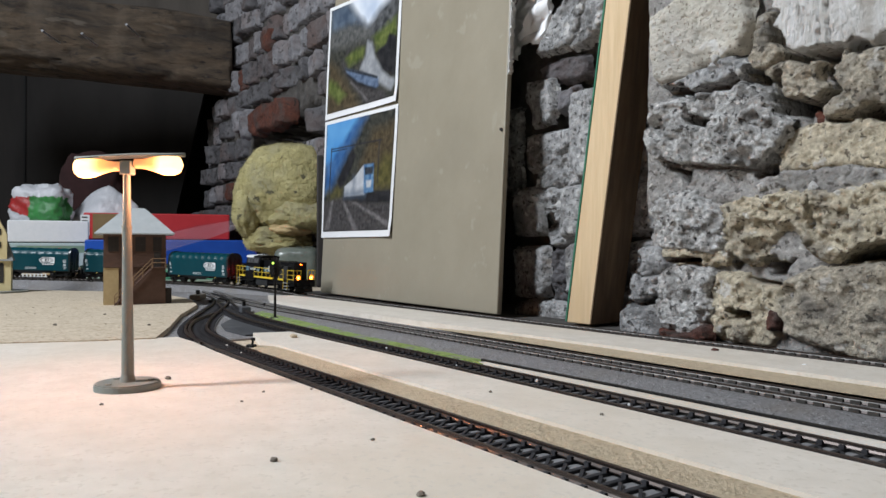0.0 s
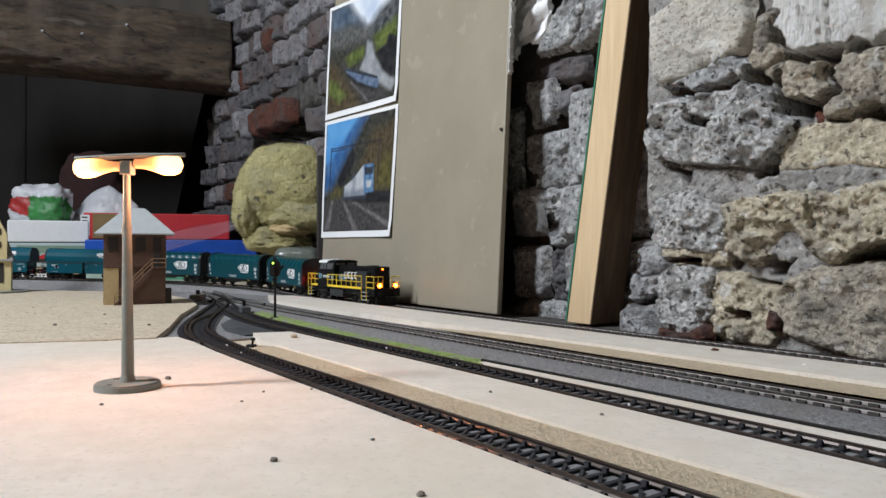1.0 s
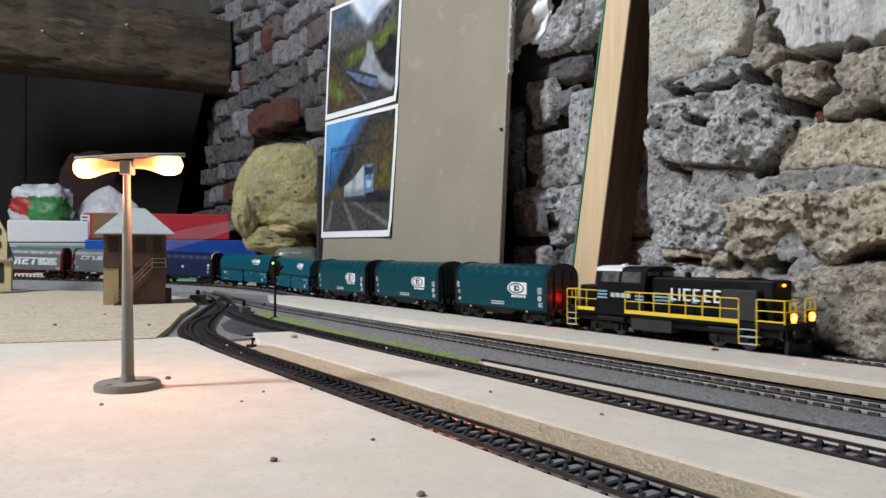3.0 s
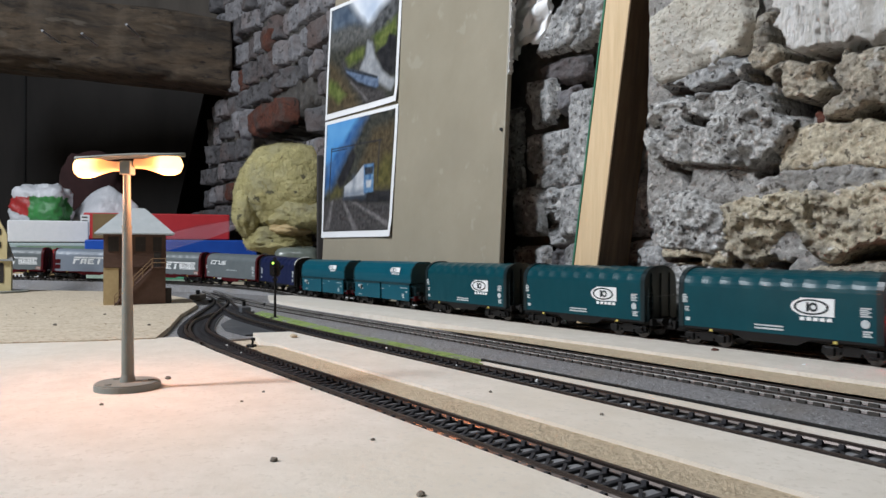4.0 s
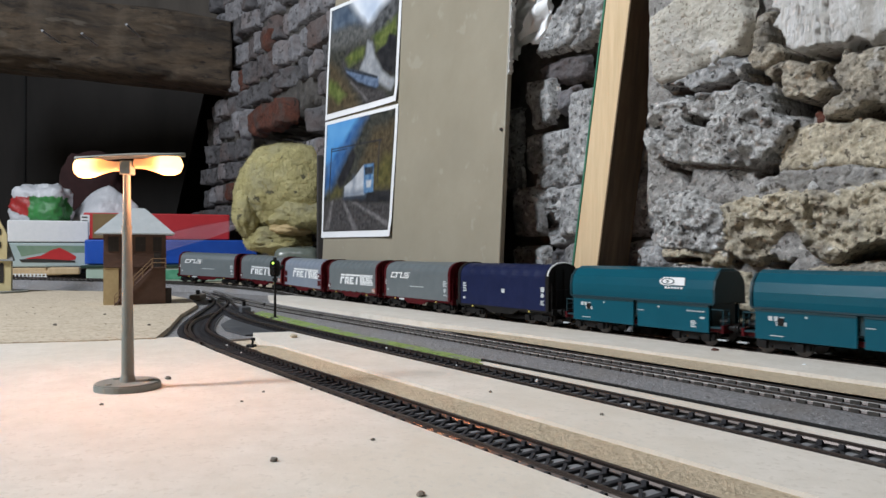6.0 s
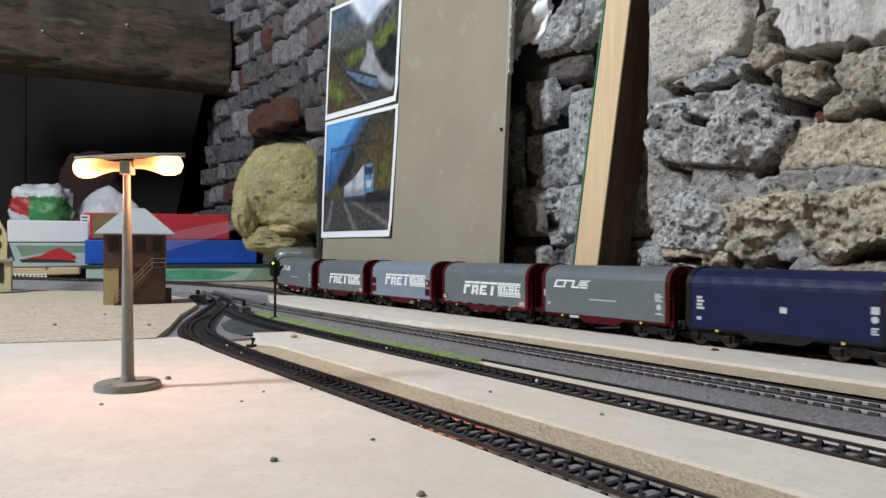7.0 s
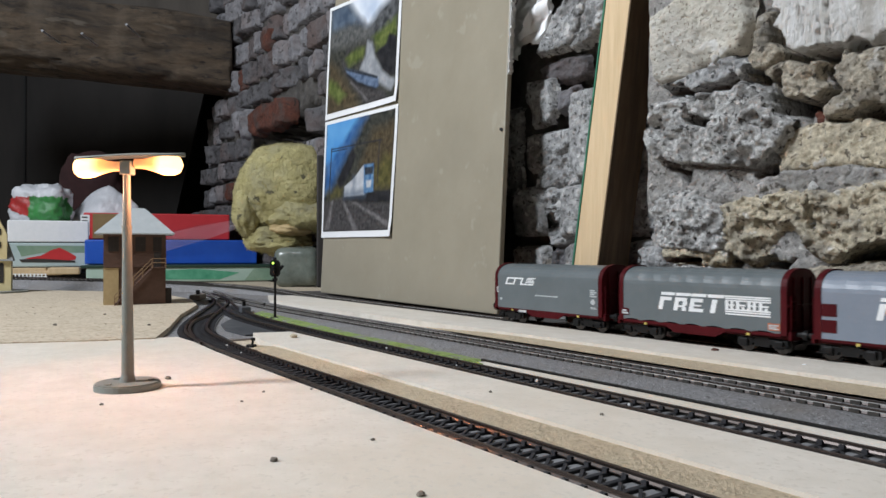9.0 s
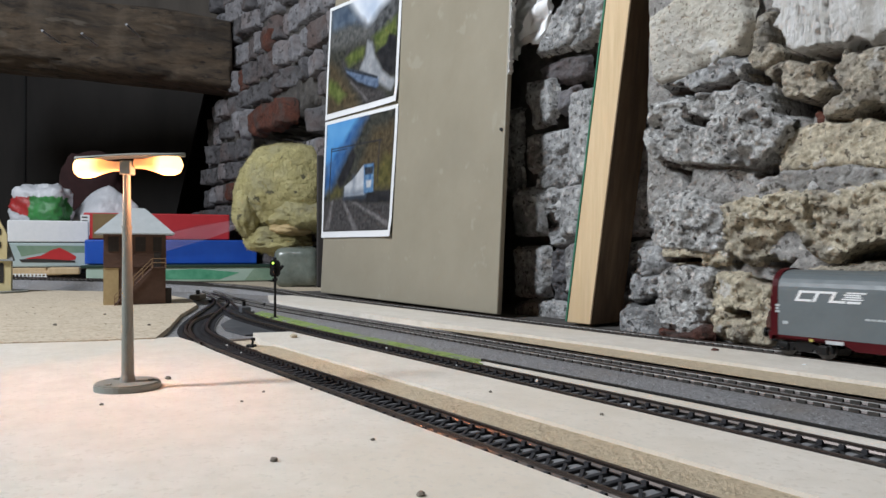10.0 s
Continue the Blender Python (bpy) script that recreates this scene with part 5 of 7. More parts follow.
poster("glossy photograph of a train curving through a green mountain valley", [(-0.010, 0.2520), (0.2140, 0.2400), (0.2115, 0.3900), (-0.0150, 0.4210)], [
    ("forest", None), ("rock", [(0.55, 0.7), (0.9, 1), (1, 1), (1, 0.6), (0.68, 0.6)]),
    ("sky", [(0.27, 1.05), (0.97, 1.05), (0.94, 0.95), (0.72, 0.81), (0.60, 0.72), (0.47, 0.82)]),
    ("haze", [(0, 1.02), (0.27, 1.02), (0.47, 0.82), (0.60, 0.72), (0.3, 0.78), (0, 0.78)]),
    ("village", [(0, 0.78), (0.3, 0.80), (0.62, 0.71), (0.66, 0.60), (0.3, 0.60), (0, 0.62)]),
    ("green", [(0.68, 0.60), (0.99, 0.72), (1, 0.50), (0.74, 0.47)]),
    ("green", [(0.25, 0.50), (0.42, 0.54), (0.57, 0.53), (0.55, 0.44), (0.33, 0.40)]),
    ("shadow", [(0.74, 0.44), (0.86, 0.50), (0.9, 0.58), (1, 0.54), (1, 0.18), (0.82, 0.26)]),
    ("river", [(0.61, 0.58), (0.67, 0.55), (0.73, 0.40), (0.82, 0.26), (1, 0.14), (0.95, 0.06), (0.78, 0.16), (0.50, 0.34), (0.58, 0.45)]),
    ("gravel", [(0.20, 0.46), (0.27, 0.33), (0.55, 0.04), (0.62, -0.02), (0.92, -0.02), (0.86, 0.08), (0.50, 0.20), (0.29, 0.36), (0.24, 0.47), (0.33, 0.56), (0.30, 0.57)]),
    ("brush", [(0, 0.50), (0.14, 0.44), (0.26, 0.30), (0.52, 0.03), (0.5, -0.02), (0, -0.02)]),
    ("green", [(0, 0.34), (0.14, 0.27), (0.30, 0.14), (0.20, 0.08), (0, 0.20)]),
    ("train", [(0.26, 0.40), (0.32, 0.38), (0.50, 0.32), (0.77, 0.22), (0.78, 0.13), (0.72, 0.12), (0.47, 0.23), (0.30, 0.34)]),
    ("roof", [(0.26, 0.40), (0.50, 0.325), (0.77, 0.225), (0.75, 0.205), (0.50, 0.295), (0.27, 0.375)]),
    ("shadow", [(0.30, 0.34), (0.47, 0.235), (0.74, 0.125), (0.74, 0.10), (0.46, 0.205), (0.29, 0.32)]),
    ("rail", [(0.36, 0.24), (0.37, 0.25), (0.64, 0.04), (0.62, 0.03)])])
poster("glossy photograph of a white and blue locomotive below a mountainside", [(-0.002, 0.0795), (0.2145, 0.0770), (0.2165, 0.2365), (-0.0115, 0.2500)], [
    ("forest", None), ("brush", [(0.55, 0.55), (0.72, 0.86), (1.02, 0.9), (1.02, 0.36), (0.78, 0.34)]),
    ("slope", [(0, 0.84), (0.42, 0.98), (0.64, 1.02), (0.44, 0.78), (0.26, 0.58), (0.10, 0.40), (0, 0.36)]),
    ("blue", [(0, 1.05), (0.56, 1.05), (0.46, 0.95), (0.30, 0.82), (0.10, 0.66), (0, 0.62)]),
    ("straw", [(0.78, 0.50), (0.90, 0.62), (1.02, 0.60), (1.02, 0.36), (0.82, 0.35)]),
    ("straw", [(0.08, 0.34), (0.24, 0.40), (0.32, 0.34), (0.16, 0.29)]), ("shadow", [(0.20, 0.46), (0.34, 0.62), (0.44, 0.74), (0.50, 0.66), (0.36, 0.46), (0.26, 0.38)]),
    ("shadow", [(0.02, 0.02), (0.08, 0.24), (0.20, 0.26), (0.34, 0.16), (0.30, 0.02)]),
    ("gravel", [(-0.02, -0.02), (1.02, -0.02), (1.02, 0.22), (0.6, 0.25), (0.3, 0.30), (-0.02, 0.26)]),
    ("rail", [(0.30, 0.27), (0.33, 0.27), (0.58, 0.0), (0.50, 0.0)]), ("rail", [(0.42, 0.27), (0.46, 0.27), (1, 0.07), (1, 0.02)]),
    ("rail", [(0.13, 0.28), (0.16, 0.28), (0.10, 0.02), (0.03, 0.02)]),
    ("shadow", [(0.30, 0.32), (0.62, 0.32), (0.77, 0.33), (1, 0.33), (1, 0.23), (0.64, 0.24), (0.34, 0.28)]),
    ("white", [(0.33, 0.31), (0.33, 0.40), (0.48, 0.47), (0.60, 0.56), (0.63, 0.57), (0.64, 0.31)]),
    ("haze", [(0.33, 0.315), (0.33, 0.340), (0.64, 0.350), (0.64, 0.315)]), ("haze", [(0.47, 0.33), (0.47, 0.47), (0.48, 0.47), (0.48, 0.33)]),
    ("front", [(0.62, 0.57), (0.76, 0.57), (0.77, 0.33), (0.63, 0.32)]), ("roof", [(0.635, 0.545), (0.75, 0.545), (0.755, 0.48), (0.64, 0.48)]),
    ("white", [(0.66, 0.43), (0.74, 0.43), (0.73, 0.37), (0.67, 0.37)]),
    ("wire", [(0.08, 0.768), (0.85, 0.768), (0.85, 0.755), (0.08, 0.755)]), ("wire", [(0.08, 0.745), (0.36, 0.745), (0.36, 0.735), (0.08, 0.735)]),
    ("wire", [(0.085, 0.77), (0.10, 0.77), (0.09, 0.25), (0.075, 0.25)]), ("wire", [(0.815, 0.76), (0.827, 0.76), (0.827, 0.40), (0.815, 0.40)])])

torn = thing("torn_cardboard_edge", LEAN, "pale torn cardboard edge of the leaning sheet", "cardboard")
bm = bmesh.new()
rng = random.Random(8)
for i in range(40):
    z = 0.226 + i * 0.0019
    box(bm, 0.4301, 0.0006, z, 0.4308 + 0.0022 * rng.random() ** 2, 0.0052, z + 0.0024)
part("torn_layer", bm, M["stone_white"], torn)
part("nail", rod(bmesh.new(), (0.4255, 0.0, 0.1740), (0.4265, -0.0020, 0.1740), 0.0016, 10), M["black"], torn)

# crumpled white sheet between board and batten
bm = bmesh.new()
rows = []
for j in range(31):
    row = []
    for i in range(31):
        u, v = i / 30, j / 30
        q = Vector((u * 4, v * 4, 2.0))
        f = noise.noise_vector(q) * 0.012 + noise.noise_vector(q * 2.7) * 0.006
        x = -0.545 + 0.062 * u + 0.030 * v + f.x
        row.append(bm.verts.new((x, 0.462 + f.y * 1.2 + 0.008 * u, 0.254 + 0.10 * v + 0.030 * abs(u - 0.35) + f.z)))
    rows.append(row)
for r, q in zip(rows, rows[1:]):
    for i in range(30):
        bm.faces.new((r[i], r[i + 1], q[i + 1], q[i]))
tagged(mesh_object("crumpled_sheet", bm, M["paper"], True), "crumpled white plastic sheet stuffed against the wall", "plastic sheet")


# ---- the street lamp with two lit heads ----
def street_lamp():
    t = thing("street_lamp", Matrix.Translation((-0.3275, 0.0655, 0.0042)) @ Matrix.Rotation(math.atan2(0.8147, 0.58), 4, "Z"), "grey model street lamp with two glowing orange heads", "street lamp")
    bm = rod(bmesh.new(), (0, 0, 0), (0, 0, 0.0030), 0.0134, 40)
    bmesh.ops.bevel(bm, geom=[e for e in bm.edges if all(v.co.z > 0.002 for v in e.verts)], offset=0.0006, segments=2, affect="EDGES")
    base = part("base", bm, M["lampgrey"], t)
    for a in (0.4, 2.5, 4.2):
        part("base_stud", rod(bmesh.new(), (0.0095 * math.cos(a), 0.0095 * math.sin(a), 0.0030), (0.0095 * math.cos(a), 0.0095 * math.sin(a), 0.0034), 0.0014, 10), M["lampgrey"], base)
    bm = rod(bmesh.new(), (0, 0, 0.003), (0, 0, 0.006), 0.0034, 20, 0.0026)
    rod(bm, (0, 0, 0.006), (-0.0004, 0, 0.070), 0.0026, 20, 0.0019)
    rod(bm, (-0.0004, 0, 0.070), (-0.0006, 0, 0.0945), 0.0017, 20, 0.0015)
    part("post", bm, M["lampgrey"], t, smooth=False)
    part("collar", rod(bmesh.new(), (-0.0005, 0, 0.0695), (-0.0005, 0, 0.0705), 0.0021, 20), M["lampgrey"], t)
    part("bracket", boxed(-0.0028, -0.0026, 0.0925, 0.0022, 0.0026, 0.0985, bevel=0.0005), M["lampgrey"], t)
    bm = bmesh.new()
    n = 26
    rows = []
    for i in range(n + 1):
        u = i / n
        x = -0.0232 + 0.0480 * u
        half = 0.0042 * (1 - abs(2 * u - 1) ** 6) ** 0.5 + 0.0003
        zt = 0.1000 + 0.0016 * u - 0.0009 * math.cos(u * math.pi * 2) * 0.3
        rows.append([bm.verts.new((x, y * half, zt + dz)) for y, dz in ((-1, -0.0008), (-0.8, 0.0002), (0, 0.0008), (0.8, 0.0002), (1, -0.0008), (0, -0.0010))])
    for r, q in zip(rows, rows[1:]):
        for i in range(6):
            bm.faces.new((r[i], r[(i + 1) % 6], q[(i + 1) % 6], q[i]))
    bm.faces.new(rows[0][::-1])
    bm.faces.new(rows[-1])
    bmesh.ops.recalc_face_normals(bm, faces=bm.faces[:])
    part("canopy", bm, M["lampgrey"], t, smooth=True)
    for sx, lift in ((-1, 0.0), (1, 0.0012)):
        bm = bmesh.new()
        rows = []
        for i in range(19):
            u = i / 18
            r = 0.0021 + 0.0025 * min(1.0, max(0.0, (u - 0.15) / 0.45)) ** 1.3
            r *= math.sqrt(max(0.02, 1 - max(0.0, (u - 0.78) / 0.22) ** 2))
            x = sx * (0.0030 + 0.0208 * u)
            rows.append([bm.verts.new((x, r * 0.85 * math.cos(2 * math.pi * j / 16), 0.0962 + lift - 0.0006 * u + r * math.sin(2 * math.pi * j / 16))) for j in range(16)])
        for r, q in zip(rows, rows[1:]):
            for j in range(16):
                bm.faces.new((r[j], r[(j + 1) % 16], q[(j + 1) % 16], q[j]))
        bm.faces.new(rows[0])
        bm.faces.new(rows[-1])
        bmesh.ops.recalc_face_normals(bm, faces=bm.faces[:])
        part("lamp_head", bm, M["bulb"], t, "glowing orange lamp head", smooth=True)
    return t


street_lamp()


# ---- signal ----
def signal():
    t = thing("colour_light_signal", Matrix.Translation((-0.606, 0.2450, 0.003)) @ Matrix.Rotation(radians(-35), 4, "Z") @ Matrix.Scale(0.86, 4), "black model colour-light signal showing green", "signal")
    part("foot", boxed(-0.004, -0.004, 0, 0.004, 0.004, 0.0015, bevel=0.0004), M["black"], t)
    part("mast", rod(bmesh.new(), (0, 0, 0.001), (0, 0, 0.046), 0.0014, 12), M["black"], t)
    part("junction_box", boxed(-0.0022, -0.0022, 0.0395, 0.0022, 0.0022, 0.0425), M["black"], t)
    bm = prism(bmesh.new(), [(-0.0052, 0.0465), (-0.0034, 0.0440), (0.0034, 0.0440), (0.0052, 0.0465), (0.0052, 0.0585), (0.0034, 0.0610), (-0.0034, 0.0610), (-0.0052, 0.0585)], -0.0016, 0.0016)
    head = part("head", bm, M["black"], t)
    for z in (0.0578, 0.0543, 0.0508, 0.0475):
        part("hood", rod(bmesh.new(), (0.0016, -0.0012, z), (0.0040, -0.0012, z + 0.0004), 0.0015, 12), M["black"], head)
    part("lens", rod(bmesh.new(), (0.0030, -0.0012, 0.0578), (0.0042, -0.0012, 0.0580), 0.0011, 14), M["siglight"], head, "lit green lens")
    part("bracket_arm", rod(bmesh.new(), (-0.0005, 0.0035, 0.050), (-0.0005, 0.0085, 0.0555), 0.0016, 8), M["black"], t)
    part("top_cap", boxed(-0.0012, -0.0016, 0.0610, 0.0012, 0.0016, 0.0640), M["black"], t)
    return t


signal()


# ---- signal box ----
def signal_box():
    ang = math.atan2(0.8147, 0.58)
    t = thing("signal_box", Matrix.Translation((-0.8298, 0.1735, 0.0050)) @ Matrix.Rotation(ang + 0.41, 4, "Z"), "brown and tan model signal box with pale hipped roof", "model building")
    w, d = 0.0312, 0.0235
    yc = d
    part("lower_wall", box(boxed(-w, 0.0, 0.0, w, 2 * d, 0.0410), -w + 0.0143, -0.0008, 0.0, w, 0.0, 0.0405), M["hut_brown"], t)
    part("plinth_wall", boxed(-w, -0.0014, 0.0, -w + 0.0145, -0.0008, 0.0405), M["hut_tan"], t, "tan rendered wall")
    part("side_wall", boxed(-w - 0.0006, 0.001, 0.0, -w, 2 * d, 0.0405), M["hut_tan"], t)
    up = part("upper_wall", boxed(-w - 0.0004, -0.0018, 0.0408, w + 0.0004, 2 * d, 0.0772), M["hut_brown"], t)
    for k in range(6):
        part("board", boxed(-w - 0.0006, -0.0023, 0.0412 + 0.0026 * k, w + 0.0006, -0.0018, 0.0434 + 0.0026 * k), M["hut_brown"], up)
    for x0, x1 in ((-0.0270, -0.0165), (-0.0135, -0.0030), (0.0000, 0.0105), (0.0180, 0.0270)):
        fr = part("window", boxed(x0, -0.0026, 0.0585, x1, -0.0019, 0.0745), M["hut_dark"], t, "dark-framed window")
        for i in range(2):
            for j in range(2):
                a = x0 + 0.0007 + i * (x1 - x0 - 0.0004) / 2
                b = 0.0592 + j * 0.0076
                part("pane", boxed(a, -0.0029, b, a + (x1 - x0) / 2 - 0.0011, -0.0026, b + 0.0068), M["hut_glass"], fr)
    e = 0.0090
    bm = bmesh.new()
    lo = [bm.verts.new(p) for p in ((-w - e, -e, 0.0772), (w + e, -e, 0.0772), (w + e, 2 * d + e, 0.0772), (-w - e, 2 * d + e, 0.0772))]
    lo2 = [bm.verts.new((v.co.x, v.co.y, 0.0786)) for v in lo]
    hi = [bm.verts.new((-0.010, yc, 0.1075)), bm.verts.new((0.010, yc, 0.1075))]
    bm.faces.new(lo[::-1])
    for i in range(4):
        bm.faces.new((lo[i], lo[(i + 1) % 4], lo2[(i + 1) % 4], lo2[i]))
    bm.faces.new((lo2[0], lo2[1], hi[1], hi[0]))
    bm.faces.new((lo2[1], lo2[2], hi[1]))
    bm.faces.new((lo2[2], lo2[3], hi[0], hi[1]))
    bm.faces.new((lo2[3], lo2[0], hi[0]))
    part("roof", bm, M["hut_roof"], t, "pale blue-grey hipped roof")
    a, b = Vector((-0.0205, -0.0080, 0.0)), Vector((0.0170, -0.0080, 0.0400))
    for k in range(11):
        p = a.lerp(b, (k + 0.5) / 11)
        part("step", boxed(p.x - 0.0020, -0.0100, p.z, p.x + 0.0020, -0.0020, p.z + 0.0008), M["hut_brown"], t)
    for y in (-0.0100, -0.0022):
        bm = rod(bmesh.new(), (a.x, y, a.z), (b.x, y, b.z), 0.0007, 6)
        part("stringer", bm, M["hut_brown"], t)
    bm = bmesh.new()
    for dz in (0.0060, 0.0105):
        rod(bm, (a.x, -0.0102, a.z + dz), (b.x, -0.0102, b.z + dz), 0.0004, 6)
        rod(bm, (b.x, -0.0102, b.z + dz), (w, -0.0102, b.z + dz), 0.0004, 6)
    for k in range(5):
        p = a.lerp(b, k / 4)
        rod(bm, (p.x, -0.0102, p.z), (p.x, -0.0102, p.z + 0.0105), 0.0005, 6)
    rod(bm, (w, -0.0102, b.z), (w, -0.0102, b.z + 0.0105), 0.0005, 6)
    part("handrail", bm, M["hut_rail"], t)
    part("landing", boxed(0.0165, -0.0104, 0.0400, w, -0.0018, 0.0412), M["hut_brown"], t)
    part("door", boxed(0.0190, -0.0032, 0.0412, 0.0265, -0.0022, 0.0580), M["hut_dark"], t)
    part("coal_bunker", boxed(w, 0.004, 0.0, w + 0.0065, 0.020, 0.0170, bevel=0.0006), M["hut_dark"], t)
    return t


signal_box()


# ---- chapel, cut by the picture's edge ----
def chapel():
    ang = math.atan2(0.8147, 0.58)
    t = thing("chapel", Matrix.Translation((-1.186, 0.069, 0.0050)) @ Matrix.Rotation(ang + 0.50, 4, "Z"), "cream model chapel with grey roof and arched windows", "model building")
    part("ground_plate", rod(bmesh.new(), (-0.008, 0.0, 0), (-0.008, 0.0, 0.0025), 0.0420, 40), M["lampgrey"], t)
    part("nave_wall", boxed(-0.060, -0.010, 0.002, 0.0120, 0.030, 0.0470), M["cream"], t)
    bm = bmesh.new()
    vs = [bm.verts.new(p) for p in ((-0.062, -0.014, 0.0450), (0.0150, -0.014, 0.0450), (0.0080, 0.010, 0.0720), (-0.062, 0.010, 0.0720), (-0.062, 0.034, 0.0450), (0.0150, 0.034, 0.0450))]
    for f in ((0, 1, 2, 3), (3, 2, 5, 4), (1, 5, 2), (0, 3, 4), (0, 4, 5, 1)):
        bm.faces.new([vs[i] for i in f])
    bmesh.ops.recalc_face_normals(bm, faces=bm.faces[:])
    part("roof", bm, M["slate"], t, "grey slate roof")
    bm = prism(bmesh.new(), [(0.0, 0.0), (1, 0.0), (1, 1), (0.5, 1.6), (0, 1)], 0, 1)
    for v in bm.verts:
        x, y, z = v.co
        v.co = Vector((-0.012 + y * 0.019, -0.012 + x * 0.018, 0.0450 + z * 0.0380 if z <= 1 else 0.0830 + (z - 1) * 0.035))
    part("gable", bm, M["cream"], t)
    part("spire", rod(bmesh.new(), (-0.018, 0.0, 0.060), (-0.018, 0.0, 0.190), 0.0120, 8, 0.0015), M["slate"], t, "grey slate spire")
    for x, z0, z1 in ((0.0005, 0.0140, 0.0400), (-0.020, 0.0140, 0.0400)):
        bm = box(bmesh.new(), x - 0.0026, -0.0106, z0, x + 0.0026, -0.0098, z1)
        rod(bm, (x, -0.0106, z1), (x, -0.0098, z1), 0.0026, 14)
        part("window", bm, M["hut_dark"], t, "dark arched window")
    for z in (0.064, 0.082):
        part("window", boxed(-0.0040, -0.0126, z, 0.0000, -0.0118, z + 0.0085), M["hut_dark"], t)
    return t


chapel()


# ---- small things on the layout ----
def crumbs():
    bm = bmesh.new()
    rng = random.Random(3)
    spots = [(-0.1898, 0.0764, 0.0042, 1.3), (-0.3397, 0.0854, 0.0042, 1.6), (-0.1927, 0.1101, 0.0042, 0.8), (-0.2719, 0.0962, 0.0042, 0.7), (-0.2851, 0.1101, 0.0042, 0.7), (-0.2974, 0.0501, 0.0042, 0.9), (-0.1423, 0.0947, 0.0042, 1.2), (-0.2789, 0.1291, 0.0042, 0.7), (-0.6300, 0.0725, 0.0050, 1.8), (-0.5870, 0.1330, 0.0050, 1.6), (-0.7100, 0.1220, 0.0050, 1.4), (-0.2275, 0.1862, 0.0047, 0.8), (-0.1729, 0.193, 0.0047, 0.8), (-0.26, 0.3567, 0.0047, 0.8), (-0.2888, 0.3466, 0.0047, 0.8), (-0.5557, 0.3602, 0.0047, 0.9), (-0.4147, 0.377, 0.0047, 0.8), (-0.1863, 0.3634, 0.0047, 0.8)]
    for i in range(70):
        spots.append((rng.uniform(-0.9, -0.1), rng.uniform(0.35, 0.378), 0.0047, rng.uniform(0.2, 0.5)) if i % 3 else (rng.uniform(-0.95, -0.58), rng.uniform(-0.1, 0.13), 0.0050, rng.uniform(0.3, 0.9)))
    for x, y, z, s in spots:
        r = 0.0007 * s
        b = bmesh.ops.create_icosphere(bm, subdivisions=2, radius=r)
        for v in b["verts"]:
            v.co = Vector((x + v.co.x * rng.uniform(0.9, 1.5), y + v.co.y * rng.uniform(0.9, 1.5), max(z, z + r * 0.5 + v.co.z * rng.uniform(0.7, 1.1))))
    return tagged(mesh_object("crumbs", bm, M["crumb"]), "scattered dark crumbs and grit on the boards", "grit", kind="stuff")


crumbs()
for x, y, z, s, mat, lab in ((-0.4500, 0.1954, 0.0047, 0.0026, "tan", "small brown chip of fibreboard"), (-0.2435, 0.3690, 0.0047, 0.0022, "brick_red", "small red crumb of brick"), (-0.1863, 0.3600, 0.0047, 0.0012, "white", "small white crumb of plaster")):
    bm = bmesh.new()
    bmesh.ops.create_icosphere(bm, subdivisions=2, radius=s)
    for v in bm.verts:
        v.co += noise.noise_vector(v.co * 900) * s * 0.35
        v.co.z = v.co.z * 0.55 + s * 0.45
    ob = mesh_object("chip", bm, M[mat])
    ob.location = (x, y, z)
    tagged(ob, lab, "chip")


for k, (x, y) in enumerate(((-0.2943, 0.2182), (-0.2749, 0.2269), (-0.2377, 0.2221), (-0.2637, 0.2367), (-0.1798, 0.2162), (-0.4413, 0.1466), (-0.4041, 0.1426), (-0.3640, 0.2112), (-0.3715, 0.2219), (-0.4874, 0.2072))):
    bm = bmesh.new()
    bmesh.ops.create_icosphere(bm, subdivisions=2, radius=0.0004 + 0.00015 * (k % 3))
    for v in bm.verts:
        v.co += noise.noise_vector(v.co * 2500 + Vector((k, 0, 0))) * 0.0003
    ob = mesh_object("plaster_crumb", bm, M["white"])
    ob.location = (x, y, 0.0042)
    tagged(ob, "white crumb of plaster fallen on the track", "crumb", "crumbs on the track")


def point_lever(x, y, lab):
    t = thing("point_lever", Matrix.Translation((x, y, 0.0030)) @ Matrix.Rotation(0.5, 4, "Z") @ Matrix.Scale(0.68, 4), lab, "point lever")
    part("body", boxed(-0.0040, -0.0030, 0, 0.0040, 0.0030, 0.0026, bevel=0.0006), M["black"], t)
    part("lever", rod(bmesh.new(), (0.001, 0, 0.002), (0.0022, 0, 0.0075), 0.0011, 8), M["black"], t)
    part("weight", boxed(0.0005, -0.0016, 0.0062, 0.0036, 0.0016, 0.0090, bevel=0.0005), M["black"], t)
    return t


plain("slate_card", slab(bmesh.new(), [(-0.5866, 0.1897), (-0.6405, 0.2194), (-0.6149, 0.2231), (-0.5152, 0.2142), (-0.5015, 0.2062), (-0.5015, 0.1805), (-0.5434, 0.1792)], 0.0004, 0.0026), M["slate_card"], "dark slate-grey card between the two tracks", "card")
point_lever(-0.4319, 0.1590, "black plastic point lever beside the track")
point_lever(-0.7150, 0.2760, "black plastic point lever at the junction")
pm = thing("point_motor", Matrix.Translation((-0.6850, 0.2452, 0.0030)) @ Matrix.Rotation(-0.2, 4, "Z"), "small dark point motor beside the middle track", "point motor")
part("housing", boxed(-0.011, -0.0045, 0, 0.011, 0.0045, 0.0058, bevel=0.0008), M["slate_card"], pm)
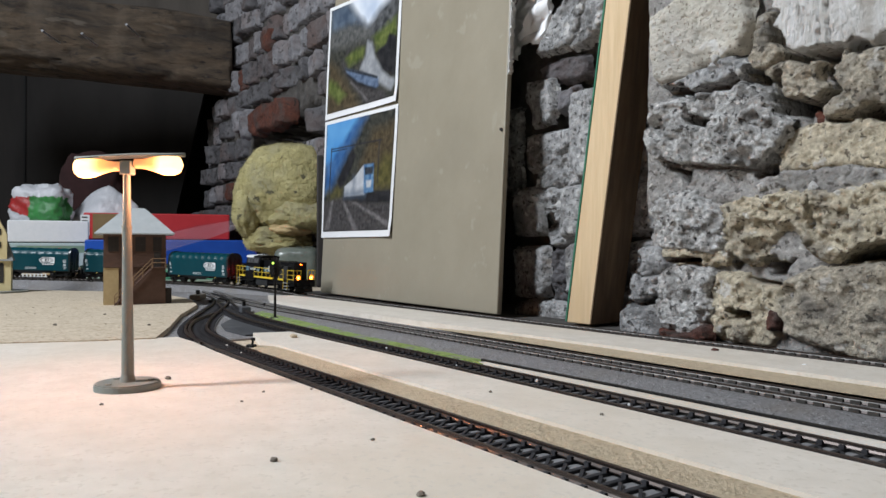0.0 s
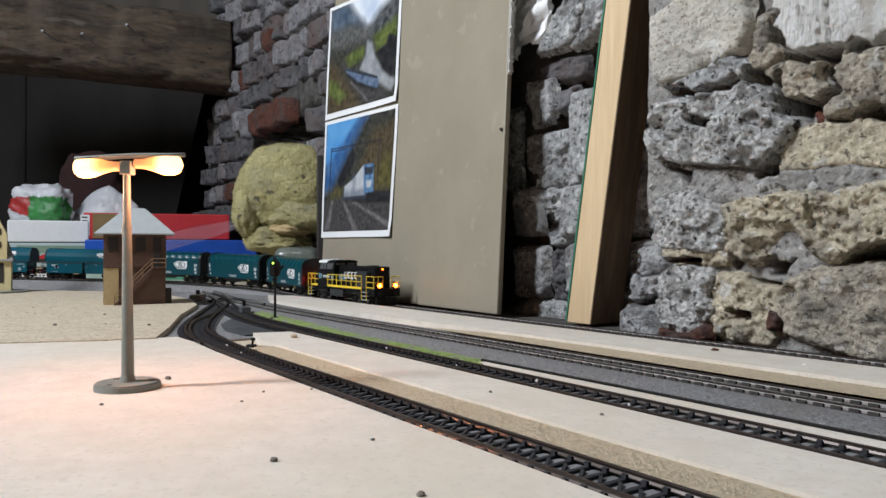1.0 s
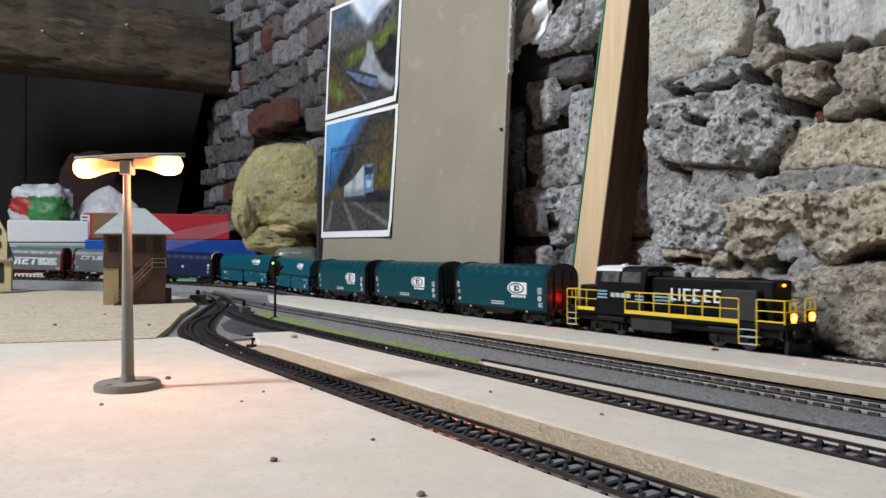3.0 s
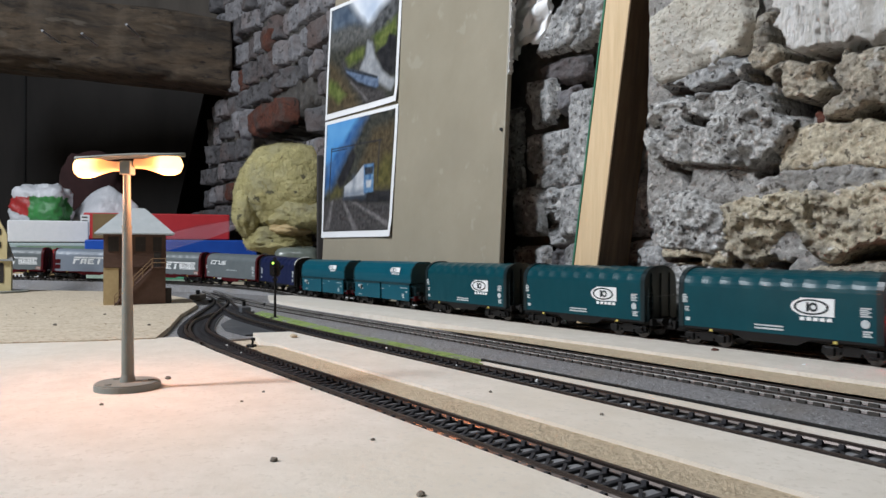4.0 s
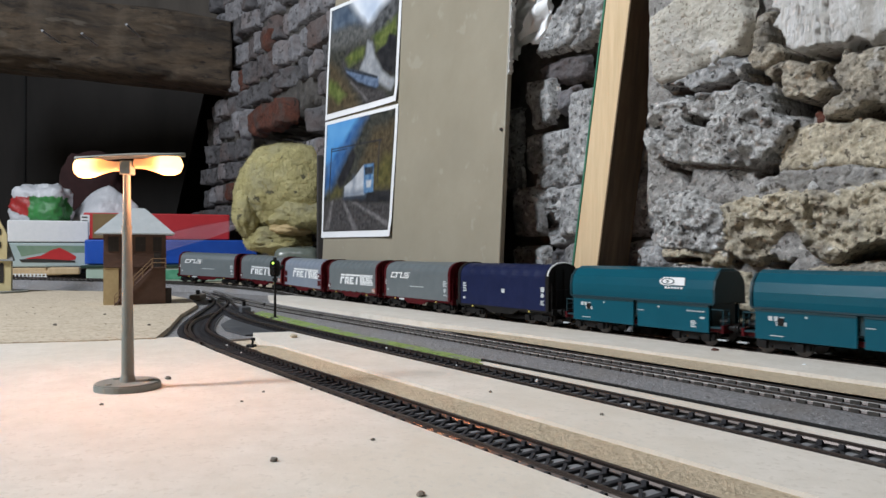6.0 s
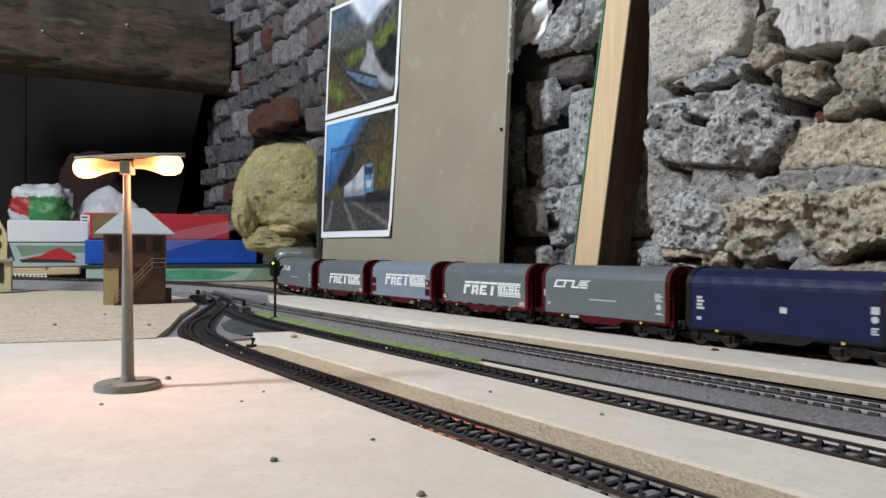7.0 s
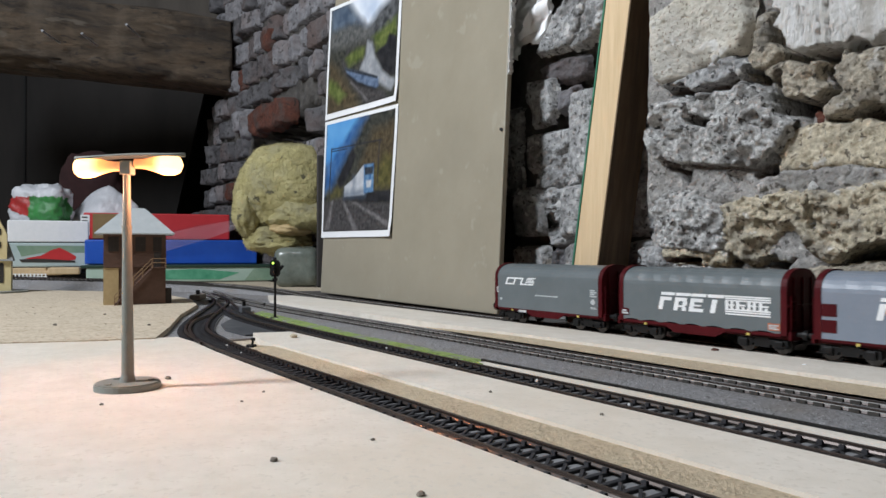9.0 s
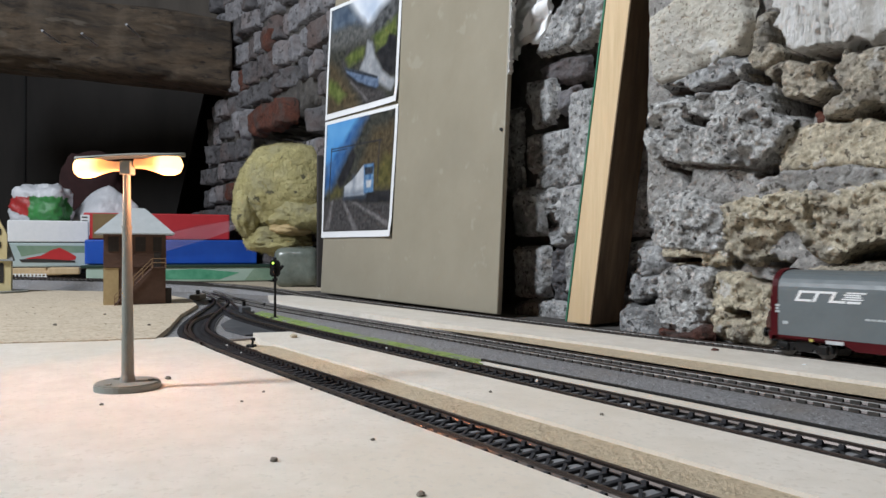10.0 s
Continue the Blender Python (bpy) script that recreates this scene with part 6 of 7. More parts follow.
part("lever", rod(bmesh.new(), (-0.005, 0, 0.005), (-0.004, 0, 0.0105), 0.0018, 10), M["black"], pm)
pm = thing("point_motor", Matrix.Translation((-0.900, 0.262, 0.0030)) @ Matrix.Rotation(-0.5, 4, "Z"), "dark point motor housing at the junction", "point motor")
part("housing", boxed(-0.018, -0.0065, 0, 0.018, 0.0065, 0.0065, bevel=0.0012), M["crumb"], pm)
part("lever", boxed(-0.003, -0.002, 0.0065, 0.003, 0.002, 0.0120, bevel=0.0006), M["black"], pm)


# ---- clutter at the far end ----
FACE = math.atan2(0.8147, 0.58)


def far(x, y, d):
    """The place at depth d that stands x to the right of and y over the line of sight."""
    return Vector((-0.8147 * d + 0.58 * x, 0.58 * d + 0.8147 * x, 0.0635 + y))


def carton(name, label, x0, y0, x1, y1, d, deep, mat, category="box", turn=0.0, lid=None):
    c = far((x0 + x1) / 2, y0, d)
    turn = turn - math.atan2((x0 + x1) / 2, d) * 0.85
    t = thing(name, Matrix.Translation(c) @ Matrix.Rotation(FACE + turn, 4, "Z"), label, category)
    w = (x1 - x0) / 2 * math.cos(turn)
    part("carton", boxed(-w, 0, 0, w, deep, y1 - y0, bevel=0.0025), M[mat], t)
    if lid:
        part("lid", boxed(-w - 0.002, -0.002, (y1 - y0) * 0.72, w + 0.002, deep + 0.002, (y1 - y0) + 0.002, bevel=0.003), M[lid], t)
    return t


sh = carton("wooden_shelf", "low dark wooden shelf board under the cartons", -1.15, -0.0640, -0.30, -0.0450, 1.54, 0.30, "dark", "shelf")
pb = carton("picture_carton", "pale blue carton printed with a red train", -0.925, -0.0330, -0.757, 0.0180, 1.50, 0.12, "c_pale")
bm = bmesh.new()
sheet_poly(bm, [(-0.045, 0.018), (-0.015, 0.024), (0.005, 0.036), (0.020, 0.041), (0.034, 0.034), (0.052, 0.022), (0.050, 0.015), (0.020, 0.012)], -0.0006)
part("print", bm, M["c_red"], pb, "red train print")
part("print", sheet_poly(bmesh.new(), [(-0.055, 0.016), (-0.02, 0.018), (0.05, 0.013), (0.05, 0.009), (-0.05, 0.010)], -0.0008), M["hut_dark"], pb)
part("print", sheet_poly(bmesh.new(), [(-0.060, 0.045), (0.07, 0.045), (0.07, 0.030), (-0.01, 0.030), (-0.05, 0.022)], -0.0004), M["c_dull"], pb)
carton("polystyrene_lid", "white polystyrene packing lid on the carton", -0.925, 0.0200, -0.757, 0.0660, 1.50, 0.13, "c_white", "packing")
for x0, x1, y0, y1 in ((-0.82, -0.755, -0.0480, -0.0335), (-0.905, -0.825, -0.0490, -0.0345), (-0.86, -0.79, -0.0495, -0.0400)):
    carton("wood_block", "pale wooden off-cut under the carton", x0, y0, x1, y1, 1.46, 0.05, "pine", "wood block")
rb = carton("red_carton", "long red carton with a white end label", -0.80, 0.0270, -0.478, 0.0850, 1.58, 0.10, "c_red")
part("print", sheet_poly(bmesh.new(), [(-0.158, 0.008), (-0.140, 0.008), (-0.140, 0.053), (-0.158, 0.053)], -0.0006), M["white"], rb, "white end label")
part("print", sheet_poly(bmesh.new(), [(-0.134, 0.002), (-0.06, 0.002), (-0.06, 0.056), (-0.134, 0.056)], -0.0006), M["c_gold"], rb, "gold-brown printed panel")
bm = bmesh.new()
for k in range(5):
    sheet_poly(bm, [(-0.155, 0.014 + 0.008 * k), (-0.144, 0.014 + 0.008 * k), (-0.144, 0.017 + 0.008 * k), (-0.155, 0.017 + 0.008 * k)], -0.0010)
part("print", bm, M["hut_dark"], rb)
carton("blue_carton", "flat bright blue carton", -0.755, -0.0265, -0.394, 0.0245, 1.50, 0.10, "c_blue")
gb = carton("green_carton", "pale green printed carton with a dark lid edge", -0.72, -0.0620, -0.322, -0.0310, 1.44, 0.12, "c_green")
part("lid_edge", boxed(-0.20, -0.003, 0.0290, 0.192, 0.12, 0.0345, bevel=0.001), M["c_dkgreen"], gb, "dark green lid edge")
part("print", sheet_poly(bmesh.new(), [(-0.15, 0.006), (0.06, 0.004), (0.10, 0.018), (0.02, 0.026), (-0.1, 0.022)], -0.0006), M["c_leaf"], gb)
part("print", sheet_poly(bmesh.new(), [(0.11, 0.002), (0.195, 0.002), (0.195, 0.027), (0.13, 0.027)], -0.0006), M["c_dull"], gb)


def lump(name, label, category, centre, rx, ry, rz, amp, freq, mat, seed, sub=5, power=2.0):
    """A soft, uneven lump of stuffing."""
    bm = bmesh.new()
    bmesh.ops.create_icosphere(bm, subdivisions=sub, radius=1.0)
    for v in bm.verts:
        d = v.co.normalized()
        k = (abs(d.x) ** power + abs(d.y) ** power + abs(d.z) ** power) ** (-1 / power)
        f = 1 + amp * noise.fractal(d * freq + Vector((seed, 0, 0)), 0.8, 2.0, 5) + amp * 0.35 * noise.noise(d * freq * 9 + Vector((seed, 5, 0))) * 0.6
        v.co = Vector((d.x * rx, d.y * ry, d.z * rz)) * k * f
    ob = mesh_object(name, bm, M[mat], True)
    ob.matrix_world = Matrix.Translation(centre) @ Matrix.Rotation(FACE, 4, "Z")
    return tagged(ob, label, category)


wool = thing("insulation_wool", Matrix(), "yellow glass-wool insulation bulging from the wall", "insulation")
for x, y, d, rx, ry, rz, amp, seed, pw in ((-0.296, 0.122, 1.36, 0.104, 0.07, 0.090, 0.07, 2.0, 2.0), (-0.262, 0.068, 1.345, 0.066, 0.06, 0.034, 0.14, 5.0, 2.2), (-0.372, 0.078, 1.355, 0.032, 0.05, 0.050, 0.12, 8.0, 2.1), (-0.318, 0.022, 1.36, 0.062, 0.05, 0.030, 0.22, 7.0, 2.0)):
    tuft = lump("tuft", "", "", far(x, y, d), rx, ry, rz, amp, 1.5, "wool", seed, 6 if rx > 0.09 else 5, pw)
    tuft.parent = wool
    rng = random.Random(int(seed))
    fuzz = bmesh.new()
    vs = list(tuft.data.vertices)
    for v in rng.sample(vs, min(len(vs), int(5200 * (rx / 0.104) ** 1.5))):
        n = (v.normal + Vector((rng.gauss(0, 0.7), rng.gauss(0, 0.7), rng.gauss(0, 0.7)))).normalized()
        side = n.orthogonal().normalized() * 0.0004
        tip = v.co + n * rng.uniform(0.002, 0.0065)
        fuzz.faces.new([fuzz.verts.new(p) for p in (v.co - side, v.co + side, tip)])
    fibres = part("fibres", fuzz, M["wool"], tuft)
    fibres["kind"] = "stuff"
lump("plaster_lump", "pale broken plaster under the insulation", "plaster", far(-0.285, 0.043, 1.33), 0.040, 0.03, 0.014, 0.3, 2.0, "hut_tan", 4.0, 4)
lump("glass_jar", "murky grey-green plastic jar beside the board", "jar", far(-0.262, -0.028, 1.28), 0.040, 0.035, 0.036, 0.08, 1.0, "jar", 3.0, 4, 5.0)
bag = lump("plastic_bag", "crumpled bag of white, red and green printed film", "bag", far(-0.925, 0.103, 1.62), 0.058, 0.04, 0.049, 0.16, 1.9, "bag_white", 5.0, 5, 4.5)
bag.data.materials.append(M["bag_green"])
bag.data.materials.append(M["bag_red"])
for p in bag.data.polygons:
    wob = 0.006 * noise.noise(p.center * 60)
    if p.center.z < 0.020 + wob and p.center.y < 0.01:
        p.material_index = 1 if p.center.x > -0.006 + wob else 2 if p.center.z > -0.028 - p.center.x * 0.4 + wob else 0
lump("plastic_bag", "heap of white plastic sheeting", "bag", far(-0.800, 0.085, 1.68), 0.088, 0.05, 0.074, 0.07, 1.6, "bag_white", 9.0, 5, 1.25)
lump("cloth", "dark red cloth behind the bags", "cloth", far(-0.900, 0.16, 1.80), 0.08, 0.04, 0.09, 0.15, 1.5, "cloth", 3.3, 4, 2.5)
bm = bmesh.new()
vs = [bm.verts.new(far(*p)) for p in ((-0.600, -0.004, 1.485), (-0.500, 0.026, 1.49), (-0.428, 0.052, 1.495), (-0.440, 0.068, 1.50), (-0.520, 0.055, 1.493), (-0.58, 0.040, 1.49))]
bm.faces.new(vs)
tagged(mesh_object("clear_wrapper", bm, M["film"]), "clear plastic wrapper lying over the cartons", "wrapper")
# near-black upright strip added for the shaded gap beside the sheet
st = carton("dark_stake", "dark strip standing in for the shaded gap at the edge of the leaning sheet", -0.196, -0.0560, -0.184, 0.150, 1.09, 0.008, "hut_dark", "stake")
lf = thing("lattice_fence", Matrix.Translation(far(-0.80, -0.0500, 1.34)) @ Matrix.Rotation(FACE, 4, "Z"), "low white plastic lattice fence behind the track", "model fence")
for z in (0.001, 0.006):
    part("bar", boxed(-0.045, 0, z, 0.045, 0.0012, z + 0.0012), M["white"], lf)
for k in range(13):
    part("stake", boxed(-0.045 + 0.0072 * k, -0.0004, 0, -0.0428 + 0.0072 * k, 0.0012, 0.0078), M["white"], lf)

plain("ceiling_boarding", slab(bmesh.new(), [tuple(far(-1.25, 0, 2.10).xy), tuple(far(-0.672, 0, 2.10).xy), tuple(far(-0.660, 0, 2.14).xy), tuple(far(-1.25, 0, 2.14).xy)], 0.68, 1.2), M["boards"], "grey-brown boarding above the beam", "ceiling")

bm = bmesh.new()
edge = [far(*p) for p in ((-1.60, -0.10, 2.20), (-0.885, -0.10, 2.20), (-0.750, 0.49, 2.20), (-0.725, 0.62, 2.20), (-1.60, 0.62, 2.20))]
back = [p + Vector((-0.8147, 0.58, 0)) * 0.015 for p in edge]
fr, bk = [bm.verts.new(p) for p in edge], [bm.verts.new(p) for p in back]
bm.faces.new(fr)
bm.faces.new(bk[::-1])
for k in range(5):
    bm.faces.new((fr[k], fr[(k + 1) % 5], bk[(k + 1) % 5], bk[k]))
bmesh.ops.recalc_face_normals(bm, faces=bm.faces[:])
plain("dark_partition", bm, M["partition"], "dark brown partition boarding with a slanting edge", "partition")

seam = far(-1.307, -0.10, 2.196)
part("seam", boxed(-0.003, -0.001, 0.0, 0.003, 0.001, 0.70), M["black"], bpy.data.objects["dark_partition"]).matrix_basis = Matrix.Translation(seam) @ Matrix.Rotation(FACE, 4, "Z")

# nails in the beam
for k, (x, y) in enumerate(((75, 55), (145, 60), (224, 44))):
    dx = (x - 784) / 1244.3
    dd = (1.540, 1.556, 1.590)[k]
    p = far(dx * dd, (445 - y) / 1244.3 * dd, dd)
    nb = part("nail", rod(rod(bmesh.new(), p, p + Vector((-0.06, 0.04, -0.004)), 0.0022, 8), p, p + Vector((0.002, -0.0015, 0.001)), 0.0030, 7), M["nail"], beam, "bright nail head")
# panels of the dark end wall, in the gap behind the beam
for k in range(7):
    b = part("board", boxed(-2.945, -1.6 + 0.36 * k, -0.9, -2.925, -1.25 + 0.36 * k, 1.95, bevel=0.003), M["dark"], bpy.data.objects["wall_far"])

# ---- stones and bricks of the old wall ----
def wall_detail(p, seed):
    """Relief of a weathered stone face: lumps, grain and pits."""
    q = Vector((p[0], seed, p[1]))
    patch = max(0.0, min(1.0, 0.55 + 1.6 * noise.noise(q * 17 + Vector((9, 4, 1)))))
    big = noise.fractal(q * 26, 0.8, 2.0, 4) * 0.0055
    grain = noise.fractal(q * 150, 0.7, 2.1, 4) * 0.0016
    pit = max(0.0, noise.noise(q * 110 + Vector((3, 1, 7))) - 0.26)
    pit2 = max(0.0, noise.noise(q * 260 + Vector((1, 8, 2))) - 0.30)
    hole = max(0.0, noise.noise(q * 38 + Vector((5, 2, 6))) - 0.42)
    return big * 0.8, grain * 1.6 + patch * (pit * 0.008 + pit2 * 0.010) + hole * 0.035


def stone_mesh(x0, z0, x1, z1, y, depth, step, rough, seed, lean, round_=0.2, wander=1.0, turn=0.0):
    """A rough block whose face looks to -y."""
    bm = bmesh.new()
    cx, cz, hx, hz = (x0 + x1) / 2, (z0 + z1) / 2, (x1 - x0) / 2, (z1 - z0) / 2
    nx, nz = max(6, int(2 * hx / step)), max(6, int(2 * hz / step))
    small = min(hx, hz)
    grid = []
    for j in range(nz + 1):
        row = []
        for i in range(nx + 1):
            u, v = 2 * i / nx - 1, 2 * j / nz - 1
            q = Vector((cx * 31 + u * hx * 24, seed * 7.1 + cz * 17, v * hz * 24))
            w = (noise.noise_vector(q) * 0.30 + noise.noise_vector(q * 3.1) * 0.15) * wander
            k = 1.0 - 0.13 * (abs(u) * abs(v)) ** 2
            px = cx + u * hx * k + w.x * min(small, 0.03) + lean * v * hz
            pz = cz + v * hz * k + w.z * min(small, 0.03) - lean * 0.3 * u * hx
            rx, rz = round_ * small / hx, round_ * small / hz
            du, dv = max(0.0, (abs(u) - 1 + rx) / rx), max(0.0, (abs(v) - 1 + rz) / rz)
            drop = min(1.3, math.hypot(du, dv))
            big, fine = wall_detail((px, pz), seed)
            row.append(bm.verts.new((px, y + depth * (1 - math.sqrt(max(0.0, 1 - min(1.0, drop) ** 2.4))) + (big + fine) * rough + turn * u * hx, pz)))
        grid.append(row)
    for r, q in zip(grid, grid[1:]):
        for i in range(nx):
            bm.faces.new((r[i], r[i + 1], q[i + 1], q[i]))
    return bm


def rubble(parent, mat, y, proud, rough, outline, step=0.0009):
    """A rubble stone of an uneven outline in (x, z) on the wall, its edges worn round and sunk into the mortar."""
    xs, zs = [p[0] for p in outline], [p[1] for p in outline]
    x0, x1, z0, z1 = min(xs) - 0.003, max(xs) + 0.003, min(zs) - 0.003, max(zs) + 0.003
    nx, nz = int((x1 - x0) / step), int((z1 - z0) / step)
    seed = 3.1 * xs[0] + 7.7 * zs[0] + 0.3
    worn = min(0.006, 0.22 * min(x1 - x0, z1 - z0))
    bm = bmesh.new()
    grid = []
    for j in range(nz + 1):
        row = []
        for i in range(nx + 1):
            x, z = x0 + i * step, z0 + j * step
            q = Vector((x, seed, z))
            w = noise.noise_vector(q * 70) * 0.0016 + noise.noise_vector(q * 240) * 0.0009
            d = inside(x + w.x, z + w.z, outline) + 0.0014
            if d < -0.0035:
                row.append(None)
                continue
            edge = min(1.0, max(0.0, 1.0 - d / worn))
            big, fine = wall_detail((x, z), seed)
            sink = 0.0065 * (1 - math.sqrt(max(0.0, 1 - edge ** 3.0))) - min(0.0, d) * 1.5
            row.append(bm.verts.new((x, y - proud + sink + (big + fine) * rough + joint_depth(x, z, JOINTS if parent == wall_right else ()), z)))
        grid.append(row)
    for r, q in zip(grid, grid[1:]):
        for i in range(nx):
            f = (r[i], r[i + 1], q[i + 1], q[i])
            if None not in f:
                bm.faces.new(f)
    return part("stone", bm, M[mat], parent, smooth=True)


CORNER = [
    (-0.410, -0.01, -0.360, 0.030, 0.0, 0.8, 0.0), (-0.408, 0.034, -0.355, 0.074, 0.0, 0.8, 0.1), (-0.408, 0.078, -0.355, 0.124, 0.0, 1.0, 0.0),
    (-0.405, 0.130, -0.355, 0.190, 0.0, 1.0, 0.0), (-0.400, 0.195, -0.350, 0.26, 0.0, 1.0, 0.0)]
for n, (x0, z0, x1, z1, proud, rough, lean) in enumerate(CORNER):
    part("stone", stone_mesh(x0, z0, x1, z1, 0.478 - proud, 0.02, 0.0015, rough, 1.7 * n + 0.3, lean), M["stone_grey"], wall_gap, smooth=True)
rubble(wall_right, "stone_smooth", 0.430, 0.0060, 0.45, [(-0.3347, 0.2371), (-0.3223, 0.2412), (-0.3073, 0.2441), (-0.2969, 0.2500), (-0.2607, 0.2388), (-0.2571, 0.2177), (-0.2580, 0.2064), (-0.2634, 0.1977), (-0.2754, 0.1945), (-0.2909, 0.1932), (-0.3073, 0.1896), (-0.3245, 0.1864), (-0.3317, 0.1931), (-0.3340, 0.2124)])
rubble(wall_right, "stone_grey", 0.430, 0.0060, 0.80, [(-0.3228, 0.1829), (-0.3010, 0.1868), (-0.2792, 0.1914), (-0.2680, 0.1933), (-0.2598, 0.1838), (-0.2634, 0.1792), (-0.2717, 0.1788), (-0.2870, 0.1714), (-0.2949, 0.1707), (-0.3000, 0.1763), (-0.3180, 0.1789)])
rubble(wall_right, "stone_brown", 0.430, -0.0010, 1.10, [(-0.2580, 0.2163), (-0.2484, 0.2178), (-0.2411, 0.2005), (-0.2386, 0.1902), (-0.2450, 0.1852), (-0.2527, 0.1833), (-0.2568, 0.1759), (-0.2616, 0.1788), (-0.2575, 0.1979)])
rubble(wall_right, "stone_brown", 0.430, -0.0030, 1.30, [(-0.2527, 0.1833), (-0.2380, 0.1836), (-0.2367, 0.1738), (-0.2386, 0.1573), (-0.2484, 0.1644), (-0.2545, 0.1757)])
rubble(wall_right, "stone_white", 0.430, 0.0070, 0.40, [(-0.2420, 0.2184), (-0.2350, 0.2324), (-0.1508, 0.2061), (-0.1508, 0.1826), (-0.1754, 0.1857), (-0.1806, 0.1822), (-0.1956, 0.1835), (-0.2056, 0.1825), (-0.2191, 0.1835), (-0.2318, 0.1896), (-0.2370, 0.1978)])
rubble(wall_right, "stone_brown", 0.430, 0.0030, 1.20, [(-0.2370, 0.1818), (-0.2222, 0.1805), (-0.2096, 0.1815), (-0.2074, 0.1739), (-0.2089, 0.1605), (-0.2113, 0.1570), (-0.2191, 0.1536), (-0.2350, 0.1564), (-0.2378, 0.1660)])
rubble(wall_right, "stone_brown", 0.430, 0.0020, 1.10, [(-0.2038, 0.1776), (-0.1984, 0.1823), (-0.1873, 0.1780), (-0.1754, 0.1783), (-0.1508, 0.1765), (-0.1508, 0.1402), (-0.1754, 0.1429), (-0.1956, 0.1444), (-0.2101, 0.1445), (-0.2116, 0.1504), (-0.2039, 0.1566)])
rubble(wall_right, "stone_pit", 0.430, 0.0050, 1.35, [(-0.3354, 0.1711), (-0.3180, 0.1723), (-0.3010, 0.1693), (-0.2792, 0.1724), (-0.2643, 0.1755), (-0.2484, 0.1667), (-0.2408, 0.1537), (-0.2326, 0.1444), (-0.2342, 0.1351), (-0.2408, 0.1279), (-0.2430, 0.1213), (-0.2554, 0.1173), (-0.2773, 0.1194), (-0.3052, 0.1243), (-0.3290, 0.1304), (-0.3386, 0.1451)])
rubble(wall_right, "stone_yellow", 0.430, -0.0030, 0.70, [(-0.2334, 0.1413), (-0.2116, 0.1415), (-0.1956, 0.1406), (-0.1508, 0.1364), (-0.1508, 0.1092), (-0.1819, 0.1116), (-0.2101, 0.1159), (-0.2286, 0.1151), (-0.2400, 0.1126), (-0.2416, 0.1264)])
rubble(wall_right, "mortar", 0.430, -0.0045, 0.60, [(-0.3428, 0.1303), (-0.3268, 0.1287), (-0.2969, 0.1212), (-0.2589, 0.1167), (-0.2254, 0.1159), (-0.1508, 0.1105), (-0.1508, 0.0904), (-0.1956, 0.0930), (-0.2589, 0.0950), (-0.2889, 0.0967), (-0.3428, 0.1016)])
rubble(wall_right, "stone_pit", 0.430, 0.0040, 1.30, [(-0.3340, 0.0976), (-0.3201, 0.1064), (-0.3010, 0.1042), (-0.2870, 0.0933), (-0.2764, 0.0825), (-0.2764, 0.0701), (-0.2831, 0.0631), (-0.2969, 0.0650), (-0.3136, 0.0665), (-0.3268, 0.0666), (-0.3354, 0.0787)])
rubble(wall_right, "stone_yellow", 0.430, 0.0030, 1.50, [(-0.2773, 0.0842), (-0.2796, 0.0947), (-0.2625, 0.0991), (-0.2383, 0.0992), (-0.2161, 0.0962), (-0.1984, 0.0996), (-0.1767, 0.1023), (-0.1508, 0.1002), (-0.1508, 0.0656), (-0.1767, 0.0647), (-0.1956, 0.0589), (-0.2071, 0.0572), (-0.2286, 0.0584), (-0.2383, 0.0553), (-0.2484, 0.0566), (-0.2625, 0.0581), (-0.2735, 0.0648)])
rubble(wall_right, "stone_yellow", 0.430, -0.0010, 1.00, [(-0.3257, 0.0655), (-0.2969, 0.0631), (-0.2773, 0.0650), (-0.2726, 0.0585), (-0.2811, 0.0544), (-0.3052, 0.0548), (-0.3228, 0.0562)])
rubble(wall_right, "stone_pit", 0.430, 0.0030, 1.10, [(-0.3317, 0.0448), (-0.3223, 0.0538), (-0.2969, 0.0533), (-0.2880, 0.0461), (-0.2899, 0.0320), (-0.2880, 0.0181), (-0.2925, 0.0068), (-0.3180, 0.0062), (-0.3290, 0.0090), (-0.3340, 0.0259)])
rubble(wall_right, "stone_yellow", 0.430, -0.0020, 1.00, [(-0.2880, 0.0475), (-0.2698, 0.0487), (-0.2589, 0.0440), (-0.2411, 0.0410), (-0.2380, 0.0219), (-0.2476, 0.0041), (-0.2717, 0.0023), (-0.2870, 0.0068), (-0.2883, 0.0251)])
rubble(wall_right, "stone_brown", 0.430, -0.0010, 0.90, [(-0.2396, 0.0422), (-0.2237, 0.0497), (-0.1767, 0.0558), (-0.1508, 0.0562), (-0.1508, 0.0016), (-0.1767, 0.0017), (-0.2036, 0.0035), (-0.2202, 0.0067), (-0.2380, 0.0120)])
rubble(wall_right, "stone_grey", 0.430, -0.0040, 0.70, [(-0.3548, 0.0636), (-0.3382, 0.0674), (-0.3257, 0.0617), (-0.3290, 0.0505), (-0.3500, 0.0439), (-0.3572, 0.0480)])
rubble(wall_right, "stone_grey", 0.430, -0.0040, 1.20, [(-0.3622, 0.0420), (-0.3476, 0.0434), (-0.3331, 0.0448), (-0.3340, 0.0259), (-0.3500, 0.0230), (-0.3634, 0.0261)])
rubble(wall_right, "stone_grey", 0.430, -0.0030, 0.50, [(-0.3698, 0.0168), (-0.3500, 0.0201), (-0.3340, 0.0183), (-0.3301, 0.0074), (-0.3336, -0.0005), (-0.3698, -0.0001)])
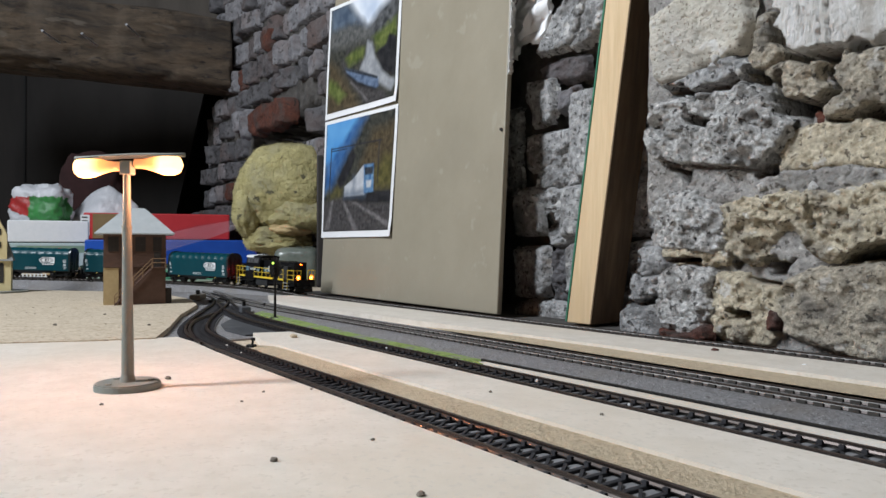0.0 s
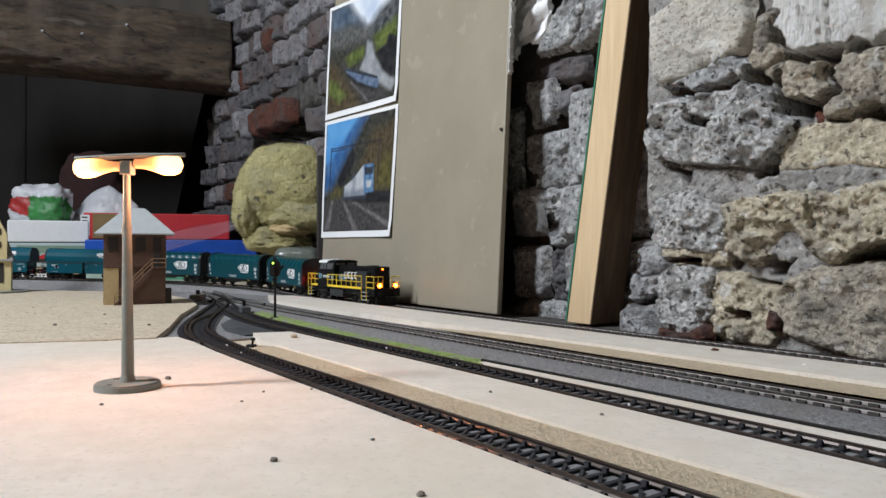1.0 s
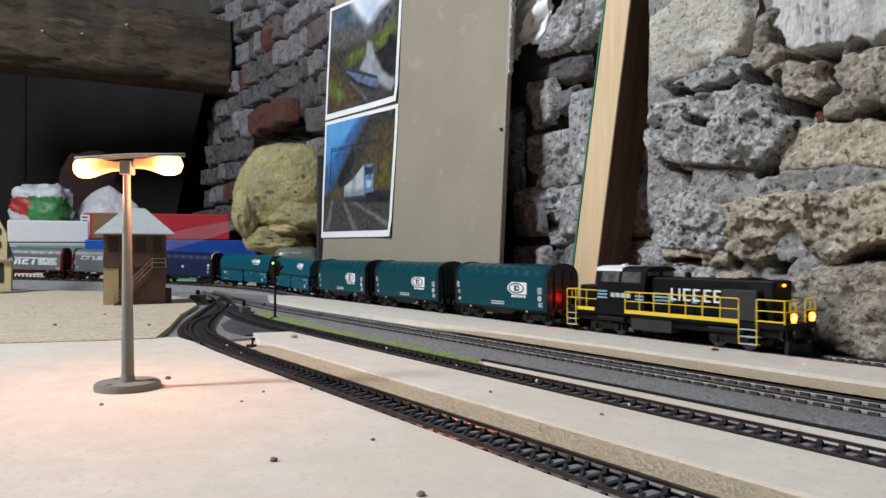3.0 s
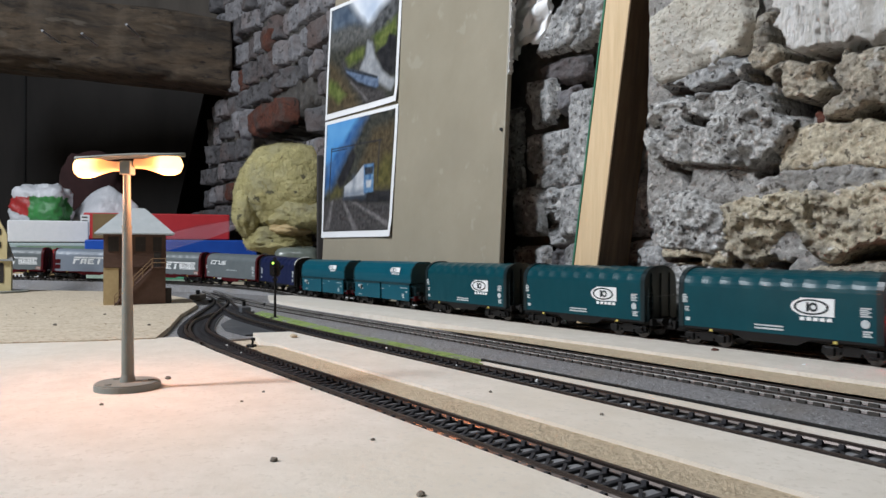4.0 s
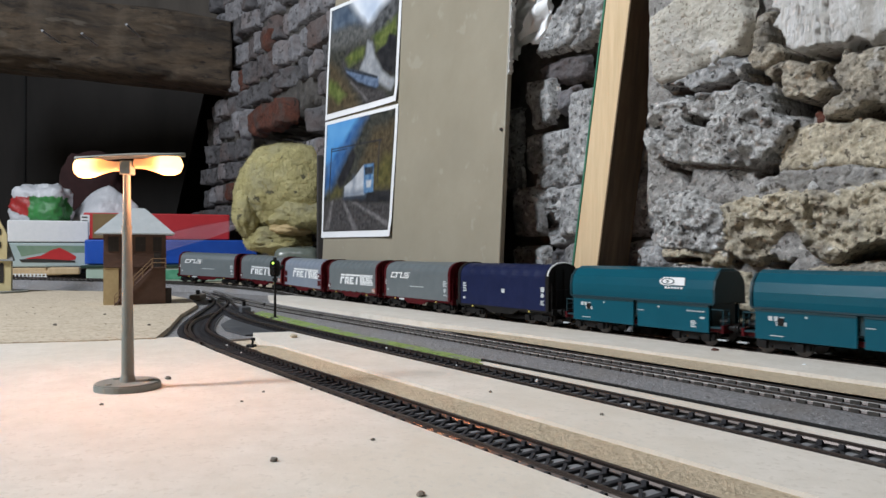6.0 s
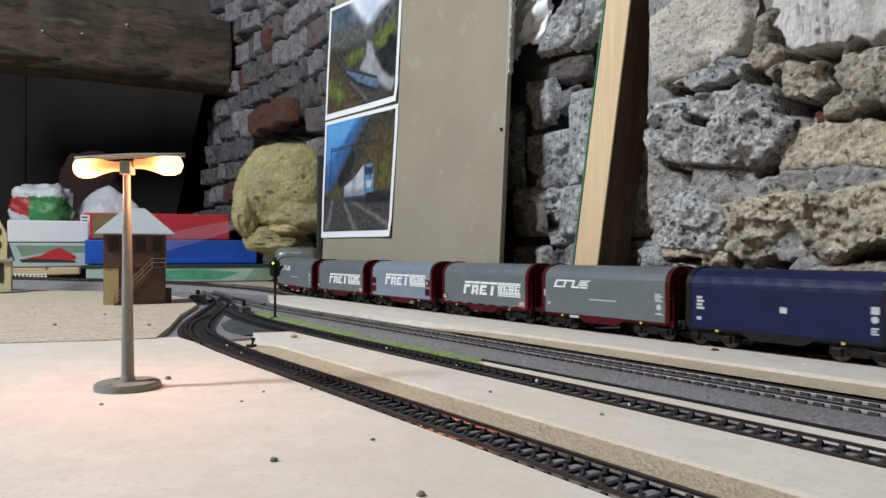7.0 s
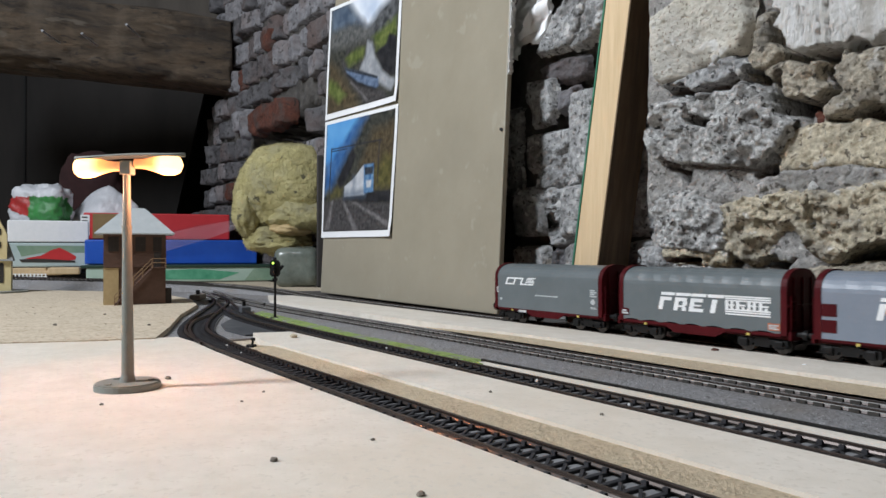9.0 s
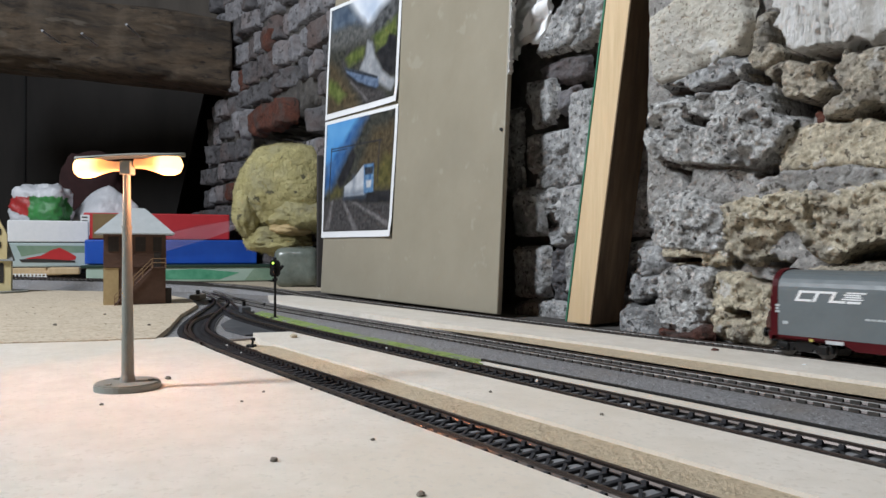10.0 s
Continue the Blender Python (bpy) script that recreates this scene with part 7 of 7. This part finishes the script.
rubble(wall_right, "brick_red", 0.430, 0.0050, 0.80, [(-0.3279, 0.0053), (-0.3094, 0.0052), (-0.2899, 0.0109), (-0.2874, 0.0042), (-0.3223, -0.0008)])
rubble(wall_right, "brick_red", 0.430, 0.0020, 0.80, [(-0.2459, 0.0246), (-0.2408, 0.0241), (-0.2403, 0.0153), (-0.2450, 0.0141)])
rubble(wall_right, "brick_red", 0.430, -0.0060, 0.80, [(-0.2176, 0.1498), (-0.2116, 0.1496), (-0.2108, 0.1411), (-0.2168, 0.1405)])
rubble(wall_right, "stone_yellow", 0.430, 0.0000, 1.20, [(-0.1497, 0.1803), (-0.1038, 0.1709), (-0.1038, 0.1057), (-0.1497, 0.1091)])
rubble(wall_right, "stone_brown", 0.430, 0.0000, 1.20, [(-0.1497, 0.1077), (-0.1038, 0.1045), (-0.1038, 0.0550), (-0.1497, 0.0554)])
rubble(wall_right, "stone_pit", 0.430, 0.0000, 1.00, [(-0.1497, 0.0527), (-0.1038, 0.0538), (-0.1038, -0.0054), (-0.1497, -0.0051)])
rubble(wall_gap, "stone_grey", 0.477, 0.0100, 0.60, [(-0.5027, 0.2567), (-0.4802, 0.2858), (-0.4623, 0.3012), (-0.4375, 0.2939), (-0.4478, 0.2720), (-0.4616, 0.2554), (-0.4838, 0.2537)], 0.0013)
rubble(wall_gap, "stone_grey", 0.477, 0.0060, 1.10, [(-0.4445, 0.2959), (-0.4155, 0.2873), (-0.4199, 0.2622), (-0.4313, 0.2598), (-0.4478, 0.2516), (-0.4598, 0.2534), (-0.4475, 0.2694)], 0.0013)
rubble(wall_gap, "brick", 0.477, 0.0000, 1.00, [(-0.5074, 0.2449), (-0.4729, 0.2478), (-0.4478, 0.2421), (-0.4462, 0.2243), (-0.4693, 0.2247), (-0.5074, 0.2337)], 0.0013)
rubble(wall_gap, "stone_grey", 0.477, 0.0060, 0.60, [(-0.5225, 0.2313), (-0.4875, 0.2276), (-0.4831, 0.1980), (-0.4905, 0.1882), (-0.5173, 0.1895)], 0.0013)
rubble(wall_gap, "brick_pale", 0.477, 0.0020, 1.20, [(-0.4809, 0.2127), (-0.4616, 0.2178), (-0.4647, 0.2001), (-0.4765, 0.1952)], 0.0013)
rubble(wall_gap, "stone_grey", 0.477, 0.0080, 0.35, [(-0.4595, 0.2088), (-0.4272, 0.2087), (-0.4313, 0.1822), (-0.4412, 0.1313), (-0.4519, 0.1323), (-0.4623, 0.1540), (-0.4609, 0.1944)], 0.0013)
rubble(wall_gap, "stone_grey", 0.477, 0.0030, 0.40, [(-0.5233, 0.1768), (-0.4693, 0.1779), (-0.4651, 0.1645), (-0.4831, 0.1564), (-0.4981, 0.1443), (-0.5233, 0.1467)], 0.0013)
rubble(wall_gap, "stone_grey", 0.477, 0.0040, 1.30, [(-0.5035, 0.1421), (-0.4831, 0.1558), (-0.4581, 0.1530), (-0.4462, 0.1298), (-0.4658, 0.1246), (-0.5113, 0.1253)], 0.0013)
rubble(wall_gap, "stone_grey", 0.477, 0.0120, 0.50, [(-0.5335, 0.1228), (-0.5105, 0.1245), (-0.4943, 0.1154), (-0.4958, 0.0811), (-0.5335, 0.0813)], 0.0013)
rubble(wall_gap, "stone_grey", 0.477, 0.0010, 1.50, [(-0.4943, 0.1233), (-0.4722, 0.1217), (-0.4740, 0.0935), (-0.4651, 0.0728), (-0.4913, 0.0699), (-0.4973, 0.0944)], 0.0013)
rubble(wall_gap, "stone_grey", 0.477, 0.0080, 0.35, [(-0.4708, 0.1216), (-0.4458, 0.1223), (-0.4526, 0.0789), (-0.4708, 0.0775)], 0.0013)
rubble(wall_gap, "stone_grey", 0.477, 0.0120, 0.50, [(-0.5335, 0.0647), (-0.4905, 0.0665), (-0.4887, 0.0227), (-0.5315, 0.0203)], 0.0013)
rubble(wall_gap, "brick", 0.477, 0.0010, 1.50, [(-0.4875, 0.0639), (-0.4704, 0.0652), (-0.4651, 0.0524), (-0.4686, 0.0186), (-0.4857, 0.0150)], 0.0013)
rubble(wall_gap, "stone_grey", 0.477, 0.0060, 0.50, [(-0.4672, 0.0677), (-0.4540, 0.0702), (-0.4588, 0.0267), (-0.4672, 0.0263)], 0.0013)
rubble(wall_gap, "stone_grey", 0.477, 0.0080, 0.40, [(-0.5356, 0.0093), (-0.4905, 0.0161), (-0.4609, 0.0140), (-0.4644, -0.0087), (-0.5356, -0.0151)], 0.0013)
rubble(wall_gap, "stone_grey", 0.477, 0.0000, 0.60, [(-0.6218, 0.2208), (-0.5390, 0.2072), (-0.5390, 0.1237), (-0.6218, 0.1294)], 0.0013)
rubble(wall_gap, "stone_grey", 0.477, 0.0000, 0.60, [(-0.4418, 0.0676), (-0.3921, 0.0673), (-0.3921, -0.0021), (-0.4418, -0.0066)], 0.0013)
rubble(wall_gap, "stone_grey", 0.477, 0.0000, 0.60, [(-0.4224, 0.1639), (-0.3806, 0.1584), (-0.3863, 0.0788), (-0.4352, 0.0798)], 0.0013)
rubble(wall_right, "stone_white", 0.430, 0.0090, 0.80, [(-0.2774, 0.1929), (-0.2780, 0.1920), (-0.2788, 0.1912), (-0.2801, 0.1920), (-0.2806, 0.1931), (-0.2811, 0.1944), (-0.2806, 0.1961), (-0.2788, 0.1957), (-0.2772, 0.1945)], 0.0005).name = "plaster_spot"
rubble(wall_right, "stone_white", 0.430, -0.0030, 0.80, [(-0.2490, 0.1049), (-0.2497, 0.1037), (-0.2508, 0.1036), (-0.2519, 0.1035), (-0.2522, 0.1047), (-0.2533, 0.1061), (-0.2521, 0.1072), (-0.2507, 0.1069), (-0.2498, 0.1060)], 0.0005).name = "plaster_spot"
rubble(wall_right, "stone_white", 0.430, -0.0015, 0.80, [(-0.2173, 0.1027), (-0.2178, 0.1008), (-0.2186, 0.0991), (-0.2196, 0.0997), (-0.2200, 0.1019), (-0.2199, 0.1039), (-0.2195, 0.1057), (-0.2186, 0.1057), (-0.2181, 0.1043)], 0.0005).name = "plaster_spot"
rubble(wall_right, "stone_white", 0.430, 0.0050, 0.80, [(-0.2190, 0.0807), (-0.2189, 0.0789), (-0.2198, 0.0791), (-0.2203, 0.0794), (-0.2210, 0.0799), (-0.2208, 0.0814), (-0.2205, 0.0828), (-0.2197, 0.0829), (-0.2192, 0.0820)], 0.0005).name = "plaster_spot"


def brick_courses():
    """Sooty, broken courses of brick at the far end, with a hole where bricks fell out."""
    rng = random.Random(11)
    z, k = -0.03, 0
    while z < 0.74:
        hgt = rng.uniform(0.050, 0.064)
        left = -2.07 + 0.55 * max(0.0, z - 0.06) if z < 0.44 else -1.855
        x = left + rng.uniform(-0.03, 0.02)
        while x < -0.99:
            w = rng.choice((0.045, 0.055, 0.065, 0.090)) * rng.uniform(0.9, 1.1)
            cx, cz = x + w / 2, z + hgt / 2
            hole = -1.62 < cx < -1.26 and 0.25 < cz < 0.390
            if not hole:
                dz = rng.uniform(-0.005, 0.005)
                part("brick", stone_mesh(x + 0.002, z + 0.002 + dz, x + w - 0.002, z + hgt - 0.002 + dz, 0.586 + rng.uniform(-0.010, 0.010), 0.034, 0.0036, 0.8, 0.37 * k, rng.uniform(-0.14, 0.14), 0.20, 0.55, rng.uniform(-0.25, 0.30)), M["brick_red" if rng.random() < 0.025 else "brick" if rng.random() < 0.55 else "brick_pale"], wall_left, smooth=True)
            k += 1
            x += w
        z += hgt
    part("brick", stone_mesh(-1.585, 0.326, -1.360, 0.388, 0.572, 0.03, 0.006, 0.9, 77.0, 0.0, 0.16), M["brick_red"], wall_left, "broken red brick standing proud", smooth=True)
    part("brick", stone_mesh(-1.640, 0.326, -1.600, 0.386, 0.570, 0.02, 0.006, 0.9, 71.0, 0.0, 0.3), M["brick_pale"], wall_left, smooth=True)
    part("brick", stone_mesh(-1.512, 0.503, -1.462, 0.556, 0.575, 0.02, 0.006, 0.8, 31.0, 0.0, 0.3), M["brick_red"], wall_left, "red brick laid bare", smooth=True)


brick_courses()


motions()
